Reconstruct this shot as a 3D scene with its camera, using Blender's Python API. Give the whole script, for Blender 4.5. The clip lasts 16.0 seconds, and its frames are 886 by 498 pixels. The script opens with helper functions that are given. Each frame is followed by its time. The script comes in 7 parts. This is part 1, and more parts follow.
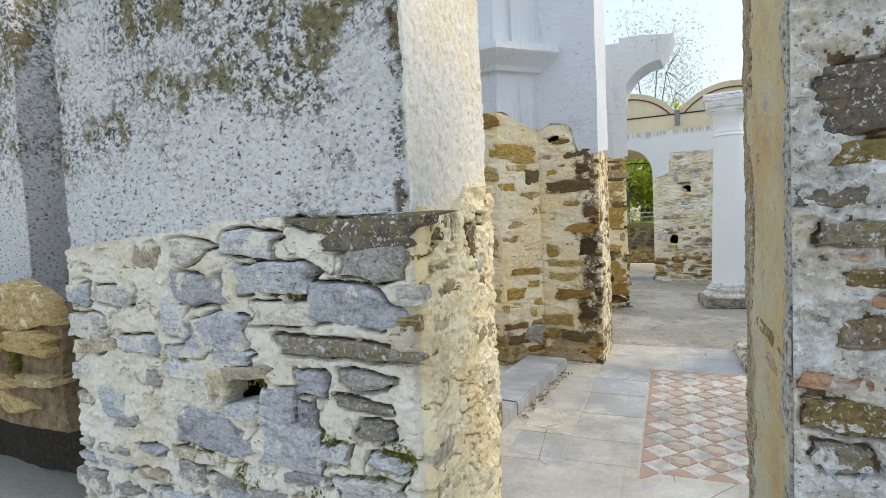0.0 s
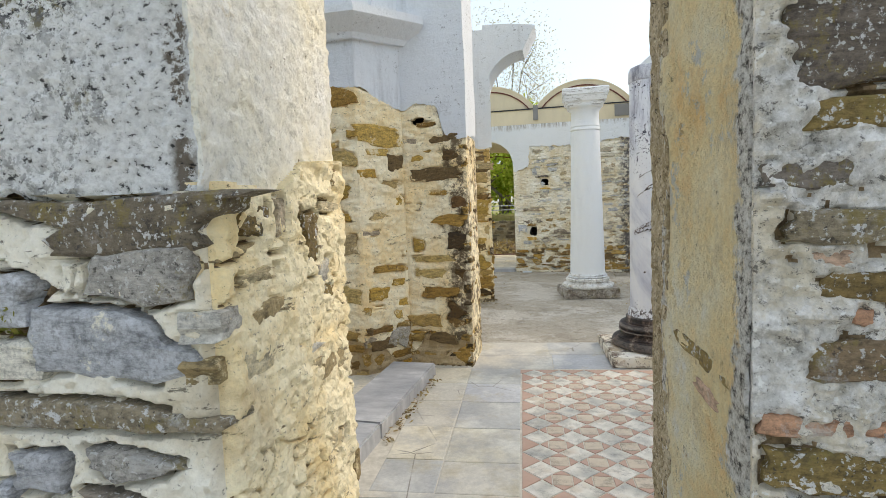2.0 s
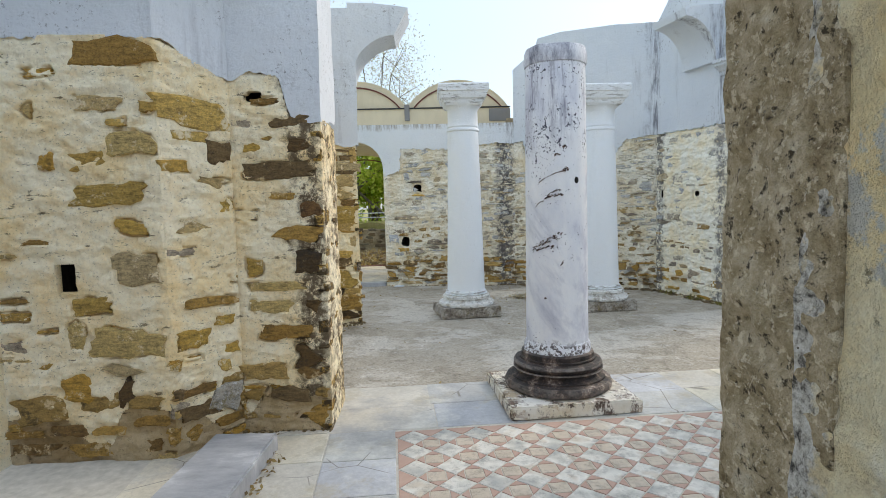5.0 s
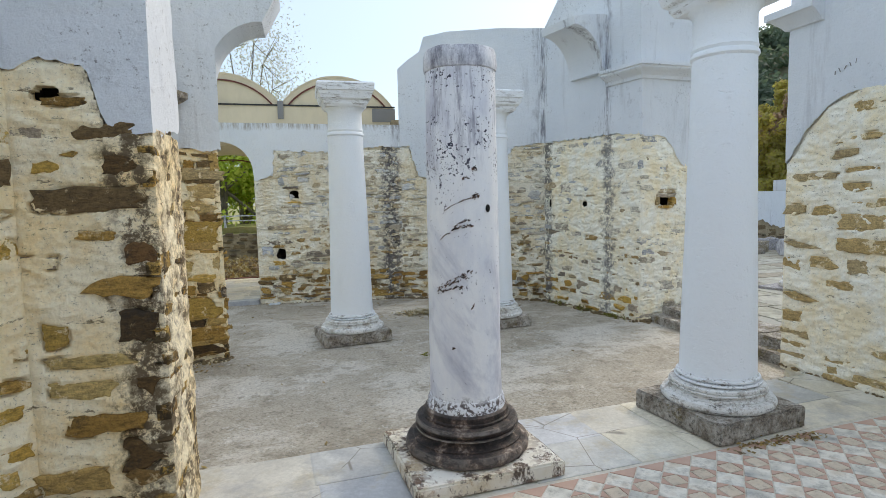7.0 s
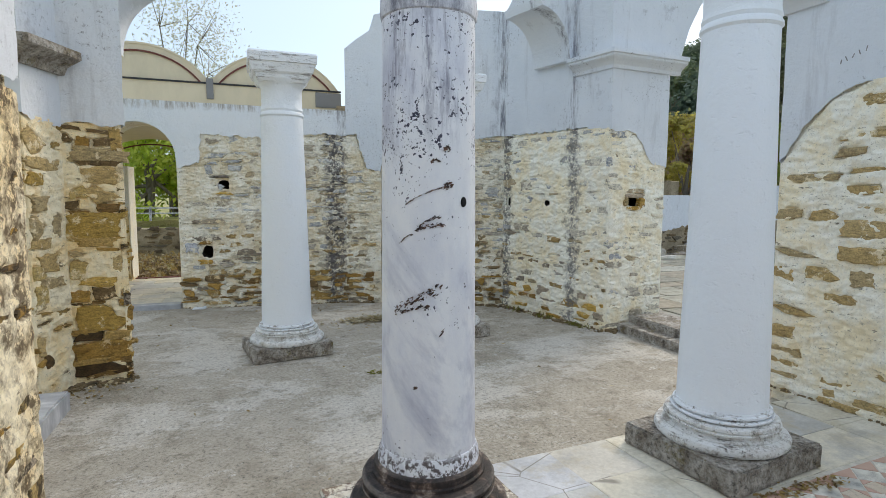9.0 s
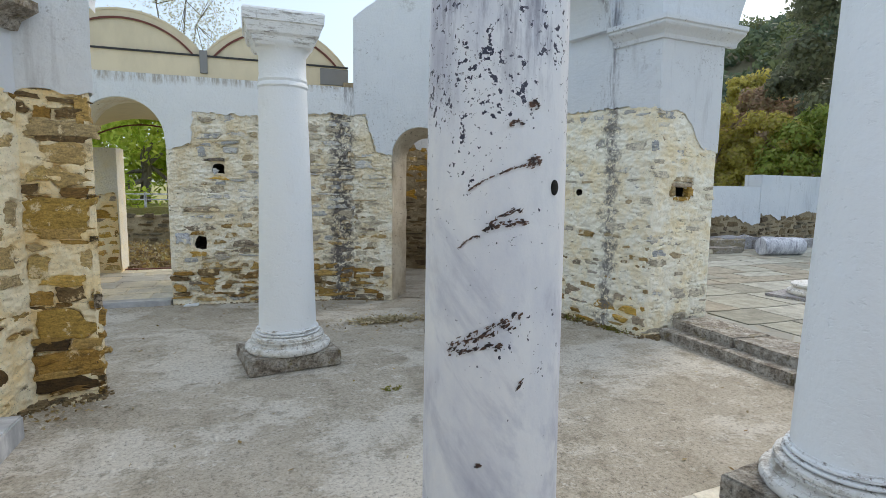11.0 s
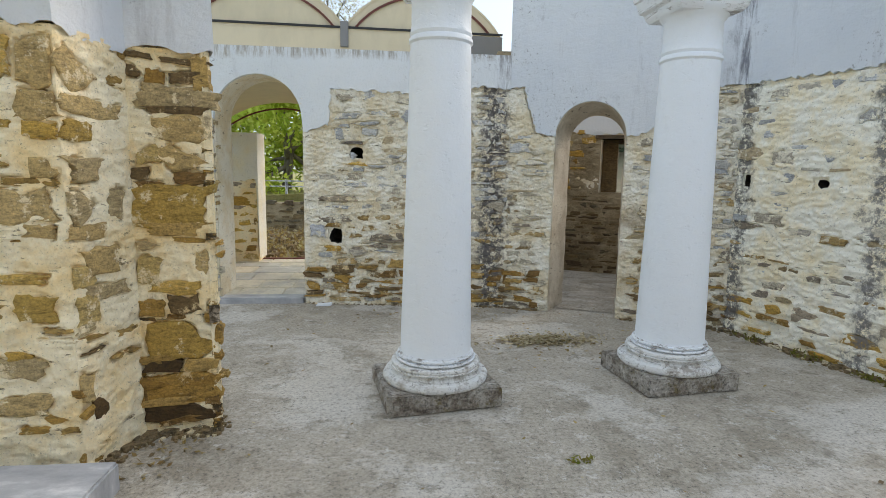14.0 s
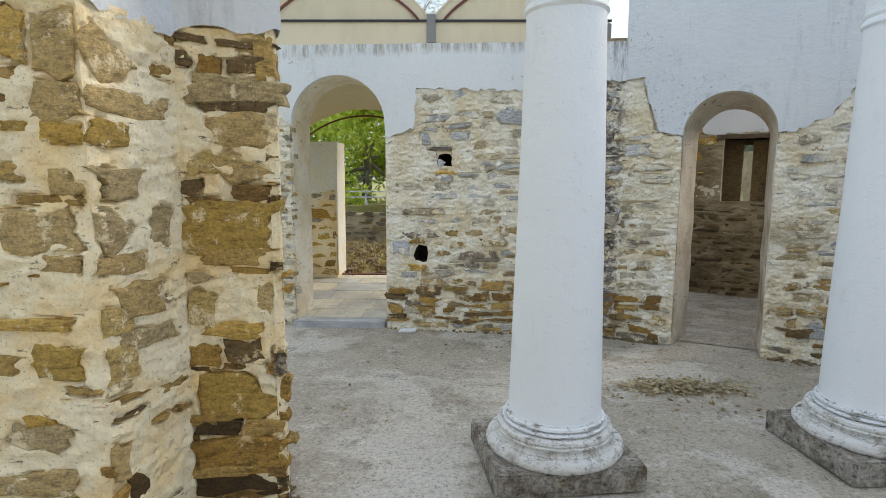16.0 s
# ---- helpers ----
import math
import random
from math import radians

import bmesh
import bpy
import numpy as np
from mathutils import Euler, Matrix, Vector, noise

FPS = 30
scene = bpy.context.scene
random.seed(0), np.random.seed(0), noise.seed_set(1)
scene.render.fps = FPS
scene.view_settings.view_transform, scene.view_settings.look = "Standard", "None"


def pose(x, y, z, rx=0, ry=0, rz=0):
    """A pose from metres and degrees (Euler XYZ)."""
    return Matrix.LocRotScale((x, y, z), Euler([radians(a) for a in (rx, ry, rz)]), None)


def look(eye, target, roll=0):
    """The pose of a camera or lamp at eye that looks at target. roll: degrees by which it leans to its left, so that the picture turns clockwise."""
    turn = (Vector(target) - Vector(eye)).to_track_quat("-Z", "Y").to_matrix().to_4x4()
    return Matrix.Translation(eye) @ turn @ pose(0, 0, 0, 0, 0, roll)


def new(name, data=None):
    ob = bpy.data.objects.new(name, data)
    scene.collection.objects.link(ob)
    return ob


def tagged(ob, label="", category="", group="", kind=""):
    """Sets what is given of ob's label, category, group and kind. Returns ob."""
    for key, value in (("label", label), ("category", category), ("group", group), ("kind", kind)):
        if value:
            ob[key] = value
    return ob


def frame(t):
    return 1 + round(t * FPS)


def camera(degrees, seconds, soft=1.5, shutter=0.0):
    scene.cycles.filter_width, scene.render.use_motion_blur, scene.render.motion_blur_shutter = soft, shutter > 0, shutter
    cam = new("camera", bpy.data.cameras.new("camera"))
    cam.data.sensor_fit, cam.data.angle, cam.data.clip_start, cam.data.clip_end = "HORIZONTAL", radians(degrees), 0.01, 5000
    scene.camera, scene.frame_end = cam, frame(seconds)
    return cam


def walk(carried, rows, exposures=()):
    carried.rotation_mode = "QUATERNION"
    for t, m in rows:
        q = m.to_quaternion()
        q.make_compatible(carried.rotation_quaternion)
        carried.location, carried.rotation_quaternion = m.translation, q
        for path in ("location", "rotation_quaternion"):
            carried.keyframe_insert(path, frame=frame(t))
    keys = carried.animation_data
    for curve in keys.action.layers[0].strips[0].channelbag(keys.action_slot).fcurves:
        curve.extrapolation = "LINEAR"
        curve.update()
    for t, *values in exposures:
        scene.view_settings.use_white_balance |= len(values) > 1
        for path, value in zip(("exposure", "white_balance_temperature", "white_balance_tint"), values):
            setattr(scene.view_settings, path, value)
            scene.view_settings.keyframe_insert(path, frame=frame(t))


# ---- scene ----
cam = camera(78.6, 16.0, 0.7)
PATH = [
    (0, (-0.718, -5.381, 1.478), (-1.606, -3.592, 1.362), -2.7),
    (0.5, (-0.711, -5.265, 1.463), (-1.478, -3.423, 1.324), -2.9),
    (1, (-0.757, -5.12, 1.451), (-1.396, -3.232, 1.288), -2.9),
    (1.5, (-0.834, -4.966, 1.457), (-1.356, -3.043, 1.285), -2.8),
    (2, (-0.883, -4.844, 1.457), (-1.301, -2.895, 1.292), -2.3),
    (2.5, (-0.91, -4.67, 1.45), (-1.26, -2.707, 1.294), -1.6),
    (3, (-0.925, -4.501, 1.451), (-1.221, -2.528, 1.301), -1.2),
    (5.5, (-0.985, -3.586, 1.475), (-0.812, -1.6, 1.316), -1.6),
    (6, (-0.973, -3.426, 1.578), (-0.686, -1.454, 1.406), -1.7),
    (6.5, (-0.963, -3.296, 1.632), (-0.574, -1.342, 1.454), -1.6),
    (7, (-0.978, -3.08, 1.667), (-0.487, -1.149, 1.488), -1.3),
    (7.5, (-0.977, -2.921, 1.668), (-0.41, -1.012, 1.491), -1.0),
    (8, (-0.928, -2.726, 1.65), (-0.302, -0.835, 1.469), -0.7),
    (10.5, (-0.809, -1.739, 1.626), (-0.103, 0.12, 1.416), 0.7),
    (11, (-0.791, -1.528, 1.617), (-0.113, 0.339, 1.388), 0.7),
    (11.5, (-0.806, -1.296, 1.615), (-0.155, 0.579, 1.373), 0.7),
    (12, (-0.818, -1.071, 1.601), (-0.223, 0.822, 1.352), 0.7),
    (12.5, (-0.805, -0.831, 1.604), (-0.286, 1.084, 1.351), 0.9),
    (13, (-0.801, -0.638, 1.595), (-0.373, 1.298, 1.335), 1.0),
    (13.5, (-0.834, -0.416, 1.592), (-0.498, 1.537, 1.323), 1.2),
    (14, (-0.884, -0.229, 1.594), (-0.643, 1.737, 1.319), 1.1),
    (14.5, (-0.902, -0.017, 1.576), (-0.743, 1.957, 1.291), 0.9),
    (15, (-0.915, 0.189, 1.586), (-0.836, 2.167, 1.299), 0.7),
    (15.5, (-0.964, 0.392, 1.582), (-0.948, 2.373, 1.305), 0.6),
    (16, (-1.041, 0.61, 1.595), (-1.076, 2.594, 1.348), 0.3),
]
walk(cam, [(t, look(eye, target, roll)) for t, eye, target, roll in PATH], [(0, 0.81, 6750, 11), (2.5, 0.85, 7200, 11), (5.5, 0.71, 6500, 10), (8, 0.61, 6550, 10), (11, 0.63, 6550, 10), (13.5, 0.73, 6700, 11), (16, 0.81, 6700, 11)])

# ---- world, sun ----
SUN_AZ, SUN_EL = 62.0, 38.0
world = bpy.data.worlds.new("sky")
scene.world = world
world.use_nodes = True
wn = world.node_tree.nodes
sky = wn.new("ShaderNodeTexSky")
sky.sky_type = "NISHITA"
sky.sun_disc = False
sky.sun_elevation = radians(SUN_EL)
sky.sun_rotation = radians(SUN_AZ)
sky.air_density, sky.dust_density, sky.ozone_density = 1.0, 1.6, 1.2
haze = wn.new("ShaderNodeMix")
haze.data_type = "RGBA"
haze.inputs[0].default_value = 0.55
co = wn.new("ShaderNodeTexCoord")
up = wn.new("ShaderNodeSeparateXYZ")
cloud = wn.new("ShaderNodeValToRGB")
cloud.color_ramp.elements[0].position, cloud.color_ramp.elements[0].color = 0.12, (0.62, 0.72, 0.81, 1)
cloud.color_ramp.elements[1].position, cloud.color_ramp.elements[1].color = 0.85, (1.18, 1.30, 1.38, 1)
gain = wn.new("ShaderNodeVectorMath")
gain.operation = "SCALE"
gain.inputs["Scale"].default_value = 3.7
world.node_tree.links.new(co.outputs["Generated"], up.inputs[0])
world.node_tree.links.new(up.outputs[2], cloud.inputs[0])
world.node_tree.links.new(cloud.outputs[0], gain.inputs[0])
world.node_tree.links.new(gain.outputs[0], haze.inputs[7])
world.node_tree.links.new(sky.outputs[0], haze.inputs[6])
world.node_tree.links.new(haze.outputs[2], wn["Background"].inputs[0])
wn["Background"].inputs[1].default_value = 0.182
sun = new("sun", bpy.data.lights.new("sun", "SUN"))
sun.data.energy, sun.data.angle, sun.data.color = 1.0, radians(20), (1.0, 0.88, 0.70)
sd = Vector((math.sin(radians(SUN_AZ)) * math.cos(radians(SUN_EL)), math.cos(radians(SUN_AZ)) * math.cos(radians(SUN_EL)), math.sin(radians(SUN_EL))))
sun.matrix_world = look(sd * 50, (0, 0, 0))


# ---- materials ----
class Mat:
    """A small node-building helper: one principled surface with layered noises and bump."""

    def __init__(self, name, rough=0.85, metal=0.0):
        self.m = bpy.data.materials.new(name)
        self.m.use_nodes = True
        self.t = self.m.node_tree
        self.b = self.t.nodes["Principled BSDF"]
        self.b.inputs["Roughness"].default_value = rough
        self.b.inputs["Metallic"].default_value = metal
        self.coord = self.t.nodes.new("ShaderNodeNewGeometry").outputs["Position"]
        self.height = None

    def n(self, kind, **kw):
        node = self.t.nodes.new(kind)
        for k, v in kw.items():
            node.inputs[k].default_value = v
        return node

    def put(self, a, b):
        self.t.links.new(a, b)

    def noise(self, scale, detail=5.0, rough=0.6, stretch=None, shift=0.0):
        v = self.coord
        if stretch or shift:
            mp = self.n("ShaderNodeMapping")
            mp.inputs["Scale"].default_value = stretch or (1, 1, 1)
            mp.inputs["Location"].default_value = (shift, shift * 0.7, shift * 1.3)
            self.put(v, mp.inputs["Vector"])
            v = mp.outputs[0]
        node = self.n("ShaderNodeTexNoise", Scale=scale, Detail=detail, Roughness=rough)
        self.put(v, node.inputs["Vector"])
        return node.outputs["Fac"]

    def cells(self, scale, feature="F1", out="Distance", stretch=None):
        node = self.n("ShaderNodeTexVoronoi", Scale=scale)
        node.feature = feature
        v = self.coord
        if stretch:
            mp = self.n("ShaderNodeMapping")
            mp.inputs["Scale"].default_value = stretch
            self.put(v, mp.inputs["Vector"])
            v = mp.outputs[0]
        self.put(v, node.inputs["Vector"])
        return node.outputs[out]

    def ramp(self, fac, stops, mode="LINEAR"):
        node = self.n("ShaderNodeValToRGB")
        node.color_ramp.interpolation = mode
        el = node.color_ramp.elements
        while len(el) < len(stops):
            el.new(0.5)
        for e, (p, c) in zip(el, stops):
            e.position = p
            e.color = (*c, 1) if isinstance(c, tuple) else (c, c, c, 1)
        self.put(fac, node.inputs[0])
        return node.outputs[0]

    def mix(self, fac, a, b, mode="MIX"):
        node = self.n("ShaderNodeMix")
        node.data_type, node.blend_type = "RGBA", mode
        for v, i in ((fac, 0), (a, 6), (b, 7)):
            if isinstance(v, (int, float)):
                node.inputs[i].default_value = v
            elif isinstance(v, tuple):
                node.inputs[i].default_value = (*v, 1)
            else:
                self.put(v, node.inputs[i])
        return node.outputs[2]

    def math(self, op, a, b):
        node = self.n("ShaderNodeMath")
        node.operation = op
        for v, i in ((a, 0), (b, 1)):
            if isinstance(v, (int, float)):
                node.inputs[i].default_value = v
            else:
                self.put(v, node.inputs[i])
        return node.outputs[0]

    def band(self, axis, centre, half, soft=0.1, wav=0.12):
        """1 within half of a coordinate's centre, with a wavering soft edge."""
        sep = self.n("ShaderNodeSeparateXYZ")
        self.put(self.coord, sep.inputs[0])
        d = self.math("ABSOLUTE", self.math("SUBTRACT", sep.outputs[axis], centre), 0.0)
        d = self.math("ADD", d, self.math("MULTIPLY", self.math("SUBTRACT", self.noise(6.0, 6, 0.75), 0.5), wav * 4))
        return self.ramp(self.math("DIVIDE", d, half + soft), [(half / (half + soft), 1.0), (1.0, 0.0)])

    def pick(self):
        return self.t.nodes.new("ShaderNodeObjectInfo").outputs["Random"]

    def island(self):
        return self.t.nodes.new("ShaderNodeNewGeometry").outputs["Random Per Island"]

    def convex(self):
        return self.t.nodes.new("ShaderNodeNewGeometry").outputs["Pointiness"]

    def bump(self, height, strength, distance):
        node = self.n("ShaderNodeBump", Strength=strength, Distance=distance)
        self.put(height, node.inputs["Height"])
        if self.height:
            self.put(self.height, node.inputs["Normal"])
        self.height = node.outputs[0]
        self.put(self.height, self.b.inputs["Normal"])
        return self

    def colour(self, c):
        if isinstance(c, tuple):
            self.b.inputs["Base Color"].default_value = (*c, 1)
        else:
            self.put(c, self.b.inputs["Base Color"])
        return self


def mortar(name, light, mid, stain, amount=0.55, bands=()):
    k = Mat(name, 0.92)
    base = k.ramp(k.noise(3.0, 7, 0.68), [(0.38, mid), (0.56, light)])
    base = k.mix(k.ramp(k.noise(1.3, 8, 0.7, None, 3.1), [(amount, 0.0), (amount + 0.16, 0.85)]), base, stain)
    base = k.mix(k.ramp(k.noise(30, 7, 0.8), [(0.62, 0.0), (0.72, 0.5)]), base, tuple(v * 0.6 for v in stain))
    # thin dark level flecks paint shadow lines and crevices under the stones
    base = k.mix(k.ramp(k.noise(9, 8, 0.74, (1, 1, 3.4), 13.0), [(0.605, 0.0), (0.65, 0.9)]), base, tuple(v * 0.28 for v in stain))
    base = k.mix(1.0, base, k.ramp(k.noise(70, 5, 0.75, None, 5.0), [(0.345, 0.42), (0.385, 0.96), (0.68, 1.10)]), "MULTIPLY")
    for axis, c, half, dark in bands:
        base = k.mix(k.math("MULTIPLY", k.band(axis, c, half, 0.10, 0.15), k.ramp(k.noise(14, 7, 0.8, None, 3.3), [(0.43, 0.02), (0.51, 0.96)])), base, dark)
    k.colour(base)
    k.bump(k.noise(9, 7, 0.7), 0.6, 0.03).bump(k.noise(55, 5, 0.75), 0.75, 0.012)
    return k.m


def plaster_mat(name, light, tint, dirt, dirt_from=0.56, coarse=0.6, streak=0.6, bands=()):
    k = Mat(name, 0.9)
    base = k.ramp(k.noise(0.9, 6), [(0.3, tint), (0.6, light)])
    st = k.ramp(k.noise(5.0, 7, 0.7, (1.0, 1.0, 0.12), 1.7), [(dirt_from, 0.0), (dirt_from + 0.2, streak)])
    base = k.mix(st, base, dirt)
    blot = k.ramp(k.noise(1.7, 9, 0.78, None, 5.2), [(dirt_from + 0.03, 0.0), (dirt_from + 0.14, streak)])
    base = k.mix(blot, base, tuple(v * 0.8 for v in dirt))
    base = k.mix(k.ramp(k.noise(45, 5, 0.8), [(0.60, 0.0), (0.74, 0.4)]), base, dirt)
    patch = k.math("MULTIPLY", k.ramp(k.noise(1.1, 6, 0.7, None, 9.4), [(0.52, 0.0), (0.62, 1.0)]), k.ramp(k.noise(26, 6, 0.8, None, 7.7), [(0.57, 0.0), (0.63, 0.8)]))
    base = k.mix(patch, base, tuple(v * 0.5 for v in dirt))
    for axis, c, half, dark in bands:
        speck = k.ramp(k.noise(22, 7, 0.75, (1, 1, 0.12), 3.3), [(0.44, 0.0), (0.60, 0.85)])
        base = k.mix(k.math("MULTIPLY", k.band(axis, c, half, 0.07, 0.05), speck), base, dark)
    k.colour(base)
    if coarse > 0.9:
        pit = k.noise(30, 8, 0.8, None, 15.0)
        base = k.mix(k.ramp(pit, [(0.22, 0.8), (0.27, 0.0)]), base, tuple(v * 0.9 + 0.05 for v in dirt))
        k.colour(base)
        k.bump(pit, 1.0, 0.03)
    k.bump(k.noise(7, 5, 0.6), coarse * 0.8, 0.035).bump(k.noise(38, 6, 0.75), coarse, 0.016)
    return k.m


def stone_mat(name, colours, lichen, lichen_amt=0.62, wash=None, bands=(), dots=False, bare=0.53):
    k = Mat(name, 0.88)
    n = len(colours)
    base = k.ramp(k.pick(), [(i / n, c) for i, c in enumerate(colours)], "CONSTANT")
    grain = k.ramp(k.noise(16, 8, 0.72, (1.0, 1.0, 3.2)), [(0.33, 0.42), (0.48, 0.92), (0.66, 1.22)])
    base = k.mix(1.0, base, grain, "MULTIPLY")
    base = k.mix(1.0, base, k.ramp(k.noise(70, 5, 0.8, None, 6.6), [(0.36, 0.60), (0.52, 1.0), (0.66, 1.14)]), "MULTIPLY")
    base = k.mix(k.ramp(k.noise(7.5, 8, 0.75, None, 2.2), [(lichen_amt - 0.03, 0.0), (lichen_amt + 0.07, 0.85)]), base, lichen)
    if wash:
        base = k.mix(k.ramp(k.noise(6.0, 9, 0.78, None, 8.2), [(bare, 0.0), (bare + 0.05, 0.97)]), base, wash)
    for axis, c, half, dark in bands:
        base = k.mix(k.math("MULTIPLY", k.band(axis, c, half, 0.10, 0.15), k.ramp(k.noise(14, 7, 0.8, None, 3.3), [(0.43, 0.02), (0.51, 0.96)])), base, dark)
    if dots:
        base = k.mix(k.ramp(k.noise(9, 7, 0.8, None, 12.0), [(0.55, 0.0), (0.63, 0.8)]), base, (0.24, 0.19, 0.06))
        base = k.mix(k.ramp(k.noise(26, 5, 0.7, None, 4.0), [(0.61, 0.0), (0.64, 0.9)]), base, (0.70, 0.71, 0.72))
        base = k.mix(k.ramp(k.noise(85, 3, 0.6, None, 9.0), [(0.60, 0.0), (0.64, 0.8)]), base, (0.62, 0.63, 0.62))
        base = k.mix(k.ramp(k.noise(70, 4, 0.7, None, 19.0), [(0.60, 0.0), (0.66, 0.8)]), base, (0.05, 0.045, 0.04))
    k.colour(base)
    k.bump(k.noise(22, 7, 0.7, (1.0, 1.0, 2.6)), 0.9, 0.02).bump(k.noise(90, 4, 0.7), 0.5, 0.004)
    return k.m


M = {}
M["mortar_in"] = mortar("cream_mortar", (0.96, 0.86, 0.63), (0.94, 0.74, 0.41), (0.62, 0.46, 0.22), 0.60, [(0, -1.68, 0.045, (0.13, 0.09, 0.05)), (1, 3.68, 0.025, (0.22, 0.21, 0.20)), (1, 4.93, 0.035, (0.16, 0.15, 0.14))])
M["mortar_back"] = mortar("grey_cream_mortar", (0.87, 0.83, 0.72), (0.76, 0.66, 0.47), (0.40, 0.32, 0.21), 0.59, [(0, 0.47, 0.09, (0.13, 0.12, 0.12))])
M["mortar_pale"] = mortar("pale_cream_mortar", (0.95, 0.92, 0.80), (0.93, 0.82, 0.58), (0.58, 0.48, 0.32), 0.64, [(1, 3.68, 0.025, (0.22, 0.21, 0.20)), (1, 4.93, 0.035, (0.16, 0.15, 0.14))])
M["mortar_front"] = mortar("pale_mortar", (0.84, 0.81, 0.72), (0.78, 0.71, 0.56), (0.46, 0.39, 0.28), 0.565)
k = Mat("lichened_mortar", 0.95)
c = k.ramp(k.noise(11, 9, 0.8), [(0.35, (0.32, 0.31, 0.29)), (0.45, (0.56, 0.55, 0.53)), (0.55, (0.78, 0.77, 0.76)), (0.66, (0.92, 0.92, 0.92))])
c = k.mix(k.ramp(k.noise(3.2, 7, 0.75, None, 4.4), [(0.48, 0.0), (0.60, 0.6)]), c, (0.70, 0.61, 0.44))
c = k.mix(k.ramp(k.noise(24, 9, 0.84, (1, 1, 1.4), 2.0), [(0.565, 0.0), (0.605, 0.9)]), c, (0.10, 0.09, 0.08))
c = k.mix(1.0, c, k.ramp(k.noise(64, 6, 0.76, None, 31.0), [(0.35, 0.25), (0.41, 0.95), (0.6, 1.12)]), "MULTIPLY")
c = k.mix(k.ramp(k.noise(34, 4, 0.6, None, 9.0), [(0.62, 0.0), (0.66, 0.85)]), c, (0.90, 0.90, 0.88))
k.colour(c).bump(k.noise(10, 8, 0.75, (1, 1, 1.5)), 0.6, 0.03).bump(k.noise(50, 6, 0.78), 0.7, 0.012)
M["mortar_dark"] = k.m
k = Mat("pitted_brown_mortar", 0.95)
c = k.ramp(k.noise(18, 9, 0.8), [(0.34, (0.20, 0.14, 0.07)), (0.46, (0.46, 0.37, 0.23)), (0.56, (0.64, 0.54, 0.38)), (0.68, (0.80, 0.74, 0.62))])
pit = k.noise(62, 6, 0.7, None, 8.0)
c = k.mix(k.ramp(pit, [(0.37, 0.95), (0.44, 0.0)]), c, (0.05, 0.035, 0.02))
c = k.mix(k.ramp(k.noise(75, 5, 0.7, None, 3.0), [(0.55, 0.0), (0.61, 0.85)]), c, (0.84, 0.76, 0.60))
k.colour(c).bump(pit, 1.0, 0.022).bump(k.noise(12, 8, 0.75), 0.7, 0.03)
M["mortar_edge"] = k.m
M["mortar_jamb"] = mortar("yellow_crumbling_mortar", (0.94, 0.85, 0.62), (0.90, 0.72, 0.40), (0.42, 0.28, 0.12), 0.58)
# darker copy of the wall mortar: the reveal's shadow is in its colour
M["mortar_reveal"] = mortar("shaded_reveal_mortar", (0.66, 0.60, 0.50), (0.50, 0.43, 0.33), (0.24, 0.18, 0.11), 0.52)
M["mortar_foot"] = mortar("earth_stained_mortar", (0.56, 0.44, 0.27), (0.40, 0.28, 0.13), (0.20, 0.12, 0.05), 0.50)
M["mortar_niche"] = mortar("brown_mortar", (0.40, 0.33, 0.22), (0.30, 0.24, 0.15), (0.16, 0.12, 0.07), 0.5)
for key, nm, dark, light in (("gap_front", "earth_in_joints", (0.11, 0.075, 0.04), (0.36, 0.26, 0.15)),):
    k = Mat(nm, 0.95)
    k.colour(k.ramp(k.noise(18, 7, 0.75), [(0.36, dark), (0.64, light)])).bump(k.noise(40, 6, 0.75), 0.9, 0.02)
    M[key] = k.m
M["plaster"] = plaster_mat("white_plaster", (0.74, 0.77, 0.81), (0.66, 0.70, 0.75), (0.34, 0.34, 0.36), 0.575, 0.6, 0.62, [(1, 3.70, 0.012, (0.17, 0.17, 0.20)), (1, 4.985, 0.012, (0.14, 0.14, 0.17))])
M["plaster_top"] = plaster_mat("drip_stained_plaster", (0.80, 0.83, 0.86), (0.73, 0.77, 0.81), (0.34, 0.34, 0.37), 0.60, 0.55, 0.5, [(2, 2.98, 0.05, (0.36, 0.33, 0.29)), (0, 0.55, 0.05, (0.30, 0.30, 0.32))])
k = Mat("roughcast_plaster", 0.95)
c = k.ramp(k.noise(1.4, 5), [(0.3, (0.84, 0.86, 0.88)), (0.6, (0.93, 0.94, 0.95))])
sep = k.n("ShaderNodeSeparateXYZ")
k.put(k.coord, sep.inputs[0])
rise = k.ramp(k.math("SUBTRACT", sep.outputs[2], 1.4), [(0.20, 0.0), (0.60, 0.19)])
stain = k.band(0, -1.98, 0.10, 0.20, 0.16)
region = k.math("ADD", k.math("ADD", k.noise(1.7, 5, 0.6, None, 2.0), k.math("MULTIPLY", stain, 0.20)), k.math("SUBTRACT", rise, 0.085))
lich = k.math("MULTIPLY", k.ramp(region, [(0.50, 0.10), (0.63, 1.0)]), k.ramp(k.noise(34, 8, 0.78, None, 3.3), [(0.50, 0.0), (0.535, 0.95)]))
c = k.mix(lich, c, (0.07, 0.07, 0.075))
olive = k.math("MULTIPLY", k.ramp(region, [(0.56, 0.0), (0.62, 1.0)]), k.ramp(k.noise(7, 8, 0.8, None, 6.1), [(0.48, 0.0), (0.54, 0.9)]))
c = k.mix(olive, c, (0.24, 0.20, 0.08))
c = k.mix(k.math("MULTIPLY", k.band(0, -1.575, 0.012, 0.02, 0.02), k.ramp(k.noise(17, 7, 0.75, None, 9.1), [(0.51, 0.0), (0.55, 0.9)])), c, (0.12, 0.085, 0.05))
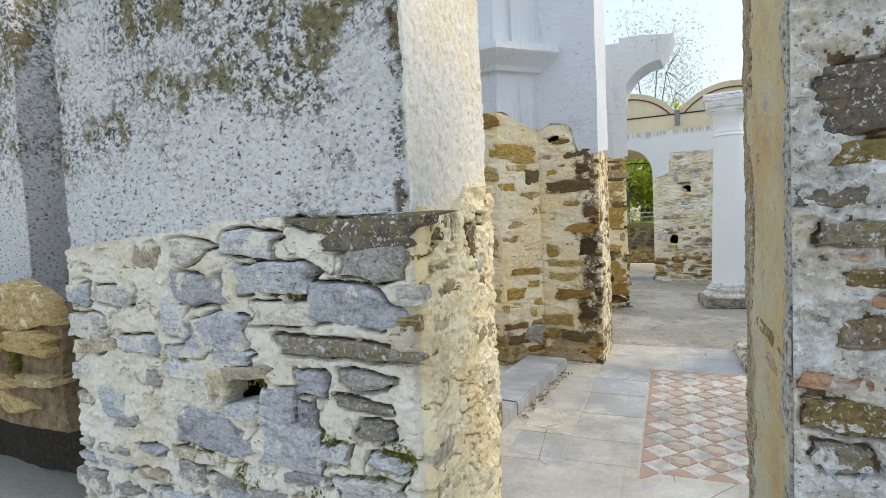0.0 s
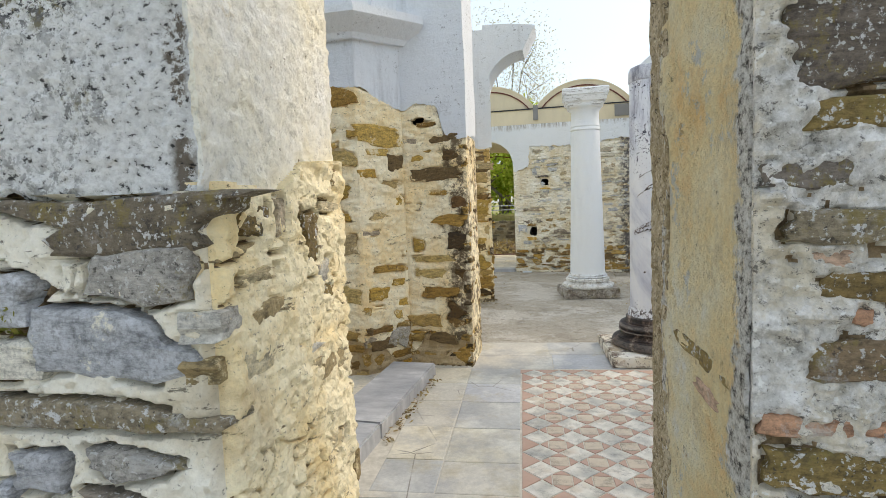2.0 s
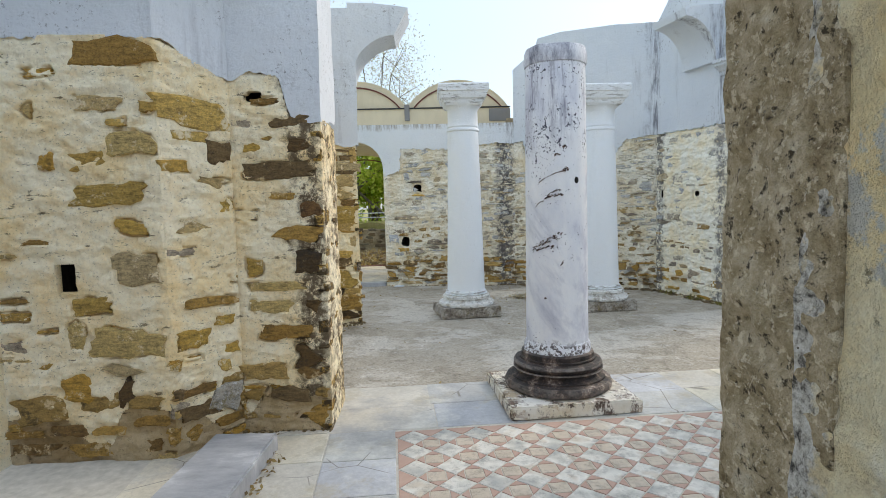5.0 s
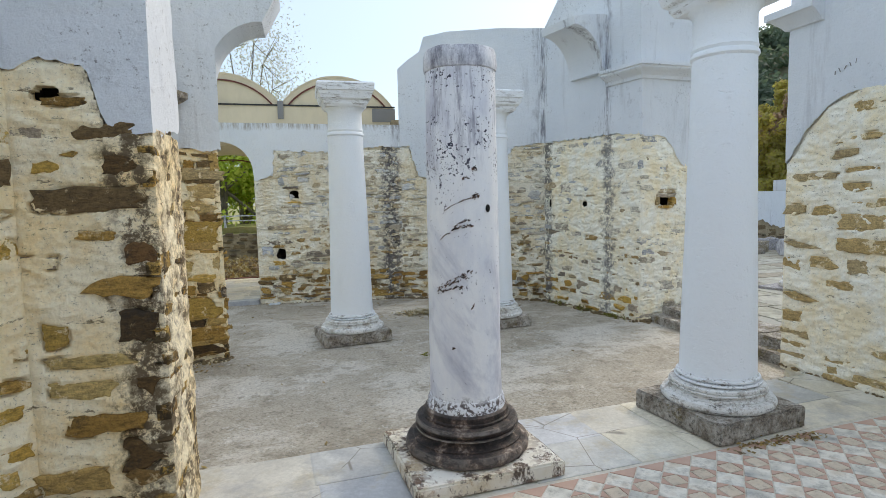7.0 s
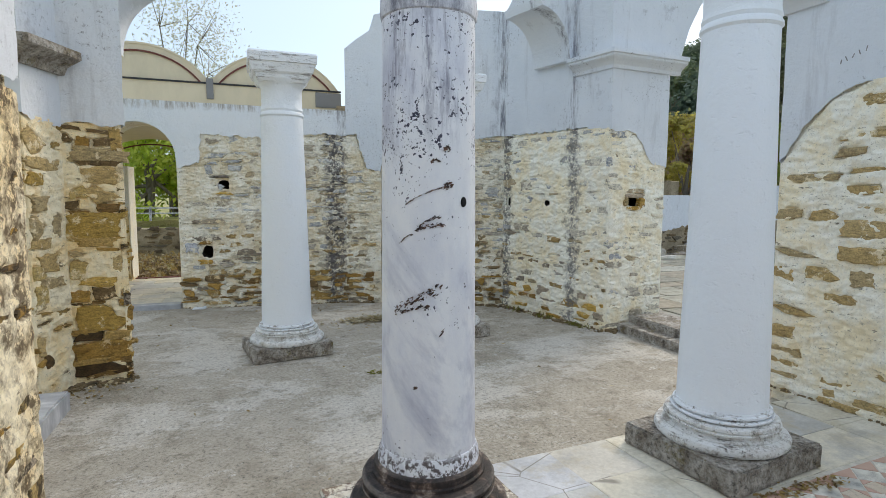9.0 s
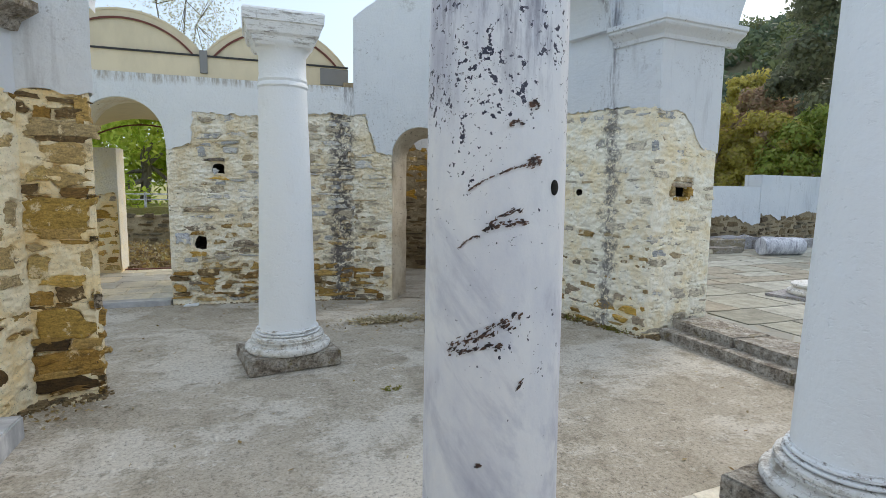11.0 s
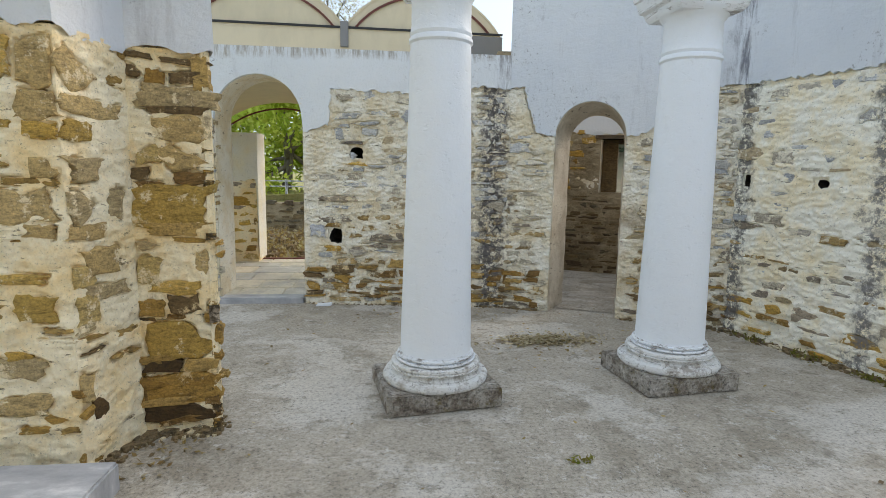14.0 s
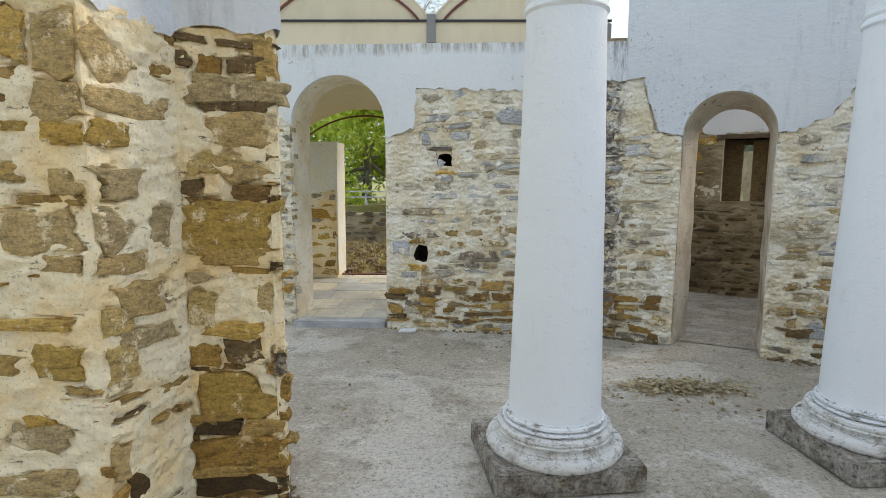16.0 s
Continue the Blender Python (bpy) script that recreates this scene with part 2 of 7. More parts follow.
# the grain also darkens the colour, painting shade into pits between bumps
grain = k.noise(44, 6, 0.66, (1, 1, 1.5), 15.0)
c = k.mix(1.0, c, k.ramp(grain, [(0.37, 0.08), (0.41, 0.84), (0.56, 1.05)]), "MULTIPLY")
k.colour(c)
k.bump(grain, 1.0, 0.026).bump(k.noise(16, 5, 0.7), 0.6, 0.02)
M["plaster_front"] = k.m
k = Mat("cream_plaster", 0.92)
c = k.ramp(k.noise(2.2, 6, 0.65), [(0.34, (0.94, 0.87, 0.68)), (0.5, (0.93, 0.91, 0.82)), (0.66, (0.91, 0.92, 0.91))])
pit = k.noise(26, 7, 0.72, None, 15.0)
c = k.mix(k.ramp(pit, [(0.325, 0.95), (0.35, 0.0)]), c, (0.16, 0.12, 0.07))
c = k.mix(k.ramp(k.noise(2.4, 7, 0.75, None, 25.0), [(0.62, 0.0), (0.68, 0.8)]), c, (0.62, 0.52, 0.33))
c = k.mix(1.0, c, k.ramp(k.noise(48, 5, 0.75, None, 5.0), [(0.34, 0.72), (0.46, 0.97), (0.7, 1.05)]), "MULTIPLY")
k.colour(c).bump(k.noise(8, 5, 0.6), 0.5, 0.03).bump(pit, 0.7, 0.025).bump(k.noise(48, 5, 0.75, None, 5.0), 0.7, 0.012)
M["plaster_jamb"] = k.m
k = Mat("ochre_plaster", 0.9)
c = k.ramp(k.noise(2.6, 8, 0.7), [(0.34, (0.92, 0.66, 0.32)), (0.45, (0.96, 0.80, 0.48)), (0.57, (0.97, 0.89, 0.66)), (0.68, (0.95, 0.94, 0.88))])
c = k.mix(k.ramp(k.noise(5.5, 9, 0.78, None, 7.0), [(0.545, 0.0), (0.59, 0.85)]), c, (0.82, 0.70, 0.46))
c = k.mix(k.ramp(k.noise(9, 9, 0.8, None, 17.0), [(0.60, 0.0), (0.64, 0.9)]), c, (0.30, 0.25, 0.14))
c = k.mix(k.ramp(k.noise(4, 8, 0.75, None, 27.0), [(0.57, 0.0), (0.61, 0.9)]), c, (0.68, 0.68, 0.65))
pit = k.noise(15, 8, 0.72, (1, 1, 0.7), 33.0)
c = k.mix(k.ramp(pit, [(0.33, 0.8), (0.37, 0.0)]), c, (0.52, 0.37, 0.18))
grey = k.ramp(k.noise(52, 8, 0.76, None, 44.0), [(0.38, (0.06, 0.055, 0.05)), (0.43, (0.34, 0.32, 0.29)), (0.50, (0.72, 0.70, 0.66)), (0.60, (0.92, 0.91, 0.89))])
edge = k.math("MAXIMUM", k.band(1, -3.77, 0.06, 0.03, 0.08), k.band(1, -3.20, 0.035, 0.02, 0.05))
c = k.mix(edge, c, grey)
c = k.mix(1.0, c, k.ramp(k.noise(60, 4, 0.75, None, 5.0), [(0.32, 0.88), (0.68, 1.05)]), "MULTIPLY")
k.colour(c)
k.bump(k.noise(5.5, 9, 0.78, None, 7.0), 1.0, 0.06).bump(pit, 0.8, 0.03).bump(k.noise(45, 6, 0.75), 0.4, 0.008)
M["plaster_yellow"] = k.m
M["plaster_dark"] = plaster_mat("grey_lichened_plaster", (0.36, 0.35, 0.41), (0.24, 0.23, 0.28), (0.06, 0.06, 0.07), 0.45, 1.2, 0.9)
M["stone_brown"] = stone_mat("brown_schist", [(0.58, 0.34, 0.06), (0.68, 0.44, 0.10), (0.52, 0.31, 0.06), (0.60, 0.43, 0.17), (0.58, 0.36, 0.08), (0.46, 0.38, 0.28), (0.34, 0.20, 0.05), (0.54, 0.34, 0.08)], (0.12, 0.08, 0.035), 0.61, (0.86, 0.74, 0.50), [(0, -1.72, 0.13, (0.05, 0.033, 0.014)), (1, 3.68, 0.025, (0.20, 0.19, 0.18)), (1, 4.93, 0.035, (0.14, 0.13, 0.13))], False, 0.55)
M["stone_umber"] = stone_mat("stained_umber_schist", [(0.38, 0.22, 0.05), (0.48, 0.29, 0.07), (0.26, 0.15, 0.045), (0.54, 0.36, 0.12), (0.20, 0.13, 0.055), (0.42, 0.27, 0.08)], (0.06, 0.045, 0.025), 0.59, (0.74, 0.58, 0.33), (), False, 0.57)
M["stone_back"] = stone_mat("mixed_schist", [(0.46, 0.37, 0.22), (0.52, 0.46, 0.35), (0.33, 0.24, 0.12), (0.60, 0.54, 0.42), (0.44, 0.30, 0.12), (0.54, 0.39, 0.18), (0.30, 0.25, 0.19), (0.56, 0.51, 0.43), (0.50, 0.51, 0.51)], (0.16, 0.13, 0.09), 0.61, (0.80, 0.73, 0.57), [(0, 0.47, 0.09, (0.12, 0.11, 0.11))])
M["stone_grey"] = stone_mat("grey_schist", [(0.58, 0.61, 0.65), (0.42, 0.41, 0.40), (0.68, 0.71, 0.74), (0.52, 0.43, 0.32), (0.58, 0.60, 0.65), (0.62, 0.52, 0.38), (0.70, 0.69, 0.66), (0.46, 0.43, 0.41)], (0.24, 0.20, 0.15), 0.62, (0.84, 0.79, 0.66))
M["stone_dark"] = stone_mat("lichened_schist", [(0.32, 0.28, 0.23), (0.40, 0.37, 0.34), (0.46, 0.44, 0.41), (0.32, 0.27, 0.19), (0.48, 0.44, 0.37), (0.38, 0.37, 0.39)], (0.55, 0.55, 0.54), 0.58, None, (), True)
M["stone_jamb"] = stone_mat("yellowed_schist", [(0.60, 0.50, 0.31), (0.66, 0.60, 0.46), (0.46, 0.36, 0.20), (0.62, 0.60, 0.55), (0.40, 0.30, 0.15), (0.70, 0.62, 0.44)], (0.20, 0.15, 0.09), 0.58, (0.80, 0.68, 0.44))
M["stone_slate"] = stone_mat("lichen_spotted_schist", [(0.20, 0.165, 0.12), (0.17, 0.14, 0.115), (0.25, 0.18, 0.11), (0.22, 0.19, 0.165)], (0.46, 0.46, 0.46), 0.61, None, (), True)
M["stone_olive"] = stone_mat("olive_stained_schist", [(0.28, 0.20, 0.07), (0.23, 0.16, 0.06)], (0.10, 0.08, 0.04), 0.58, None, (), True)
M["stone_blue"] = stone_mat("blue_grey_schist", [(0.52, 0.54, 0.58), (0.60, 0.62, 0.66), (0.47, 0.48, 0.51)], (0.20, 0.19, 0.18), 0.60, (0.86, 0.83, 0.72), (), False, 0.56)
M["stone_pale"] = stone_mat("whitish_schist", [(0.78, 0.79, 0.80), (0.80, 0.77, 0.69), (0.70, 0.72, 0.75)], (0.36, 0.32, 0.26), 0.62, (0.88, 0.84, 0.72), (), False, 0.54)
M["stone_gold"] = stone_mat("golden_schist", [(0.58, 0.37, 0.08), (0.66, 0.44, 0.12), (0.50, 0.33, 0.08), (0.60, 0.44, 0.17)], (0.16, 0.10, 0.04), 0.61, (0.86, 0.74, 0.50), (), False, 0.56)
M["stone_tan"] = stone_mat("buff_schist", [(0.56, 0.40, 0.17), (0.52, 0.40, 0.21), (0.60, 0.44, 0.20)], (0.24, 0.17, 0.09), 0.61, (0.88, 0.76, 0.52), (), False, 0.55)
M["stone_rust"] = stone_mat("black_brown_schist", [(0.13, 0.075, 0.025), (0.09, 0.055, 0.022), (0.19, 0.10, 0.035)], (0.04, 0.03, 0.02), 0.58, (0.60, 0.46, 0.25), (), False, 0.60)
M["stone_washed"] = stone_mat("limewashed_schist", [(0.56, 0.55, 0.52), (0.62, 0.57, 0.47), (0.50, 0.44, 0.34), (0.66, 0.66, 0.65), (0.54, 0.43, 0.27), (0.48, 0.49, 0.50), (0.68, 0.62, 0.50)], (0.24, 0.20, 0.15), 0.61, (0.86, 0.80, 0.65), (), False, 0.515)
M["brick"] = stone_mat("old_brick", [(0.58, 0.33, 0.21), (0.50, 0.29, 0.20), (0.60, 0.42, 0.31)], (0.62, 0.58, 0.54), 0.58)
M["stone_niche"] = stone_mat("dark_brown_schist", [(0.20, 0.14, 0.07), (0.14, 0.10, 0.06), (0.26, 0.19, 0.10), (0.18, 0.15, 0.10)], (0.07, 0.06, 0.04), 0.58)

k = Mat("white_painted_shaft", 0.62)
k.colour(k.mix(k.ramp(k.noise(6, 7, 0.7, (1, 1, 0.3)), [(0.60, 0.0), (0.82, 0.35)]), (0.82, 0.86, 0.90), (0.60, 0.62, 0.65)))
chip = k.ramp(k.noise(22, 4, 0.6, (1, 1, 1.5), 12.0), [(0.30, 0.0), (0.40, 1.0)])
k.bump(k.noise(6, 5, 0.6), 0.45, 0.03).bump(chip, 0.5, 0.006).bump(k.noise(45, 4, 0.6), 0.25, 0.005)
M["paint"] = k.m
k = Mat("stained_white_paint", 0.7)
c = k.mix(k.ramp(k.noise(6, 7, 0.75, (1, 1, 7.0), 3.0), [(0.53, 0.0), (0.62, 0.85)]), (0.82, 0.85, 0.88), (0.30, 0.29, 0.29))
c = k.mix(k.ramp(k.noise(22, 7, 0.8, None, 8.0), [(0.60, 0.0), (0.68, 0.8)]), c, (0.16, 0.15, 0.15))
k.colour(c).bump(k.noise(24, 7, 0.7), 0.6, 0.015)
M["capital"] = k.m

k = Mat("grimy_white_ring", 0.75)
c = k.mix(k.ramp(k.noise(9, 8, 0.8, (1, 1, 4.0), 13.0), [(0.53, 0.0), (0.61, 0.9)]), (0.80, 0.83, 0.86), (0.20, 0.17, 0.14))
c = k.mix(k.ramp(k.noise(30, 7, 0.82, None, 2.0), [(0.57, 0.0), (0.63, 0.9)]), c, (0.10, 0.085, 0.07))
k.colour(c).bump(k.noise(30, 7, 0.75), 0.7, 0.012)
M["ring"] = k.m
k = Mat("worn_marble_base", 0.8)
c = k.mix(k.ramp(k.noise(7, 9, 0.84), [(0.51, 0.0), (0.60, 0.85)]), (0.80, 0.80, 0.78), (0.36, 0.32, 0.27))
c = k.mix(k.ramp(k.noise(3, 7, 0.75, None, 4), [(0.57, 0.0), (0.66, 0.6)]), c, (0.34, 0.28, 0.19))
c = k.mix(k.ramp(k.noise(4, 6, 0.75, (1.0, 1.0, 14.0), 14), [(0.60, 0.0), (0.66, 0.9)]), c, (0.09, 0.07, 0.055))
c = k.mix(k.ramp(k.noise(28, 8, 0.84, None, 3), [(0.555, 0.0), (0.62, 0.9)]), c, (0.09, 0.075, 0.06))
k.colour(c).bump(k.noise(20, 8, 0.75), 0.9, 0.02)
M["base"] = k.m

k = Mat("weathered_plinth_stone", 0.9)
c = k.ramp(k.noise(8, 9, 0.8), [(0.34, (0.13, 0.10, 0.075)), (0.44, (0.31, 0.265, 0.215)), (0.53, (0.50, 0.46, 0.40)), (0.64, (0.72, 0.69, 0.64))])
c = k.mix(k.ramp(k.noise(4, 8, 0.75, None, 6), [(0.55, 0.0), (0.61, 0.8)]), c, (0.22, 0.17, 0.06))
c = k.mix(1.0, c, k.ramp(k.noise(42, 6, 0.8, None, 3), [(0.36, 0.25), (0.48, 0.92), (0.64, 1.15)]), "MULTIPLY")
k.colour(c).bump(k.noise(16, 8, 0.8), 1.0, 0.03).bump(k.noise(60, 5, 0.8), 0.8, 0.01)
M["plinth"] = k.m

k = Mat("pale_chipped_marble", 0.75)
c = k.ramp(k.noise(4, 6), [(0.3, (0.66, 0.58, 0.42)), (0.6, (0.80, 0.77, 0.70))])
c = k.mix(k.ramp(k.noise(3.2, 8, 0.78, None, 35), [(0.53, 0.0), (0.60, 0.7)]), c, (0.40, 0.27, 0.13))
c = k.mix(k.ramp(k.noise(8, 9, 0.8, (1, 1, 0.45), 5), [(0.53, 0.0), (0.57, 0.95)]), c, (0.075, 0.045, 0.03))
c = k.mix(k.math("MULTIPLY", k.ramp(k.convex(), [(0.51, 0.0), (0.56, 1.0)]), k.ramp(k.noise(12, 7, 0.8, None, 45), [(0.50, 0.0), (0.54, 0.9)])), c, (0.17, 0.10, 0.065))
k.colour(c).bump(k.noise(30, 6, 0.7), 0.7, 0.014)
M["plinth_pale"] = k.m

k = Mat("old_marble_shaft", 0.5)
vein = k.noise(2.0, 7, 0.65, (1.6, 1.6, 0.7), 2.0)
c = k.ramp(vein, [(0.32, (0.50, 0.51, 0.60)), (0.44, (0.72, 0.74, 0.80)), (0.58, (0.83, 0.84, 0.86)), (0.75, (0.70, 0.72, 0.77))])
mp = k.n("ShaderNodeMapping")
mp.inputs["Rotation"].default_value = (0.5, 0.5, 0.0)
k.put(k.coord, mp.inputs["Vector"])
plain = k.coord
k.coord = mp.outputs[0]
c = k.mix(k.ramp(k.noise(3.0, 8, 0.68, (1, 1, 0.16), 6.0), [(0.52, 0.0), (0.66, 0.75)]), c, (0.40, 0.42, 0.52))
k.coord = plain
gate = k.math("ADD", k.math("MULTIPLY", k.ramp(k.noise(3.2, 5, 0.6, None, 9.0), [(0.40, 0.0), (0.60, 1.0)]), 0.10), k.math("MULTIPLY", k.band(2, 2.35, 0.45, 0.5), 0.075))
spots = k.ramp(k.math("ADD", k.noise(52, 3, 0.6, None, 1.0), gate), [(0.755, 0.0), (0.765, 1.0)])
c = k.mix(spots, c, (0.035, 0.036, 0.065))
fine = k.ramp(k.math("ADD", k.noise(105, 4, 0.7, None, 4.0), gate), [(0.785, 0.0), (0.80, 0.9)])
c = k.mix(fine, c, (0.07, 0.06, 0.075))
foot = k.math("MULTIPLY", k.band(2, 0.47, 0.03, 0.05, 0.03), k.ramp(k.noise(40, 5, 0.7, None, 3.0), [(0.50, 0.0), (0.55, 0.95)]))
c = k.mix(foot, c, (0.07, 0.05, 0.05))
drip = k.math("MULTIPLY", k.band(2, 2.30, 0.16, 0.35, 0.12), k.ramp(k.noise(9, 8, 0.75, (1, 1, 0.14), 23.0), [(0.50, 0.0), (0.60, 0.85)]))
c = k.mix(drip, c, (0.22, 0.22, 0.28))
k.colour(c).bump(k.noise(14, 6, 0.6), 0.3, 0.012)
M["marble_col"] = k.m

k = Mat("dark_stained_marble", 0.6)
c = k.ramp(k.noise(7, 9, 0.78), [(0.40, (0.011, 0.009, 0.009)), (0.50, (0.042, 0.029, 0.025)), (0.56, (0.13, 0.09, 0.07)), (0.635, (0.44, 0.37, 0.31))])
worn = k.math("MULTIPLY", k.ramp(k.convex(), [(0.535, 0.0), (0.61, 1.0)]), k.ramp(k.noise(9, 8, 0.8, (1, 1, 2.0), 28.0), [(0.44, 0.15), (0.56, 0.9)]))
c = k.mix(worn, c, (0.58, 0.52, 0.47))
k.colour(c).bump(k.noise(30, 8, 0.75), 0.7, 0.012)
M["dark_base"] = k.m
k = Mat("grey_stained_collar", 0.8)
c = k.ramp(k.noise(9, 9, 0.8, (1, 1, 0.3)), [(0.36, (0.16, 0.16, 0.20)), (0.46, (0.44, 0.45, 0.51)), (0.56, (0.70, 0.71, 0.75)), (0.7, (0.82, 0.83, 0.85))])
c = k.mix(k.ramp(k.noise(30, 7, 0.8, None, 6.0), [(0.58, 0.0), (0.66, 0.8)]), c, (0.15, 0.14, 0.16))
k.colour(c).bump(k.noise(40, 6, 0.7), 0.6, 0.008)
M["collar"] = k.m
k = Mat("rusty_scar", 0.9)
k.colour(k.ramp(k.noise(50, 5), [(0.4, (0.035, 0.028, 0.03)), (0.65, (0.16, 0.09, 0.06))]))
M["scar"] = k.m
k = Mat("black_hole", 1.0)
k.colour((0.012, 0.011, 0.010))
M["black"] = k.m
# near-black brown for wall holes; also paints the shadow under the ledge
k = Mat("dark_cavity_brown", 1.0)
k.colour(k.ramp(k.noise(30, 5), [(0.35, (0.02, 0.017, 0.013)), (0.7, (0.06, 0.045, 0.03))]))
M["cavity_dark"] = k.m

k = Mat("court_cement", 0.93)
worn = k.ramp(k.noise(0.55, 6, 0.62, None, 11), [(0.44, 0.05), (0.56, 1.0)])
peb = k.cells(70, "F1", "Color")
pebv = k.ramp(peb, [(0.0, (0.10, 0.085, 0.06)), (0.3, (0.30, 0.265, 0.205)), (0.65, (0.42, 0.38, 0.31)), (1.0, (0.62, 0.57, 0.48))])
plain = k.ramp(k.noise(2.2, 8, 0.7), [(0.3, (0.35, 0.31, 0.25)), (0.7, (0.49, 0.445, 0.37))])
c = k.mix(k.math("MULTIPLY", worn, 0.34), plain, pebv)
c = k.mix(k.ramp(k.noise(0.7, 9, 0.72, (1.0, 1.5, 1.0), 51), [(0.49, 0.0), (0.54, 0.7)]), c, (0.59, 0.56, 0.50))
c = k.mix(k.ramp(k.noise(0.9, 8, 0.72, (1.6, 1.0, 1.0), 21), [(0.53, 0.0), (0.64, 0.6)]), c, (0.24, 0.205, 0.15))
c = k.mix(k.ramp(k.noise(4.4, 9, 0.8, None, 61), [(0.55, 0.0), (0.61, 0.6)]), c, (0.20, 0.175, 0.13))
c = k.mix(k.ramp(k.noise(7.5, 9, 0.82, None, 71), [(0.57, 0.0), (0.62, 0.6)]), c, (0.66, 0.645, 0.60))
c = k.mix(1.0, c, k.ramp(k.noise(38, 8, 0.85, None, 5), [(0.36, 0.30), (0.47, 0.95), (0.62, 1.2)]), "MULTIPLY")
c = k.mix(k.ramp(k.noise(20, 7, 0.82, None, 31), [(0.60, 0.0), (0.70, 0.5)]), c, (0.64, 0.61, 0.55))
k.colour(c)
k.bump(k.math("MULTIPLY", k.cells(70), worn), 0.2, 0.008).bump(k.noise(26, 8, 0.78), 0.5, 0.012)
M["court"] = k.m

k = Mat("marble_slab", 0.55)
tone = k.ramp(k.pick(), [(0.0, (0.64, 0.60, 0.49)), (0.2, (0.54, 0.55, 0.57)), (0.4, (0.70, 0.65, 0.53)), (0.6, (0.60, 0.57, 0.50)), (0.8, (0.50, 0.50, 0.48))], "CONSTANT")
c = k.mix(1.0, tone, k.ramp(k.noise(2.4, 7, 0.65), [(0.3, 0.78), (0.7, 1.18)]), "MULTIPLY")
c = k.mix(k.ramp(k.noise(4, 8, 0.72, None, 6), [(0.52, 0.0), (0.64, 0.6)]), c, (0.46, 0.40, 0.27))
c = k.mix(k.ramp(k.noise(1.6, 8, 0.7, None, 16), [(0.52, 0.0), (0.64, 0.6)]), c, (0.34, 0.35, 0.37))
c = k.mix(k.ramp(k.noise(55, 5, 0.75), [(0.62, 0.0), (0.72, 0.5)]), c, (0.22, 0.20, 0.16))
c = k.mix(k.ramp(k.noise(2.1, 6, 0.6, (1, 1, 1), 41.0), [(0.54, 0.0), (0.66, 0.6)]), c, (0.80, 0.79, 0.72))
c = k.mix(1.0, c, k.ramp(k.noise(38, 6, 0.8, None, 15), [(0.35, 0.86), (0.65, 1.07)]), "MULTIPLY")
split = k.math("MULTIPLY", k.ramp(k.cells(2.6, "DISTANCE_TO_EDGE"), [(0.004, 1.0), (0.010, 0.0)]), k.ramp(k.noise(1.1, 3, 0.5, None, 71.0), [(0.555, 0.0), (0.585, 0.85)]))
c = k.mix(split, c, (0.20, 0.18, 0.15))
k.colour(c).bump(k.noise(30, 5, 0.6), 0.3, 0.004)
M["slab"] = k.m
k = Mat("grout", 0.95)
k.colour(k.ramp(k.noise(20, 6), [(0.3, (0.48, 0.45, 0.38)), (0.7, (0.68, 0.64, 0.56))])).bump(k.noise(50, 5), 0.5, 0.005)
M["grout"] = k.m
k = Mat("bluish_marble_bench", 0.45)
c = k.ramp(k.noise(3, 8, 0.68, (1, 2.2, 1)), [(0.3, (0.26, 0.27, 0.30)), (0.55, (0.45, 0.46, 0.48)), (0.7, (0.70, 0.70, 0.71))])
k.colour(c).bump(k.noise(25, 5), 0.3, 0.004)
M["bench"] = k.m
k = Mat("terracotta_tessera", 0.8)
k.colour(k.mix(k.math("MULTIPLY", k.noise(9, 3), 1.0), (0.44, 0.27, 0.20), (0.58, 0.42, 0.34))).bump(k.noise(60, 5), 0.4, 0.003)
M["terracotta"] = k.m
k = Mat("white_tessera", 0.6)
c = k.ramp(k.noise(5.5, 2), [(0.3, (0.40, 0.40, 0.38)), (0.42, (0.56, 0.54, 0.48)), (0.55, (0.74, 0.71, 0.64)), (0.66, (0.60, 0.53, 0.43))])
k.colour(k.mix(1.0, c, k.ramp(k.noise(16, 8, 0.8), [(0.34, 0.55), (0.5, 0.98), (0.7, 1.1)]), "MULTIPLY")).bump(k.noise(60, 5), 0.3, 0.003)
M["tessera"] = k.m
k = Mat("cream_tessera", 0.65)
c = k.mix(k.noise(7, 3), (0.48, 0.39, 0.29), (0.68, 0.60, 0.49))
k.colour(k.mix(1.0, c, k.ramp(k.noise(16, 8, 0.8), [(0.34, 0.55), (0.5, 0.98), (0.7, 1.1)]), "MULTIPLY")).bump(k.noise(60, 5), 0.3, 0.003)
M["tessera_cream"] = k.m

for nm, key, col, rough in (("cream_canopy", "canopy", (0.68, 0.60, 0.43), 0.6), ("red_brown_steel", "rib", (0.14, 0.035, 0.022), 0.5), ("black_steel", "steel", (0.02, 0.02, 0.022), 0.5), ("grey_flashing", "flash", (0.22, 0.22, 0.22), 0.45)):
    k = Mat(nm, rough)
    k.colour(k.mix(k.ramp(k.noise(3, 6, 0.7, (1, 1, 0.4)), [(0.45, 0.0), (0.75, 0.35)]), col, tuple(v * 0.6 for v in col))).bump(k.noise(30, 4), 0.15, 0.004)
    M[key] = k.m

k = Mat("bark", 0.9)
k.colour(k.ramp(k.noise(14, 7, 0.7, (1, 1, 0.2)), [(0.3, (0.12, 0.10, 0.08)), (0.7, (0.30, 0.27, 0.23))])).bump(k.noise(30, 6, 0.7, (1, 1, 0.2)), 0.8, 0.02)
M["bark"] = k.m


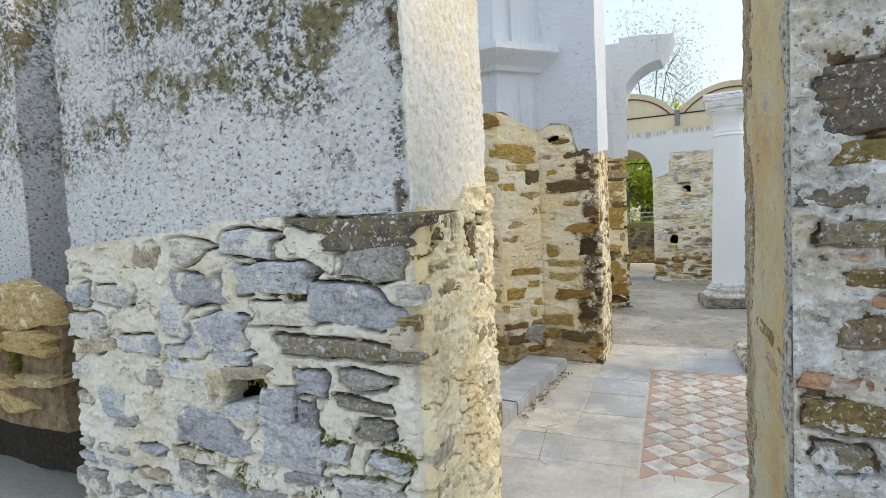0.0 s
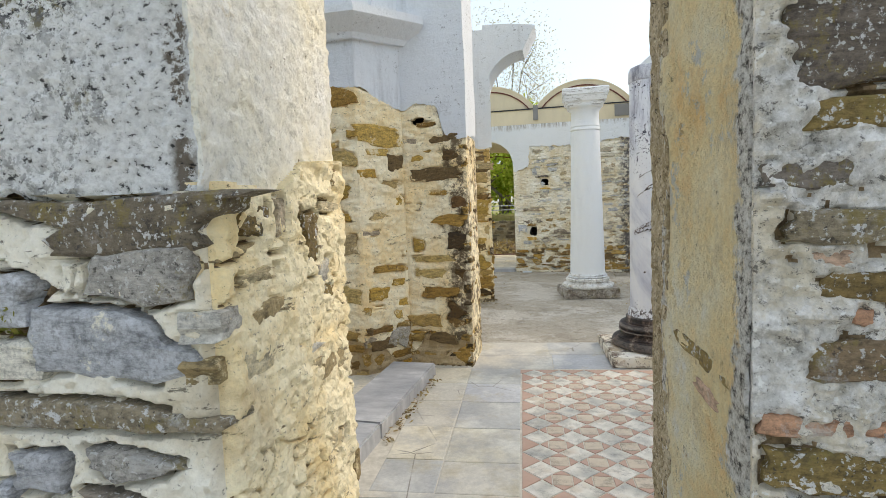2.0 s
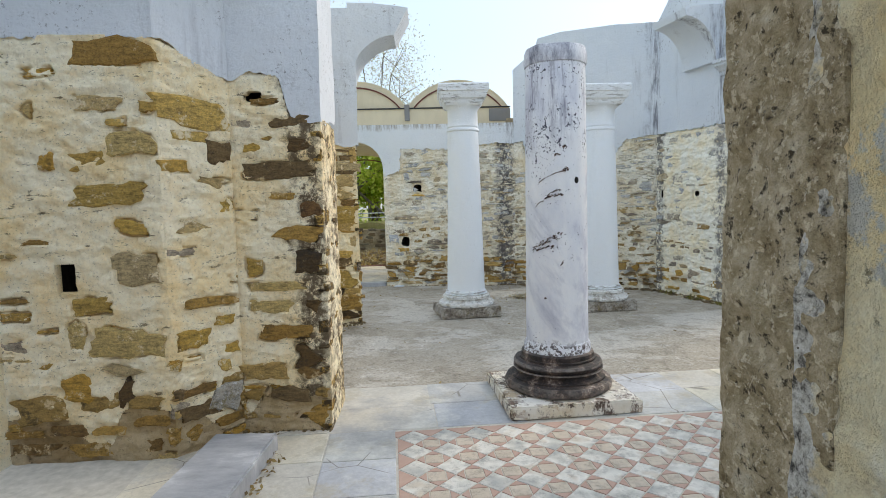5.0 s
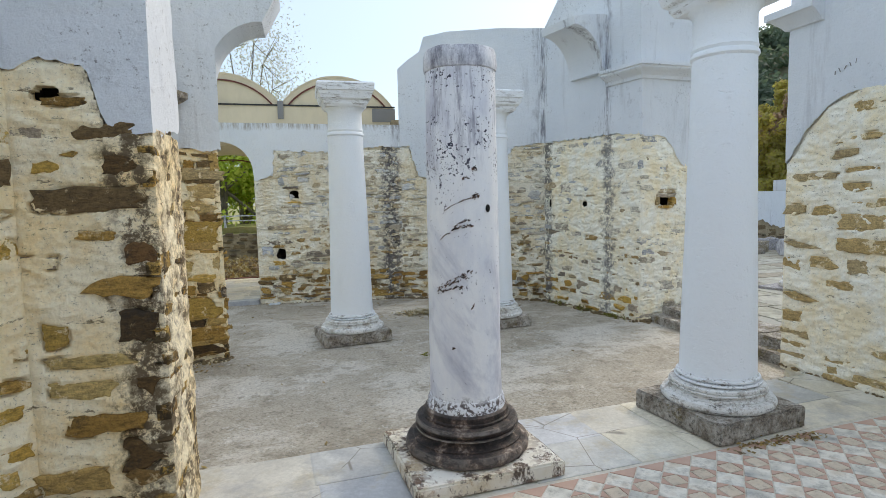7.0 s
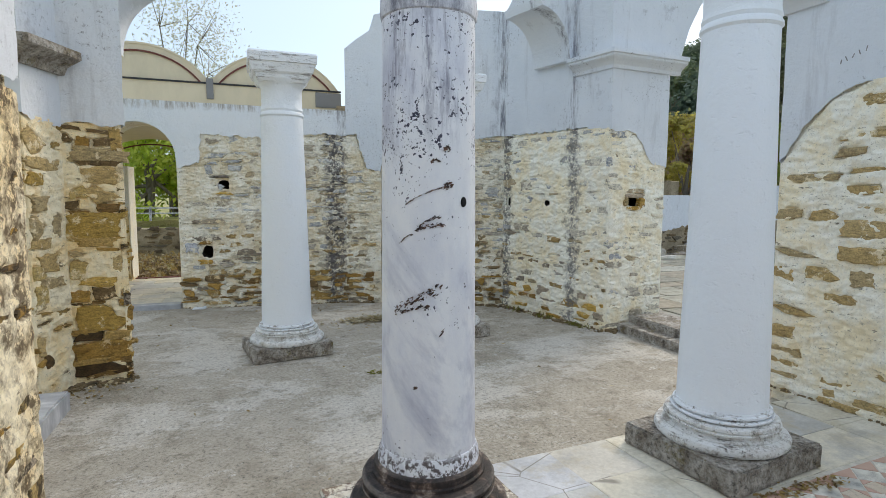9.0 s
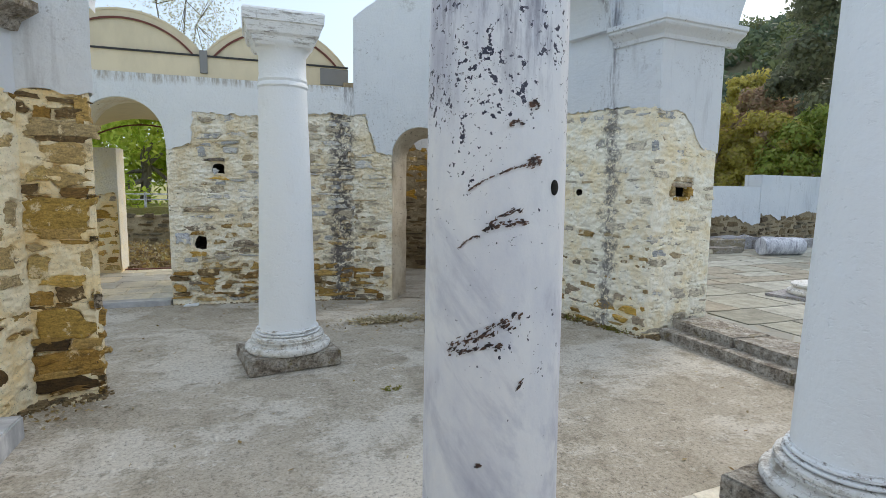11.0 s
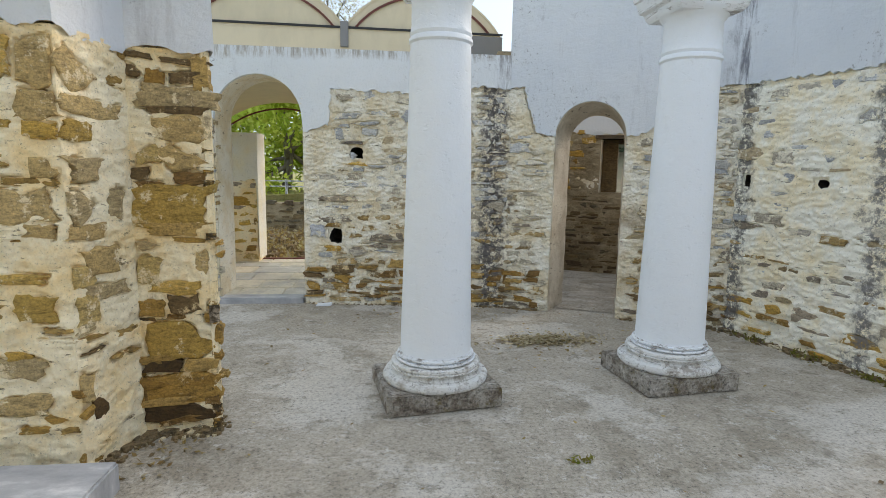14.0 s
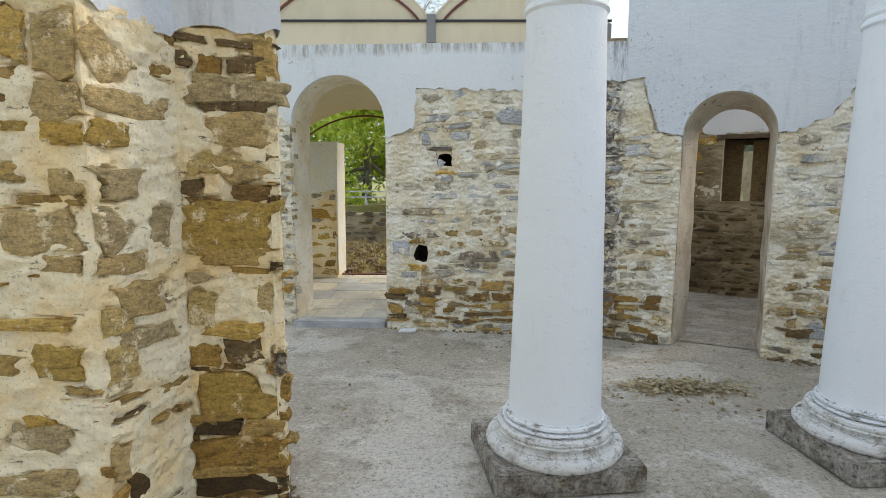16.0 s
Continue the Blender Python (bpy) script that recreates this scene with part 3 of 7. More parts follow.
def leaf_mat(name, colours, clump=None):
    k = Mat(name, 0.6)
    n = len(colours)
    pick = k.island()
    if clump:
        pick = k.math("ADD", k.ramp(k.noise(clump, 3, 0.6, None, 2.0), [(0.30, 0.0), (0.70, 1.0)]), k.math("MULTIPLY", k.math("SUBTRACT", pick, 0.5), 0.3))
    c = k.ramp(pick, [(i / max(1, n - 1), c) for i, c in enumerate(colours)])
    k.colour(k.mix(1.0, c, k.ramp(k.noise(0.35, 4), [(0.3, 0.55), (0.7, 1.3)]), "MULTIPLY"))
    tr = k.n("ShaderNodeBsdfTranslucent")
    k.put(c, tr.inputs[0])
    mx = k.n("ShaderNodeMixShader")
    mx.inputs[0].default_value = 0.5
    k.put(k.b.outputs[0], mx.inputs[1])
    k.put(tr.outputs[0], mx.inputs[2])
    k.put(mx.outputs[0], k.t.nodes["Material Output"].inputs[0])
    return k.m


M["leaf_green"] = leaf_mat("green_leaf", [(0.30, 0.42, 0.05), (0.52, 0.64, 0.10), (0.68, 0.72, 0.15), (0.40, 0.52, 0.07)])
M["leaf_pale"] = leaf_mat("pale_leaf", [(0.52, 0.54, 0.44), (0.62, 0.63, 0.52), (0.56, 0.54, 0.44)])
M["leaf_hill"] = leaf_mat("wood_leaf", [(0.10, 0.15, 0.11), (0.12, 0.17, 0.11), (0.15, 0.20, 0.11), (0.22, 0.25, 0.10)], 0.12)
M["leaf_autumn"] = leaf_mat("autumn_leaf", [(0.38, 0.26, 0.20), (0.46, 0.31, 0.22), (0.40, 0.31, 0.19), (0.44, 0.37, 0.16), (0.40, 0.40, 0.13), (0.32, 0.33, 0.13), (0.24, 0.26, 0.13)], 0.30)
M["leaf_dusk"] = leaf_mat("dusky_leaf", [(0.13, 0.15, 0.10), (0.18, 0.20, 0.12), (0.24, 0.26, 0.15), (0.16, 0.17, 0.12)])
M["leaf_rust"] = leaf_mat("rusty_leaf", [(0.40, 0.27, 0.20), (0.46, 0.31, 0.20), (0.34, 0.27, 0.17), (0.44, 0.36, 0.18)])
M["leaf_gold"] = leaf_mat("golden_leaf", [(0.50, 0.46, 0.10), (0.60, 0.53, 0.12), (0.42, 0.39, 0.11), (0.54, 0.43, 0.15)])
M["leaf_lime"] = leaf_mat("bright_green_leaf", [(0.24, 0.32, 0.06), (0.34, 0.42, 0.08), (0.40, 0.42, 0.10), (0.20, 0.26, 0.07)])
M["leaf_dry"] = leaf_mat("dry_leaf", [(0.26, 0.16, 0.06), (0.44, 0.33, 0.12), (0.16, 0.11, 0.06), (0.56, 0.49, 0.31)])
M["leaf_straw"] = leaf_mat("straw_litter", [(0.70, 0.62, 0.44), (0.56, 0.46, 0.28), (0.82, 0.76, 0.60), (0.34, 0.29, 0.13), (0.64, 0.54, 0.35)])
M["moss"] = leaf_mat("moss_tuft", [(0.16, 0.19, 0.03), (0.34, 0.33, 0.05), (0.20, 0.15, 0.04), (0.26, 0.30, 0.05)])
k = Mat("dry_grass_ground", 0.95)
c = k.ramp(k.noise(0.9, 8, 0.75), [(0.3, (0.16, 0.18, 0.05)), (0.5, (0.34, 0.32, 0.11)), (0.7, (0.46, 0.40, 0.20))])
k.colour(c).bump(k.noise(12, 8, 0.8), 1.0, 0.05)
M["grass"] = k.m
# pale surface for the added ground that reflects light up the front wall
k = Mat("pale_bounce_gravel", 0.95)
k.colour(k.ramp(k.noise(30, 8, 0.8), [(0.3, (0.46, 0.43, 0.37)), (0.6, (0.66, 0.63, 0.57))])).bump(k.noise(40, 6, 0.8), 0.8, 0.02)
M["gravel"] = k.m
k = Mat("terrace_paving", 0.85)
c = k.ramp(k.cells(3.2, "F1", "Color"), [(0.0, (0.24, 0.235, 0.205)), (0.5, (0.34, 0.33, 0.29)), (1.0, (0.46, 0.45, 0.40))])
c = k.mix(k.ramp(k.cells(3.2, "DISTANCE_TO_EDGE"), [(0.012, 0.6), (0.04, 0.0)]), c, (0.30, 0.27, 0.20))
k.colour(c).bump(k.noise(14, 7), 0.5, 0.02)
M["terrace"] = k.m
k = Mat("terrace_slab", 0.85)
c = k.ramp(k.pick(), [(0.0, (0.29, 0.28, 0.225)), (0.25, (0.37, 0.36, 0.295)), (0.5, (0.34, 0.305, 0.235)), (0.75, (0.43, 0.42, 0.36))], "CONSTANT")
c = k.mix(1.0, c, k.ramp(k.noise(5, 8, 0.75), [(0.34, 0.60), (0.6, 1.12)]), "MULTIPLY")
k.colour(c).bump(k.noise(18, 7, 0.7), 0.5, 0.012)
M["terrace_slab"] = k.m
k = Mat("hill_soil", 0.95)
k.colour(k.ramp(k.noise(0.12, 7, 0.7), [(0.3, (0.09, 0.11, 0.06)), (0.55, (0.17, 0.15, 0.09)), (0.75, (0.26, 0.19, 0.12))]))
M["hill"] = k.m


# ---- building helpers ----


def mesh_ob(name, verts, faces, mat, parent=None, label="", smooth=False):
    me = bpy.data.meshes.new(name)
    me.from_pydata([tuple(v) for v in verts], [], faces)
    me.materials.append(mat)
    if smooth:
        me.polygons.foreach_set("use_smooth", [True] * len(me.polygons))
        me.set_sharp_from_angle(angle=radians(24))
    me.update()
    ob = new(name, me)
    ob.parent = parent
    if label:
        ob["label"] = label
    return ob


def part(name, bm, mat, parent=None, label="", smooth=False):
    me = bpy.data.meshes.new(name)
    bm.to_mesh(me)
    bm.free()
    me.materials.append(mat)
    if smooth:
        me.polygons.foreach_set("use_smooth", [True] * len(me.polygons))
        me.set_sharp_from_angle(angle=radians(24))
    ob = new(name, me)
    ob.parent = parent
    if label:
        ob["label"] = label
    return ob


def wobble(p, amp, f1=2.3, f2=11.0):
    a = noise.noise_vector(p * f1)
    b = noise.noise_vector(p * f2)
    return p + a * amp + b * (amp * 0.45)


def interp(pts, s):
    if s <= pts[0][0]:
        return pts[0][1]
    for (a, b), (c, d) in zip(pts, pts[1:]):
        if s <= c:
            return b + (d - b) * (s - a) / max(1e-6, c - a)
    return pts[-1][1]


def resample(chain, res, closed=False):
    """Points along a chain of plan points, with the way along it and the outward side (to the right)."""
    pts = list(chain) + ([chain[0]] if closed else [])
    out, s = [], 0.0
    for i, (a, b) in enumerate(zip(pts, pts[1:])):
        a, b = Vector(a), Vector(b)
        ln = (b - a).length
        n = max(1, round(ln / res))
        for j in range(n):
            out.append((a.lerp(b, j / n), s + ln * j / n))
        s += ln
    if not closed:
        out.append((Vector(pts[-1]), s))
    return out, s


def offset_chain(chain, d, closed=False):
    out, n = [], len(chain)
    for i, p in enumerate(chain):
        p = Vector(p)
        dirs = []
        if i > 0 or closed:
            dirs.append((p - Vector(chain[i - 1])).normalized())
        if i < n - 1 or closed:
            dirs.append((Vector(chain[(i + 1) % n]) - p).normalized())
        ns = [Vector((v.y, -v.x)) for v in dirs]
        m = sum(ns, Vector((0, 0)))
        m = m / max(0.3, m.length_squared / len(ns))
        out.append(tuple(p + m * d))
    return out


def wall_body(name, loop, z0, z1, res, amp, mat, holes=(), label="", top=None, back=0.0):
    """A standing block on a plan loop (outside to the right of the way round), with an uneven skin, set back by back behind the loop. holes: (x, y, z, width, height, depth)."""
    ring, total = resample(offset_chain(loop, -back, True) if back else loop, res, True)
    rows = max(2, round((z1 - z0) / res))
    n = len(ring)
    verts, faces = [], []
    for j in range(rows + 1):
        for p, s in ring:
            zt = top(p) if top else z1
            v = Vector((p.x, p.y, z0 + (zt - z0) * j / rows))
            verts.append(wobble(v, amp))
    for j in range(rows):
        for i in range(n):
            a, b = j * n + i, j * n + (i + 1) % n
            c = (verts[a] + verts[b] + verts[a + n] + verts[b + n]) / 4
            if any(math.hypot(c.x - h[0], c.y - h[1]) < h[3] / 2 + 0.01 and abs(c.z - h[2]) < h[4] / 2 for h in holes):
                continue
            faces.append((a, b, b + n, a + n))
    faces.append(tuple(rows * n + i for i in range(n)))
    ob = mesh_ob(name, verts, faces, mat, None, label)
    ob["kind"] = "structure"
    return ob


def hole_box(parent, x, y, z, w, h, d, ang, mat):
    """A dark pocket in a wall: five sides, open to the outside. ang: degrees of the wall's way."""
    bm = bmesh.new()
    W, H = w / 2 + 0.015, h / 2 + 0.015
    v = [bm.verts.new(c) for c in ((-W, 0, -H), (W, 0, -H), (W, 0, H), (-W, 0, H), (-W, d, -H), (W, d, -H), (W, d, H), (-W, d, H))]
    for f in ((0, 4, 5, 1), (1, 5, 6, 2), (2, 6, 7, 3), (3, 7, 4, 0), (4, 7, 6, 5)):
        bm.faces.new([v[i] for i in f])
    bm.transform(pose(x, y, z, 0, 0, ang))
    return part("putlog_hole", bm, mat, parent)


def plaster(name, chain, low, top, thick, res, amp, mat, parent, label="", jag=0.035, grain=0.0, flake=0.0):
    """A skin of plaster on a chain of wall faces, from a ragged lower edge to the top."""
    ring, total = resample(offset_chain(chain, thick), res)
    inner, _ = resample(chain, res)
    if len(inner) != len(ring):
        inner = [(p.copy(), s) for p, s in ring]
    ring = [inner[0]] + ring + [inner[-1]]
    inner = [inner[0]] + inner + [inner[-1]]
    n = len(ring)
    verts, faces = [], []
    zl = []
    for p, s in ring:
        q = Vector((p.x, p.y, 0.0))
        zl.append(interp(low, s) + jag * (noise.noise(q * 7.0) + 0.6 * noise.noise(q * 23.0)))
    rows = max(2, round((top - min(zl)) / res))
    for i, (p, s) in enumerate(inner):
        verts.append(wobble(Vector((p.x, p.y, zl[i] - 0.012)), amp))
    for j in range(rows + 1):
        for i, (p, s) in enumerate(ring):
            f = j / rows
            v = Vector((p.x, p.y, zl[i] + (top - zl[i]) * f))
            w = wobble(v, amp)
            if grain:
                w = w + noise.noise_vector(v * 31.0) * grain + noise.noise_vector(v * 70.0) * grain * 0.6
            if flake and 0 < i < n - 1:
                h = noise.noise(v * 6.0) + 0.5 * noise.noise(v * 15.0) + 0.3 * noise.noise(v * 37.0)
                q = inner[i][0]
                w = w.lerp(Vector((q.x, q.y, w.z)), flake * min(1.0, max(0.0, (h - 0.28) * 14.0)))
            verts.append(w)
    for i, (p, s) in enumerate(inner):
        verts.append(Vector((p.x, p.y, top)))
    for j in range(rows + 2):
        for i in range(n - 1):
            a = j * n + i
            faces.append((a, a + 1, a + 1 + n, a + n))
    return mesh_ob(name, verts, faces, mat, parent, label, True)


def jagged(pts, step, amp, seed):
    r = random.Random(seed)
    out = []
    for (a, b), (c, d) in zip(pts, pts[1:]):
        n = max(1, round(math.hypot(c - a, d - b) / step))
        for i in range(n):
            f = i / n
            e = 0 if i == 0 and not out else 1
            out.append((a + (c - a) * f + e * r.uniform(-amp, amp), b + (d - b) * f + e * r.uniform(-amp, amp)))
    out.append(pts[-1])
    return out


def arc(cx, cz, r, a0, a1, n):
    return [(cx + r * math.cos(radians(a0 + (a1 - a0) * i / n)), cz + r * math.sin(radians(a0 + (a1 - a0) * i / n))) for i in range(n + 1)]


def ragged_hole(s, z, w, h):
    r = random.Random(int(s * 1000 + z * 77))
    out = []
    for i in range(12):
        a = math.tau * (i + 0.5) / 12
        c, q = math.cos(a), math.sin(a)
        k = (abs(c) ** 4 + abs(q) ** 4) ** -0.25 * r.uniform(0.72, 1.05)
        out.append((s + c * k * w / 2, z + q * k * h / 2))
    return out


def panel(name, p0, p1, outline, d0, d1, mat, parent=None, label="", holes=(), hole_depth=0.28):
    """A slab over an outline (s, z) in the upright plane through the plan points p0, p1; d0, d1: its outer and inner depth behind that plane."""
    p0, p1 = Vector(p0), Vector(p1)
    way = (p1 - p0).normalized()
    inn = Vector((-way.y, way.x))

    def at(s, z, d):
        q = p0 + way * s + inn * d
        return Vector((q.x, q.y, z))

    bm = bmesh.new()
    for d in (d0, d1):
        loops = [outline] + ([ragged_hole(*hl) for hl in holes] if d == d0 else [])
        edges = []
        for lp in loops:
            vs = [bm.verts.new(at(s, z, d)) for s, z in lp]
            edges += [bm.edges.new((vs[i], vs[(i + 1) % len(vs)])) for i in range(len(vs))]
        bmesh.ops.triangle_fill(bm, use_beauty=True, edges=edges)
    n, HN = len(outline), 12
    bm.verts.ensure_lookup_table()
    vl = list(bm.verts)
    off = n + HN * len(holes)
    for i in range(n):
        j = (i + 1) % n
        bm.faces.new((vl[i], vl[j], vl[off + j], vl[off + i]))
    for h in range(len(holes)):
        f = [vl[n + HN * h + i] for i in range(HN)]
        b = [bm.verts.new(v.co + Vector((inn.x, inn.y, 0)) * hole_depth) for v in f]
        for i in range(HN):
            bm.faces.new((f[i], f[(i + 1) % HN], b[(i + 1) % HN], b[i])).material_index = 1
        bm.faces.new(b).material_index = 1
    bmesh.ops.recalc_face_normals(bm, faces=bm.faces)
    ob = part(name, bm, mat, parent, label)
    if holes:
        ob.data.materials.append(M["cavity_dark"])
    return ob


def stone_mesh(seed):
    """A flat split stone with broken, angular ends: unit box, face at y = -1."""
    r = random.Random(seed)
    square = seed >= 150
    end = 0.20 if square else 0.30
    pts = []
    for side in (1, -1):
        k = r.choice((2, 2, 3)) if square else r.choice((1, 2, 2, 3))
        for i in range(k):
            f = 0.5 if k == 1 else i / (k - 1)
            z = (-0.5 + f) * r.uniform(0.45, 0.95) if k > 1 else r.uniform(-0.22, 0.22)
            pts.append((side * (0.5 - r.uniform(0, end)), side * z))
        for x in sorted((r.uniform(-0.3, 0.3) for i in range(r.choice((1, 2)))), reverse=side > 0):
            pts.append((x, side * (0.5 - r.uniform(0, 0.17 if square else 0.24))))
    ring = []
    for i, (x0, z0) in enumerate(pts):
        x1, z1 = pts[(i + 1) % len(pts)]
        m = max(1, round(math.hypot(x1 - x0, z1 - z0) / 0.15))
        for j in range(m):
            f = j / m
            w = 0.05 if j else 0.02
            ring.append((x0 + (x1 - x0) * f + r.uniform(-w, w), z0 + (z1 - z0) * f + r.uniform(-w, w) * 1.5))
    n = len(ring)
    slope, lean = r.uniform(-0.06, 0.06), r.uniform(-0.06, 0.06)
    verts = [(x * 1.03, 0.0, z * 1.04) for x, z in ring] + [(x, -0.86 - r.uniform(0, 0.10), z) for x, z in ring]
    verts += [(x * 0.90, -0.96 - r.uniform(0, 0.05) + slope * x + lean * z, z * 0.86) for x, z in ring]
    verts.append((r.uniform(-0.15, 0.15), -1.01, r.uniform(-0.1, 0.1)))
    faces = [(k * n + i, k * n + (i + 1) % n, (k + 1) * n + (i + 1) % n, (k + 1) * n + i) for k in range(2) for i in range(n)]
    faces += [(2 * n + i, 2 * n + (i + 1) % n, 3 * n) for i in range(n)]
    return verts, faces


LAID = {}


def laid(parent, at, way, z, w, h, tilt, key, i, proud, flip=1):
    """Note a stone's outline on its wall face, for the pointing round it."""
    v = np.array(stone_mesh(100 + i)[0])
    n = (len(v) - 1) // 3
    x, y = v[n:2 * n, 0] * w * flip, v[n:2 * n, 2] * h
    ring = np.stack([x * math.cos(tilt) - y * math.sin(tilt), x * math.sin(tilt) + y * math.cos(tilt)], 1)
    LAID.setdefault(parent.name, []).append((at, way, z, ring, proud))


def mortar_skin(parent, p0, p1, z0, z1, mat, amp=0.016, res=0.022, ok=None, lift=0.004, name="pointing", over=0.014, fine=0.35, crack=0.3, deep=0.030, clear=0.012, edge=0.006, coarse=1.0, turn=0.035, rift=0.0):
    """An uneven smear of mortar over a wall face, which half covers the stones, with open joints along some of their edges and a turned-in border."""
    p0, p1 = Vector(p0), Vector(p1)
    way = (p1 - p0).normalized()
    out = Vector((way.y, -way.x))
    full = (p1 - p0).length
    p0 = p0 - way * over
    length = full + 2 * over
    nu, nz = max(2, round(length / res)), max(2, round((z1 - z0) / res))
    us, zs = np.linspace(0, length, nu + 1), np.linspace(z0, z1, nz + 1)
    near = np.full((nz + 1, nu + 1), 1.0)
    high = np.zeros((nz + 1, nu + 1))
    for q, d, zc, ring, proud in LAID.get(parent.name, ()):
        v = q - p0
        if abs(v.dot(out)) > 0.05 or abs(d.dot(way)) < 0.98:
            continue
        pts = ring + np.array((v.dot(way), zc))
        lo, hi = pts.min(0) - 0.04, pts.max(0) + 0.04
        i0, i1 = np.searchsorted(us, (lo[0], hi[0]))
        j0, j1 = np.searchsorted(zs, (lo[1], hi[1]))
        if i0 >= i1 or j0 >= j1:
            continue
        g = np.stack(np.meshgrid(us[i0:i1], zs[j0:j1]), -1)
        far, inside = np.full(g.shape[:2], 1.0), np.zeros(g.shape[:2], bool)
        for a, b in zip(pts, np.roll(pts, -1, 0)):
            ab, ag = b - a, g - a
            f = np.clip((ag @ ab) / max(1e-9, ab @ ab), 0, 1)
            far = np.minimum(far, np.hypot(ag[..., 0] - f * ab[0], ag[..., 1] - f * ab[1]))
            cross = (a[1] > g[..., 1]) != (b[1] > g[..., 1])
            inside ^= cross & (g[..., 0] < ab[0] * (g[..., 1] - a[1]) / (ab[1] if abs(ab[1]) > 1e-9 else 1e-9) + a[0])
        far = np.where(inside, -far, far)
        here = far < near[j0:j1, i0:i1]
        near[j0:j1, i0:i1][here] = far[here]
        high[j0:j1, i0:i1][here] = proud
    verts, faces, dirt, depth = [], [], [], []
    for j in range(nz + 1):
        z = zs[j]
        for i in range(nu + 1):
            q = p0 + way * us[i]
            v = Vector((q.x, q.y, z))
            w = Vector((q.x, q.y, z * 1.7))
            d = lift + amp * (coarse * (0.9 * noise.noise(v * 2.6) + noise.noise(w * 7.0)) + 0.7 * noise.noise(w * 17.0) + fine * noise.noise(v * 41.0) + (0.5 * fine * noise.noise(v * 95.0) if fine > 0.5 else 0.0))
            e = near[j, i]
            if e < 0.03 and high[j, i] > lift * 0.6:
                d -= clear * min(1.0, max(0.0, (0.004 - e) / 0.022))
                m = noise.noise(v * 3.1 + Vector((9, 4, 2))) + 0.7 * noise.noise(v * 11.0 + Vector((1, 7, 3)))
                m = min(1.0, max(0.0, (m - 0.45 + crack) * 4.0))
                if m and e > -0.02:
                    d -= deep * m * math.exp(-(((e - 0.004 - 0.005 * noise.noise(v * 30.0)) / 0.0065) ** 2))
            if rift:
                n = abs(noise.noise(Vector((v.x * 6.0, v.y * 6.0, v.z * 9.0 + 3.0))) + 0.35 * noise.noise(v * 21.0))
                if n < 0.05:
                    d -= rift * math.exp(-((n / 0.022) ** 2)) * min(1.0, max(0.0, 0.5 + 2.2 * noise.noise(v * 2.3 + Vector((5, 1, 8)))))
            d = max(d, -0.017)
            side = min(us[i], length - us[i])
            if side < turn:
                rim_d = edge + 0.007 * noise.noise(Vector((3.0, 5.0, z * 9.0))) + (0.004 if turn > 0.03 else 0.010) * noise.noise(Vector((3.0, 5.0, z * 31.0)))
                d = rim_d + (d - rim_d) * math.sqrt(side / turn)
            depth.append(d)
            verts.append((q.x + out.x * d, q.y + out.y * d, z))
    rim = {}
    for j in range(nz):
        for i in range(nu):
            if ok is None or ok(min(full, max(0.0, length * (i + 0.5) / nu - over)), z0 + (z1 - z0) * (j + 0.5) / nz):
                a = j * (nu + 1) + i
                f = (a, a + 1, a + nu + 2, a + nu + 1)
                faces.append(f)
                dirt.append(res < 0.009 and max(depth[k] for k in f) < lift - 0.3 * deep)
                for k in range(4):
                    e = (f[k], f[(k + 1) % 4])
                    if (e[1], e[0]) in rim:
                        del rim[e[1], e[0]]
                    else:
                        rim[e] = 1
    inner = {}
    for a, b in rim:
        for k in (a, b):
            if k not in inner:
                inner[k] = len(verts)
                x, y, z = verts[k]
                g = depth[k] + 0.035
                verts.append((x - out.x * g, y - out.y * g, z))
        faces.append((b, a, inner[a], inner[b]))
        dirt.append(False)
    ob = mesh_ob(name, verts, faces, mat, parent, "", True)
    ob.data.materials.append(M["gap_front"])
    ob.data.polygons.foreach_set("material_index", [int(v) for v in dirt])
    return ob


STONES = {}


def stone_data(key, i):
    if (key, i) not in STONES:
        me = bpy.data.meshes.new("stone")
        v, f = stone_mesh(100 + i)
        me.from_pydata(v, [], f)
        me.materials.append(M[key])
        me.update()
        me.polygons.foreach_set("use_smooth", [True] * len(me.polygons))
        me.set_sharp_from_angle(angle=radians(24))
        STONES[key, i] = me
    return STONES[key, i]


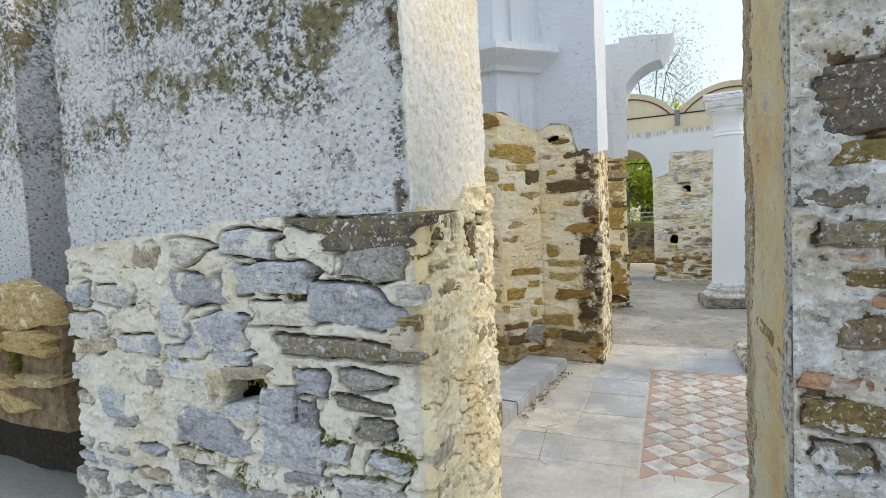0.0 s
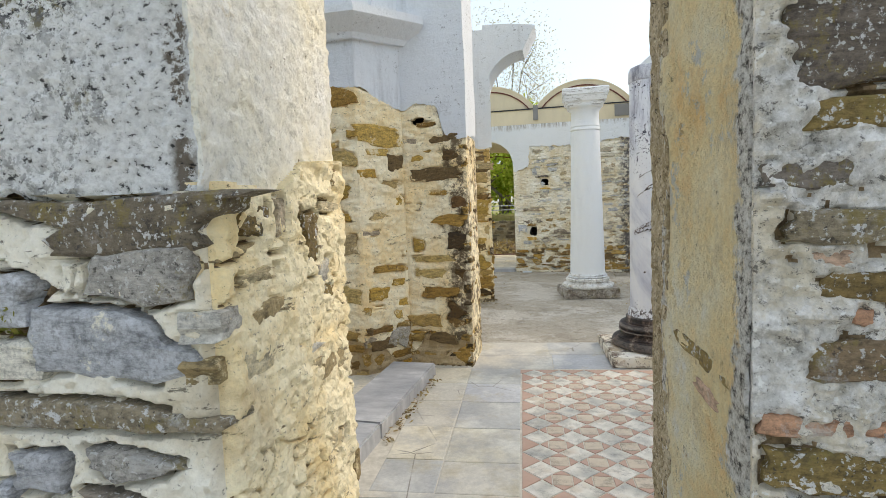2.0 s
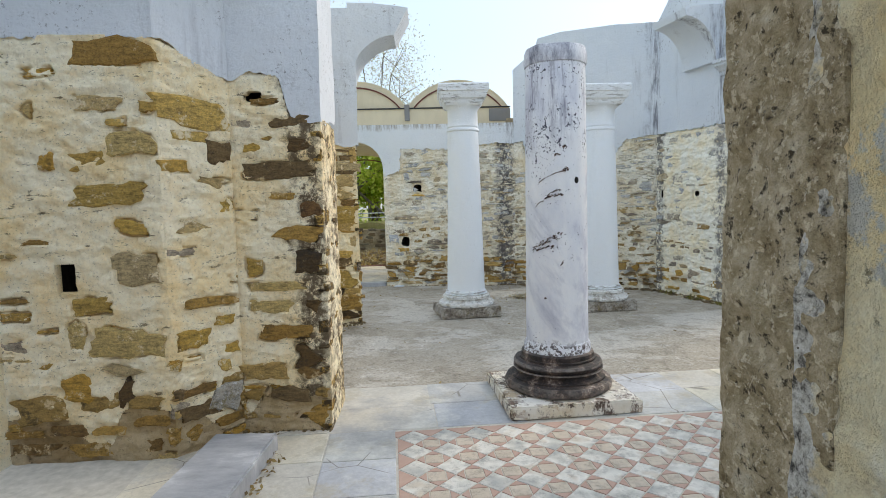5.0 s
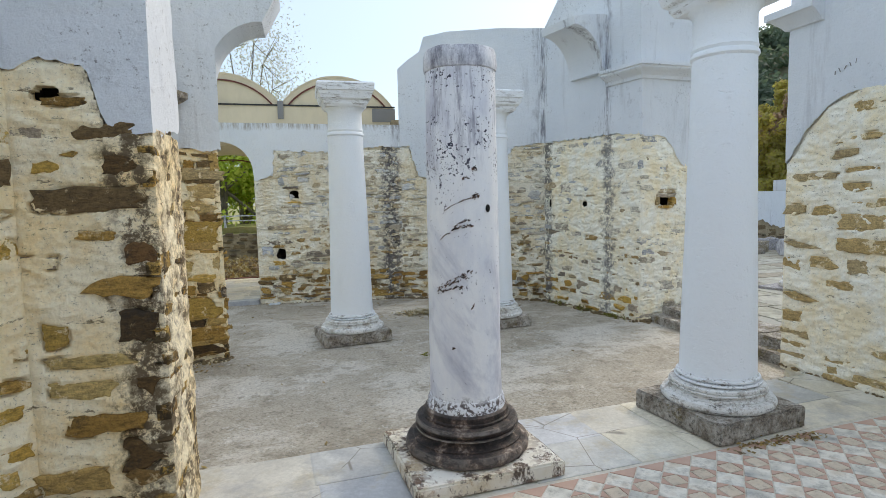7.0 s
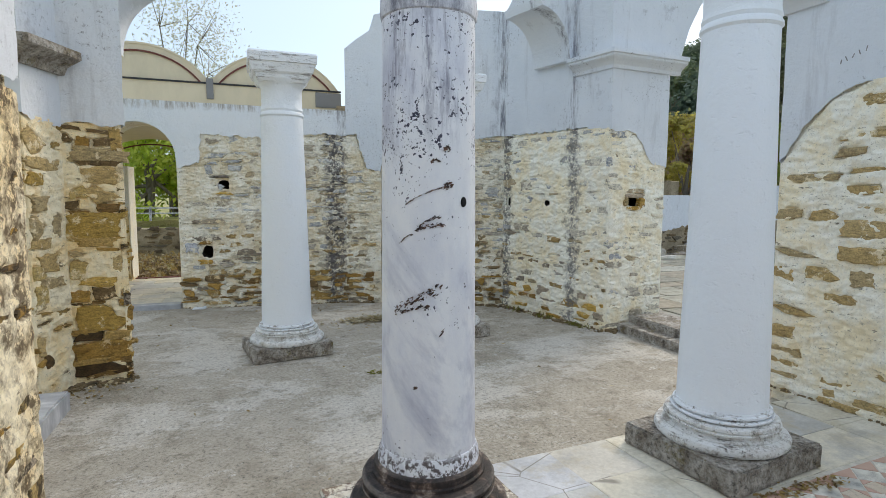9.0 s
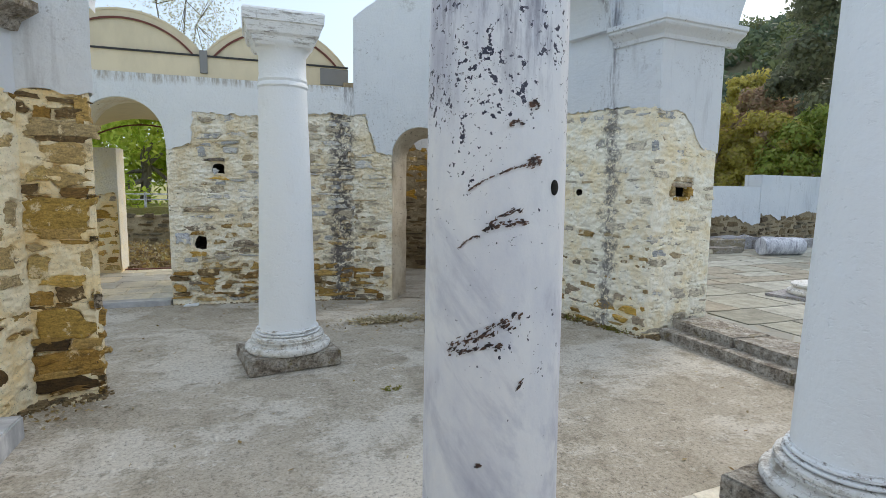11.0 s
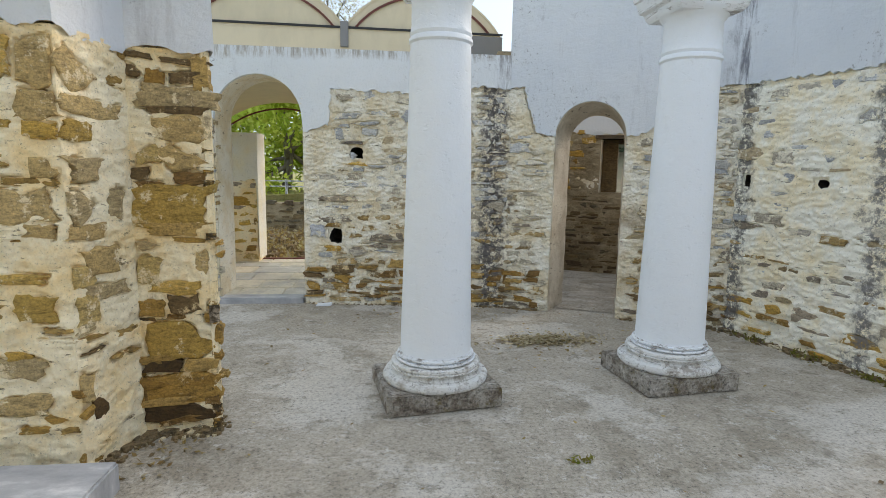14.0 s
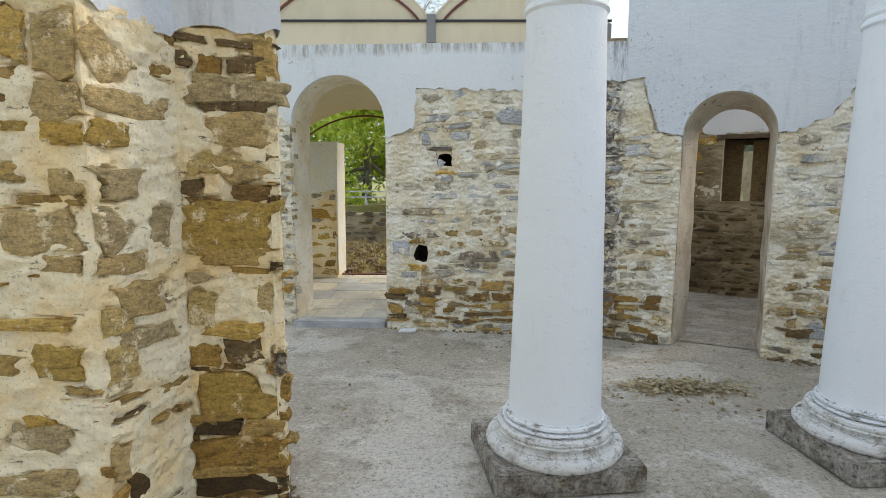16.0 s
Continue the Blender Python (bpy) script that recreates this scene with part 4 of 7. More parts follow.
def stones_on(parent, p0, p1, z0, z1, key, seed, keep=0.8, wide=(0.10, 0.34), high=(0.045, 0.12), gap=0.03, proud=0.012, ok=None, cap=300, ends=0.0, name="stone", ids=(0, 24), least=0.0):
    """Lay irregular flat stones in rough courses on one wall face."""
    r = random.Random(seed)
    p0, p1 = Vector(p0), Vector(p1)
    way = (p1 - p0).normalized()
    inn = Vector((-way.y, way.x))
    length = (p1 - p0).length
    z, count = z0, 0
    while z < z1:
        h = r.uniform(*high)
        s = -ends - r.uniform(0, 0.05)
        while s < length + ends:
            w = min(r.uniform(*wide) * (1.2 if r.random() < 0.15 else 1.0), length + 2 * ends)
            c = s + w / 2
            zz = z + h / 2 + r.uniform(-0.022, 0.022) + 0.03 * math.sin(c * 2.3 + seed + z)
            hh = h * (r.uniform(0.45, 1.05) if r.random() < 0.85 else r.uniform(1.2, 1.5))
            if s + w > length + ends + 0.03:
                w = max(0.06, length + ends + 0.01 - s)
                c = s + w / 2
            fine = r.random() < keep and zz - hh / 2 > z0 - 0.02
            if fine and (ok is None or (ok(c, zz + hh / 2) and ok(c, zz - hh / 2) and ok(c - w / 2, zz) and ok(c + w / 2, zz))) and count < cap:
                q = p0 + way * c
                depth = 0.0535 + r.uniform(least, 1.0) * proud
                base = q + inn * 0.05
                pick = r.randrange(*ids)
                ob = new(name, stone_data(key, pick))
                tilt = radians(r.uniform(-4, 4))
                X = Vector((way.x * math.cos(tilt), way.y * math.cos(tilt), math.sin(tilt)))
                Z = Vector((-way.x * math.sin(tilt), -way.y * math.sin(tilt), math.cos(tilt)))
                Yv = Vector((inn.x, inn.y, 0))
                flip = r.choice((-1, 1))
                m = Matrix(((X.x * w * flip, Yv.x * depth, Z.x * hh, base.x), (X.y * w * flip, Yv.y * depth, Z.y * hh, base.y), (X.z * w * flip, 0, Z.z * hh, zz), (0, 0, 0, 1)))
                ob.parent = parent
                ob.matrix_basis = m
                laid(parent, q, way, zz, w, hh, tilt, key, pick, depth - 0.05, flip)
                count += 1
            s += w + gap * r.uniform(0.3, 1.5)
        z += h + gap * r.uniform(0.25, 0.9)
    return count


def sweep(name, chain, profile, mat, parent=None, label="", smooth=False):
    """A moulding: a profile of (out, z) drawn along a chain of plan points."""
    rows = [offset_chain(chain, o) for o, z in profile]
    n, m = len(chain), len(profile)
    verts = [(rows[j][i][0], rows[j][i][1], profile[j][1]) for j in range(m) for i in range(n)]
    faces = []
    for j in range(m):
        for i in range(n - 1):
            a, b = j * n + i, ((j + 1) % m) * n + i
            faces.append((a, a + 1, b + 1, b))
    faces.append(tuple(j * n for j in range(m)))
    faces.append(tuple(reversed([j * n + n - 1 for j in range(m)])))
    return mesh_ob(name, verts, faces, mat, parent, label, smooth)


def lathe(name, profile, mat, parent=None, label="", n=56, wob=0.0, closed_top=True):
    verts, faces = [], []
    for r0, z in profile:
        for i in range(n):
            a = math.tau * i / n
            v = Vector((r0 * math.cos(a), r0 * math.sin(a), z))
            if wob:
                v = v + noise.noise_vector(v * 6.0) * wob + noise.noise_vector(v * 19.0) * wob * 0.5
            verts.append(v)
    for j in range(len(profile) - 1):
        for i in range(n):
            a, b = j * n + i, j * n + (i + 1) % n
            faces.append((a, b, b + n, a + n))
    faces.append(tuple(reversed(range(n))))
    faces.append(tuple((len(profile) - 1) * n + i for i in range(n)))
    ob = mesh_ob(name, verts, faces, mat, parent, label)
    ob.data.polygons.foreach_set("use_smooth", [len(p.vertices) == 4 for p in ob.data.polygons])
    ob.data.set_sharp_from_angle(angle=radians(38))
    return ob


def block(name, x0, x1, y0, y1, z0, z1, mat, parent=None, label="", bevel=0.01, wob=0.0, cuts=0):
    bm = bmesh.new()
    bmesh.ops.create_cube(bm, size=1)
    bm.transform(Matrix.Translation(((x0 + x1) / 2, (y0 + y1) / 2, (z0 + z1) / 2)) @ Matrix.Diagonal((x1 - x0, y1 - y0, z1 - z0, 1)))
    if cuts:
        bmesh.ops.subdivide_edges(bm, edges=bm.edges[:], cuts=cuts, use_grid_fill=True)
    if bevel:
        eds = [e for e in bm.edges if e.calc_face_angle(0) > 0.5]
        bmesh.ops.bevel(bm, geom=eds, offset=bevel, segments=2, affect="EDGES")
    if wob:
        for v in bm.verts:
            v.co = wobble(v.co, wob, 3.0, 14.0)
    return part(name, bm, mat, parent, label)


# ---- ground, court floor, platform bed ----
bm = bmesh.new()
bmesh.ops.create_grid(bm, x_segments=90, y_segments=90, size=900)
for v in bm.verts:
    d = math.hypot(v.co.x, v.co.y)
    v.co.x *= (d / 900) ** 1.2 + 0.03
    v.co.y *= (d / 900) ** 1.2 + 0.03
    v.co.z = -0.06
tagged(part("ground", bm, M["grass"]), "dry grassy ground round the ruined church", "ground", "", "structure")

# added, never in view: pale sheet that throws light back onto the walls
bm = bmesh.new()
bm.faces.new([bm.verts.new(c) for c in ((-9, -14, -0.03), (4.0, -14, -0.03), (4.0, 0.3, -0.03), (-9, 0.3, -0.03))])
tagged(part("forecourt", bm, M["gravel"]), "unseen pale ground added to bounce light onto the church wall", "ground", "", "structure")

PLAT = 0.11
n = 120
verts, faces = [], []
for j in range(n + 1):
    for i in range(n + 1):
        x, y = -4.6 + 9.0 * i / n, 0.27 + 7.9 * j / n
        v = Vector((x, y, 0))
        verts.append(Vector((x, y, 0.010 * noise.noise(v * 1.4) + 0.003 * noise.noise(v * 9) - (0.012 if j == 0 else 0))))
for j in range(n):
    for i in range(n):
        a = j * (n + 1) + i
        faces.append((a, a + 1, a + n + 2, a + n + 1))
tagged(mesh_ob("court_floor", verts, faces, M["court"], None, "", True), "grey cement and gravel floor of the roofless nave", "floor", "", "structure")
platform = tagged(block("platform_floor", -3.3, 3.3, -3.2, 0.27, -0.05, PLAT - 0.004, M["grout"], None, "", 0), "raised bed under marble slabs and tile mosaic", "floor", "", "structure")

# ---- front wall with its doorway ----
wall_l = tagged(wall_body("wall_front_west", [(-3.32, -3.92), (-1.54, -3.92), (-1.575, -3.25), (-3.32, -3.25)], 0, 2.75, 0.03, 0.005, M["gap_front"], [(-2.27, -3.92, 0.87, 0.20, 0.14, 0.3)], back=0.02), "rubble stone wall with roughcast white plaster above", "wall")
hole_box(wall_l, -2.27, -3.90, 0.87, 0.20, 0.14, 0.3, 0, M["cavity_dark"])
plaster("plaster", [(-3.32, -3.92), (-1.54, -3.92)], [(0, 1.40), (0.4, 1.44), (0.9, 1.47), (1.0, 1.50), (1.78, 1.49)], 2.75, 0.011, 0.014, 0.008, M["plaster_front"], wall_l, "roughcast white plaster with black lichen", 0.03, 0.010)
plaster("jamb_plaster", [(-1.538, -3.945), (-1.575, -3.25)], [(0, 1.50), (0.25, 1.48), (0.4, 1.56), (0.67, 1.58)], 2.75, 0.012, 0.011, 0.008, M["plaster_jamb"], wall_l, "cream plaster on the door jamb", 0.03, 0.007)

wall_r = tagged(wall_body("wall_front_east", [(-0.53, -3.75), (3.0, -3.75), (3.0, -3.10), (-0.595, -3.10)], 0, 2.75, 0.035, 0.006, M["mortar_dark"], back=0.02), "dark lichen-covered rubble wall beside the doorway", "wall")
plaster("jamb_plaster", [(-0.588, -3.22), (-0.532, -3.745)], [(0, 0.0), (0.7, 0.0)], 2.75, 0.008, 0.016, 0.010, M["plaster_yellow"], wall_r, "flaking ochre plaster on the door jamb", 0.0, 0.003, 0.75)

# ---- west pier and north-west pier ----
HX = -2.93
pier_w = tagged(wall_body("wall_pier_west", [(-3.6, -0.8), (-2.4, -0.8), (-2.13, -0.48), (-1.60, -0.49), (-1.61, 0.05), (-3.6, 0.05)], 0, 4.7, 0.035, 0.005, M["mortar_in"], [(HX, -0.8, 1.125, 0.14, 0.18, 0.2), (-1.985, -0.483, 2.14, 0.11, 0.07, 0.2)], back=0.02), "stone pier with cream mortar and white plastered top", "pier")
hole_box(pier_w, -1.985, -0.472, 2.14, 0.11, 0.07, 0.15, -1, M["cavity_dark"])
hole_box(pier_w, HX, -0.785, 1.125, 0.16, 0.20, 0.2, 0, M["cavity_dark"])
plaster("plaster", [(-3.6, -0.8), (-2.4, -0.8), (-2.13, -0.48), (-1.60, -0.49), (-1.61, 0.05)], [(0, 2.40), (1.2, 2.40), (1.62, 2.24), (1.75, 2.30), (1.92, 2.26), (1.98, 2.02), (2.12, 1.98), (2.7, 2.06)], 4.7, 0.016, 0.022, 0.008, M["plaster"], pier_w, "smooth white plaster")
sweep("cornice", [(-3.6, -0.8), (-2.4, -0.8), (-2.06, -0.40)], [(0.0, 2.74), (0.06, 2.74), (0.08, 2.78), (0.20, 2.86), (0.22, 2.88), (0.22, 2.94), (0.0, 2.96)], M["plaster"], pier_w, "white plaster impost cornice")

pier_n = tagged(wall_body("wall_pier_northwest", [(-3.6, 2.62), (-2.40, 2.62), (-2.27, 3.05), (-1.84, 3.08), (-1.99, 3.32), (-3.6, 3.36)], 0, 3.9, 0.035, 0.005, M["mortar_in"], back=0.02), "stone pier with cream mortar, white plaster and broken arch springer", "pier")
plaster("plaster", [(-3.6, 2.62), (-2.40, 2.62), (-2.27, 3.05), (-1.84, 3.08), (-1.99, 3.32)], [(0, 2.30), (1.2, 2.26), (1.64, 2.22), (1.72, 2.28), (2.05, 2.24), (2.7, 2.25)], 3.9, 0.025, 0.022, 0.008, M["plaster"], pier_n, "white plaster")
sweep("cornice", [(-3.6, 2.62), (-2.40, 2.62), (-2.25, 3.02)], [(0.0, 2.62), (0.05, 2.62), (0.08, 2.68), (0.2, 2.74), (0.2, 2.80), (0.0, 2.82)], M["plinth"], pier_n, "weathered stone impost")
stub = [(0.56 * (1 - math.cos(radians(a))), 2.95 + 0.625 * math.sin(radians(a))) for a in range(0, 91, 6)] + [(0.74, 3.90)] + [(0.55, 3.93), (0.3, 3.96), (0.0, 3.97)]
panel("arch_springer", (-1.88, 3.06), (0.0, 3.06), stub, 0.0, 0.58, M["plaster"], pier_n, "broken white arch springer")

# ---- back wall with arched door ----
BW0, BW1 = (-4.7, 6.737), (0.64, 6.078)
BK = 1.0076


def bs(x):
    return (x + 4.7) * BK


door = arc(bs(-2.265), 2.18, 0.51, 180, 0, 18)
out = [(0, 0), (bs(-2.775), 0)] + door + [(bs(-1.755), 0), (bs(0.64), 0), (bs(0.64), 2.93), (0, 3.03)]
wall_b = tagged(panel("wall_back", BW0, BW1, out, 0.02, 0.50, M["mortar_back"], None, "", [(bs(-1.38), 0.83, 0.16, 0.20), (bs(-1.13), 1.82, 0.18, 0.16), (bs(-0.60), 0.72, 0.12, 0.05)]), "rubble stone back wall with white plaster and an arched doorway", "wall", "", "structure")
edge = jagged([(bs(0.64), 2.57), (bs(0.30), 2.60), (bs(-0.35), 2.50), (bs(-0.8), 2.52), (bs(-1.42), 2.54), (bs(-1.45), 2.14), (bs(-1.74), 2.05)], 0.04, 0.016, 3)
left = jagged([(bs(-2.79), 2.2), (bs(-3.2), 2.4), (0, 2.42)], 0.05, 0.016, 4)
arch = arc(bs(-2.265), 2.18, 0.515, 0, 180, 18)
panel("plaster", BW0, BW1, [(0, 3.045), (bs(0.64), 2.945)] + edge + arch + left, -0.028, 0.03, M["plaster_top"], wall_b, "white plaster above the stones")

# ---- tall angled wall with the niche doorway ----
AW0, AW1 = (0.64, 6.085), (2.80, 5.0)
AK = math.hypot(2.16, 1.085) / 2.16


def as_(x):
    return (x - 0.64) * AK


cx = as_(1.43) + 0.04
out = [(0, 0), (cx - 0.378, 0)] + arc(cx, 2.035, 0.378, 180, 0, 18) + [(cx + 0.378, 0), (as_(2.80), 0), (as_(2.8), 4.30), (as_(2.2), 4.36), (as_(1.4), 4.38), (as_(1.05), 4.33), (as_(0.98), 4.10), (as_(0.80), 3.98), (0, 3.85)]
wall_a = tagged(panel("wall_angled", AW0, AW1, out, 0.02, 0.55, M["mortar_back"], None, "", [(as_(2.47), 0.66, 0.13, 0.12)]), "tall angled wall, stone below and white plaster above", "wall", "", "structure")
top = [(0, 3.865), (as_(0.8), 3.995), (as_(0.98), 4.115), (as_(1.05), 4.345), (as_(1.4), 4.395), (as_(2.2), 4.375), (as_(2.82), 4.31)]
right = jagged([(as_(2.82), 2.55), (as_(2.35), 2.50), (as_(2.15), 2.18), (as_(1.95), 2.06), (cx + 0.43, 2.05)], 0.04, 0.018, 6)
lft = jagged([(cx - 0.43, 2.05), (as_(0.95), 2.08), (as_(0.86), 2.3), (as_(0.80), 2.6), (0, 2.58)], 0.04, 0.018, 7)
panel("plaster", AW0, AW1, top + right + arc(cx, 2.035, 0.383, 0, 180, 18) + lft, -0.028, 0.03, M["plaster"], wall_a, "white plaster")

def lining(parent, p0, p1, front, back, depth, mat, label):
    """The splayed reveal of an opening: a strip from the front outline to a smaller one behind, in uneven rings."""
    p0, p1 = Vector(p0), Vector(p1)
    way = (p1 - p0).normalized()
    inn = Vector((-way.y, way.x))
    rings = 14
    vs, fs = [], []
    for j in range(rings + 1):
        f = j / rings
        for (s0, z0), (s1, z1) in zip(front, back):
            q = p0 + way * (s0 + (s1 - s0) * f) + inn * (0.0 + depth * f)
            v = Vector((q.x, q.y, z0 + (z1 - z0) * f))
            vs.append(wobble(v, 0.010 if 0 < j else 0.004, 4.0, 15.0))
    n = len(front)
    for j in range(rings):
        for i in range(n - 1):
            fs.append((j * n + i, j * n + i + 1, (j + 1) * n + i + 1, (j + 1) * n + i))
    return mesh_ob("reveal", vs, fs, mat, parent, label, True)


def jambs(c, r0, spring):
    """An arched outline with closely set points up its two jambs."""
    up = [(c - r0, spring * i / 24) for i in range(24)]
    return up + arc(c, spring, r0, 180, 0, 24) + [(c + r0, spring * (23 - i) / 24) for i in range(24)]


# lining drawn in the darkened mortar, so the arch's inside reads as shadowed
lining(wall_a, AW0, AW1, jambs(cx, 0.382, 2.035), jambs(cx + 0.035, 0.315, 2.0), 0.50, M["mortar_reveal"], "mortar lining of the niche doorway, coloured darker for its shadow")

# ---- right wall and its pier ----
RW0, RW1 = (2.80, 5.0), (3.28, 3.15)
RL = math.hypot(0.48, 1.85)
wall_e = tagged(panel("wall_right", RW0, RW1, [(0, 0), (RL, 0), (RL, 4.9), (0.6, 4.9), (0.0, 4.28)], 0.02, 0.2, M["mortar_pale"], None, "", [(0.12, 1.58, 0.09, 0.14), (0.87, 1.57, 0.11, 0.09)]), "rubble wall with cream mortar and white plastered upper part", "wall", "", "structure")
low = jagged([(RL + 0.01, 2.47), (1.4, 2.52), (0.6, 2.53), (0, 2.55)], 0.04, 0.016, 9)
panel("plaster", RW0, RW1, [(0.0, 4.29), (0.6, 4.91), (RL + 0.01, 4.91)] + low, -0.020, 0.03, M["plaster"], wall_e, "white plaster")
pier_e = tagged(wall_body("wall_pier_northeast", [(3.285, 3.145), (4.14, 3.2), (4.2, 3.9), (3.6, 4.0)], 0, 4.9, 0.035, 0.005, M["mortar_pale"], [(3.66, 3.17, 1.59, 0.27, 0.17, 0.25)], back=0.02), "stone pier end with cream mortar and white plaster", "pier")
hole_box(pier_e, 3.66, 3.19, 1.59, 0.28, 0.18, 0.25, 3.7, M["cavity_dark"])
plaster("plaster", [(3.262, 3.235), (3.285, 3.145), (4.14, 3.2), (4.2, 3.9)], [(0, 2.50), (0.09, 2.46), (0.49, 2.45), (0.67, 2.18), (0.81, 2.06), (1.7, 2.03)], 4.9, 0.022, 0.022, 0.006, M["plaster"], pier_e, "white plaster")
sweep("cornice", [(3.14, 3.69), (3.285, 3.145), (4.30, 3.21)], [(0.0, 3.16), (0.05, 3.16), (0.06, 3.20), (0.10, 3.235), (0.15, 3.26), (0.165, 3.275), (0.165, 3.295), (0.19, 3.305), (0.19, 3.35), (0.0, 3.36)], M["plaster"], pier_e, "white plaster impost cornice")

# ---- east pier ----
pier_s = tagged(wall_body("wall_pier_east", [(3.18, 0.84), (3.24, -0.95), (4.3, -0.95), (4.3, 0.84)], 0, 4.6, 0.035, 0.005, M["mortar_pale"], back=0.02), "stone pier with cream mortar and white plaster above", "pier")
plaster("plaster", [(4.3, 0.84), (3.18, 0.84), (3.24, -0.95)], [(0, 1.9), (1.12, 1.93), (1.2, 2.02), (1.32, 2.19), (1.5, 2.37), (1.75, 2.46), (2.9, 2.50)], 4.6, 0.013, 0.022, 0.006, M["plaster"], pier_s, "white plaster")
sweep("cornice", [(4.3, 0.84), (3.18, 0.84), (3.19, 0.54)], [(0.0, 3.06), (0.04, 3.06), (0.06, 3.09), (0.11, 3.14), (0.13, 3.155), (0.15, 3.16), (0.15, 3.22), (0.0, 3.235)], M["plaster"], pier_s, "white plaster impost cornice")


for i, (y, z, h, lean) in enumerate(((0.43, 2.61, 0.04, 8), (0.395, 2.625, 0.05, -24), (0.35, 2.635, 0.04, 30), (0.31, 2.65, 0.045, -20), (0.265, 2.665, 0.05, 12))):
    bm = bmesh.new()
    bmesh.ops.create_cube(bm, size=1)
    bm.transform(pose(3.167 - 0.0335 * (y - 0.84), y, z, lean, 0, 0) @ Matrix.Diagonal((0.006, 0.005, h * 0.75, 1)))
    part("scribble_bar", bm, M["flash"], pier_s, "dark scribbled stroke")

# ---- columns ----
def white_column(x, y, z, px, py, r, label, ox=0.0, oy=0.0, turn=0.0):
    """A painted column: plinth, worn moulded base, tapering shaft with two rings, square capital."""
    col = tagged(new("column"), label, "column", "columns of the nave")
    col.location = (x, y, z)
    foot = block("plinth", -px, px, -py, py, 0.0, 0.14, M["plinth"], col, "rough mossy grey-brown stone plinth", 0.012, 0.009, 11)
    foot.matrix_basis = pose(ox, oy, 0, 0, 0, turn)
    k = r / 0.24
    lathe("base", [(rr * k, zz) for rr, zz in ((0.33, 0.136), (0.352, 0.142), (0.362, 0.158), (0.362, 0.175), (0.352, 0.192), (0.334, 0.197), (0.316, 0.199), (0.316, 0.206), (0.308, 0.209), (0.294, 0.222), (0.290, 0.236), (0.312, 0.242), (0.312, 0.249), (0.300, 0.252), (0.306, 0.262), (0.303, 0.275), (0.290, 0.282), (0.250, 0.283), (0.250, 0.292))], M["base"], col, "worn moulded marble base", 72, 0.0045)
    lathe("foot_ring", [(0.252 * k, 0.284), (0.252 * k, 0.290), (0.274 * k, 0.292), (0.276 * k, 0.300), (0.270 * k, 0.308), (0.249 * k, 0.310), (0.249 * k, 0.317), (0.266 * k, 0.319), (0.264 * k, 0.330), (0.252 * k, 0.336), (0.250 * k, 0.345)], M["ring"], col, "white painted foot ring with dirt in its grooves", 72, 0.003)
    prof = [(0.25 * k, 0.30)]
    prof += [(r * (1.0 - 0.20 * f) + 0.004, 0.34 + 2.10 * f) for f in (0, 0.12, 0.3, 0.5, 0.7, 0.88, 1.0)]
    lathe("shaft", prof, M["paint"], col, "", 56, 0.0025)
    t = 0.8 * r
    lathe("neck", [(t + 0.004, 2.44), (t + 0.016, 2.455), (t + 0.014, 2.475), (t + 0.002, 2.49), (t + 0.010, 2.51), (t + 0.004, 2.53), (t, 2.56), (t, 2.72), (t + 0.03, 2.76), (t + 0.055, 2.785), (t + 0.06, 2.80)], M["paint"], col, "", 56, 0.0015)
    bm = bmesh.new()
    lv = []
    for h, zz in ((t + 0.025, 2.765), (t + 0.05, 2.80), (t + 0.055, 2.83), (t + 0.085, 2.85), (t + 0.10, 2.90), (t + 0.105, 2.93), (t + 0.12, 2.935), (t + 0.125, 3.01), (t + 0.11, 3.03)):
        lv.append([bm.verts.new((sx * h, sy * h, zz)) for sx, sy in ((-1, -1), (1, -1), (1, 1), (-1, 1))])
    for a, b in zip(lv, lv[1:]):
        for i in range(4):
            bm.faces.new((a[i], a[(i + 1) % 4], b[(i + 1) % 4], b[i]))
    bm.faces.new(lv[-1])
    bm.faces.new(list(reversed(lv[0])))
    part("capital", bm, M["capital"], col, "square moulded white capital")
    return col


white_column(-0.463, 3.53, 0.0, 0.402, 0.345, 0.25, "white painted column on a grey plinth by the back door", -0.005, 0.01, 9.0)
white_column(1.43, 3.71, 0.0, 0.39, 0.35, 0.255, "white painted column on a grey plinth by the niche", 0.0, 0.0, 6.0)
white_column(1.77, 0.03, PLAT, 0.385, 0.375, 0.242, "white painted column at the edge of the mosaic floor", 0.0, 0.0, 7.0)

mcol = tagged(new("marble_column"), "old veined marble column shaft on a dark stained base", "column")
mcol.location = (-0.078, -0.025, PLAT)
block("plinth", -0.44, 0.43, -0.43, 0.36, 0.0, 0.085, M["plinth_pale"], mcol, "chipped pale marble plinth", 0.012, 0.009, 9).matrix_basis = pose(0, 0, 0, 0, 0, 4.5)
lathe("base", [(0.335, 0.082), (0.358, 0.088), (0.370, 0.105), (0.371, 0.128), (0.360, 0.150), (0.334, 0.157), (0.325, 0.160), (0.325, 0.170), (0.300, 0.173), (0.281, 0.188), (0.276, 0.206), (0.290, 0.215), (0.310, 0.217), (0.311, 0.228), (0.296, 0.231), (0.306, 0.242), (0.309, 0.258), (0.300, 0.274), (0.280, 0.281), (0.262, 0.283), (0.262, 0.296), (0.250, 0.300), (0.250, 0.33), (0.230, 0.345)], M["dark_base"], mcol, "dark stained moulded base", 64, 0.0035)
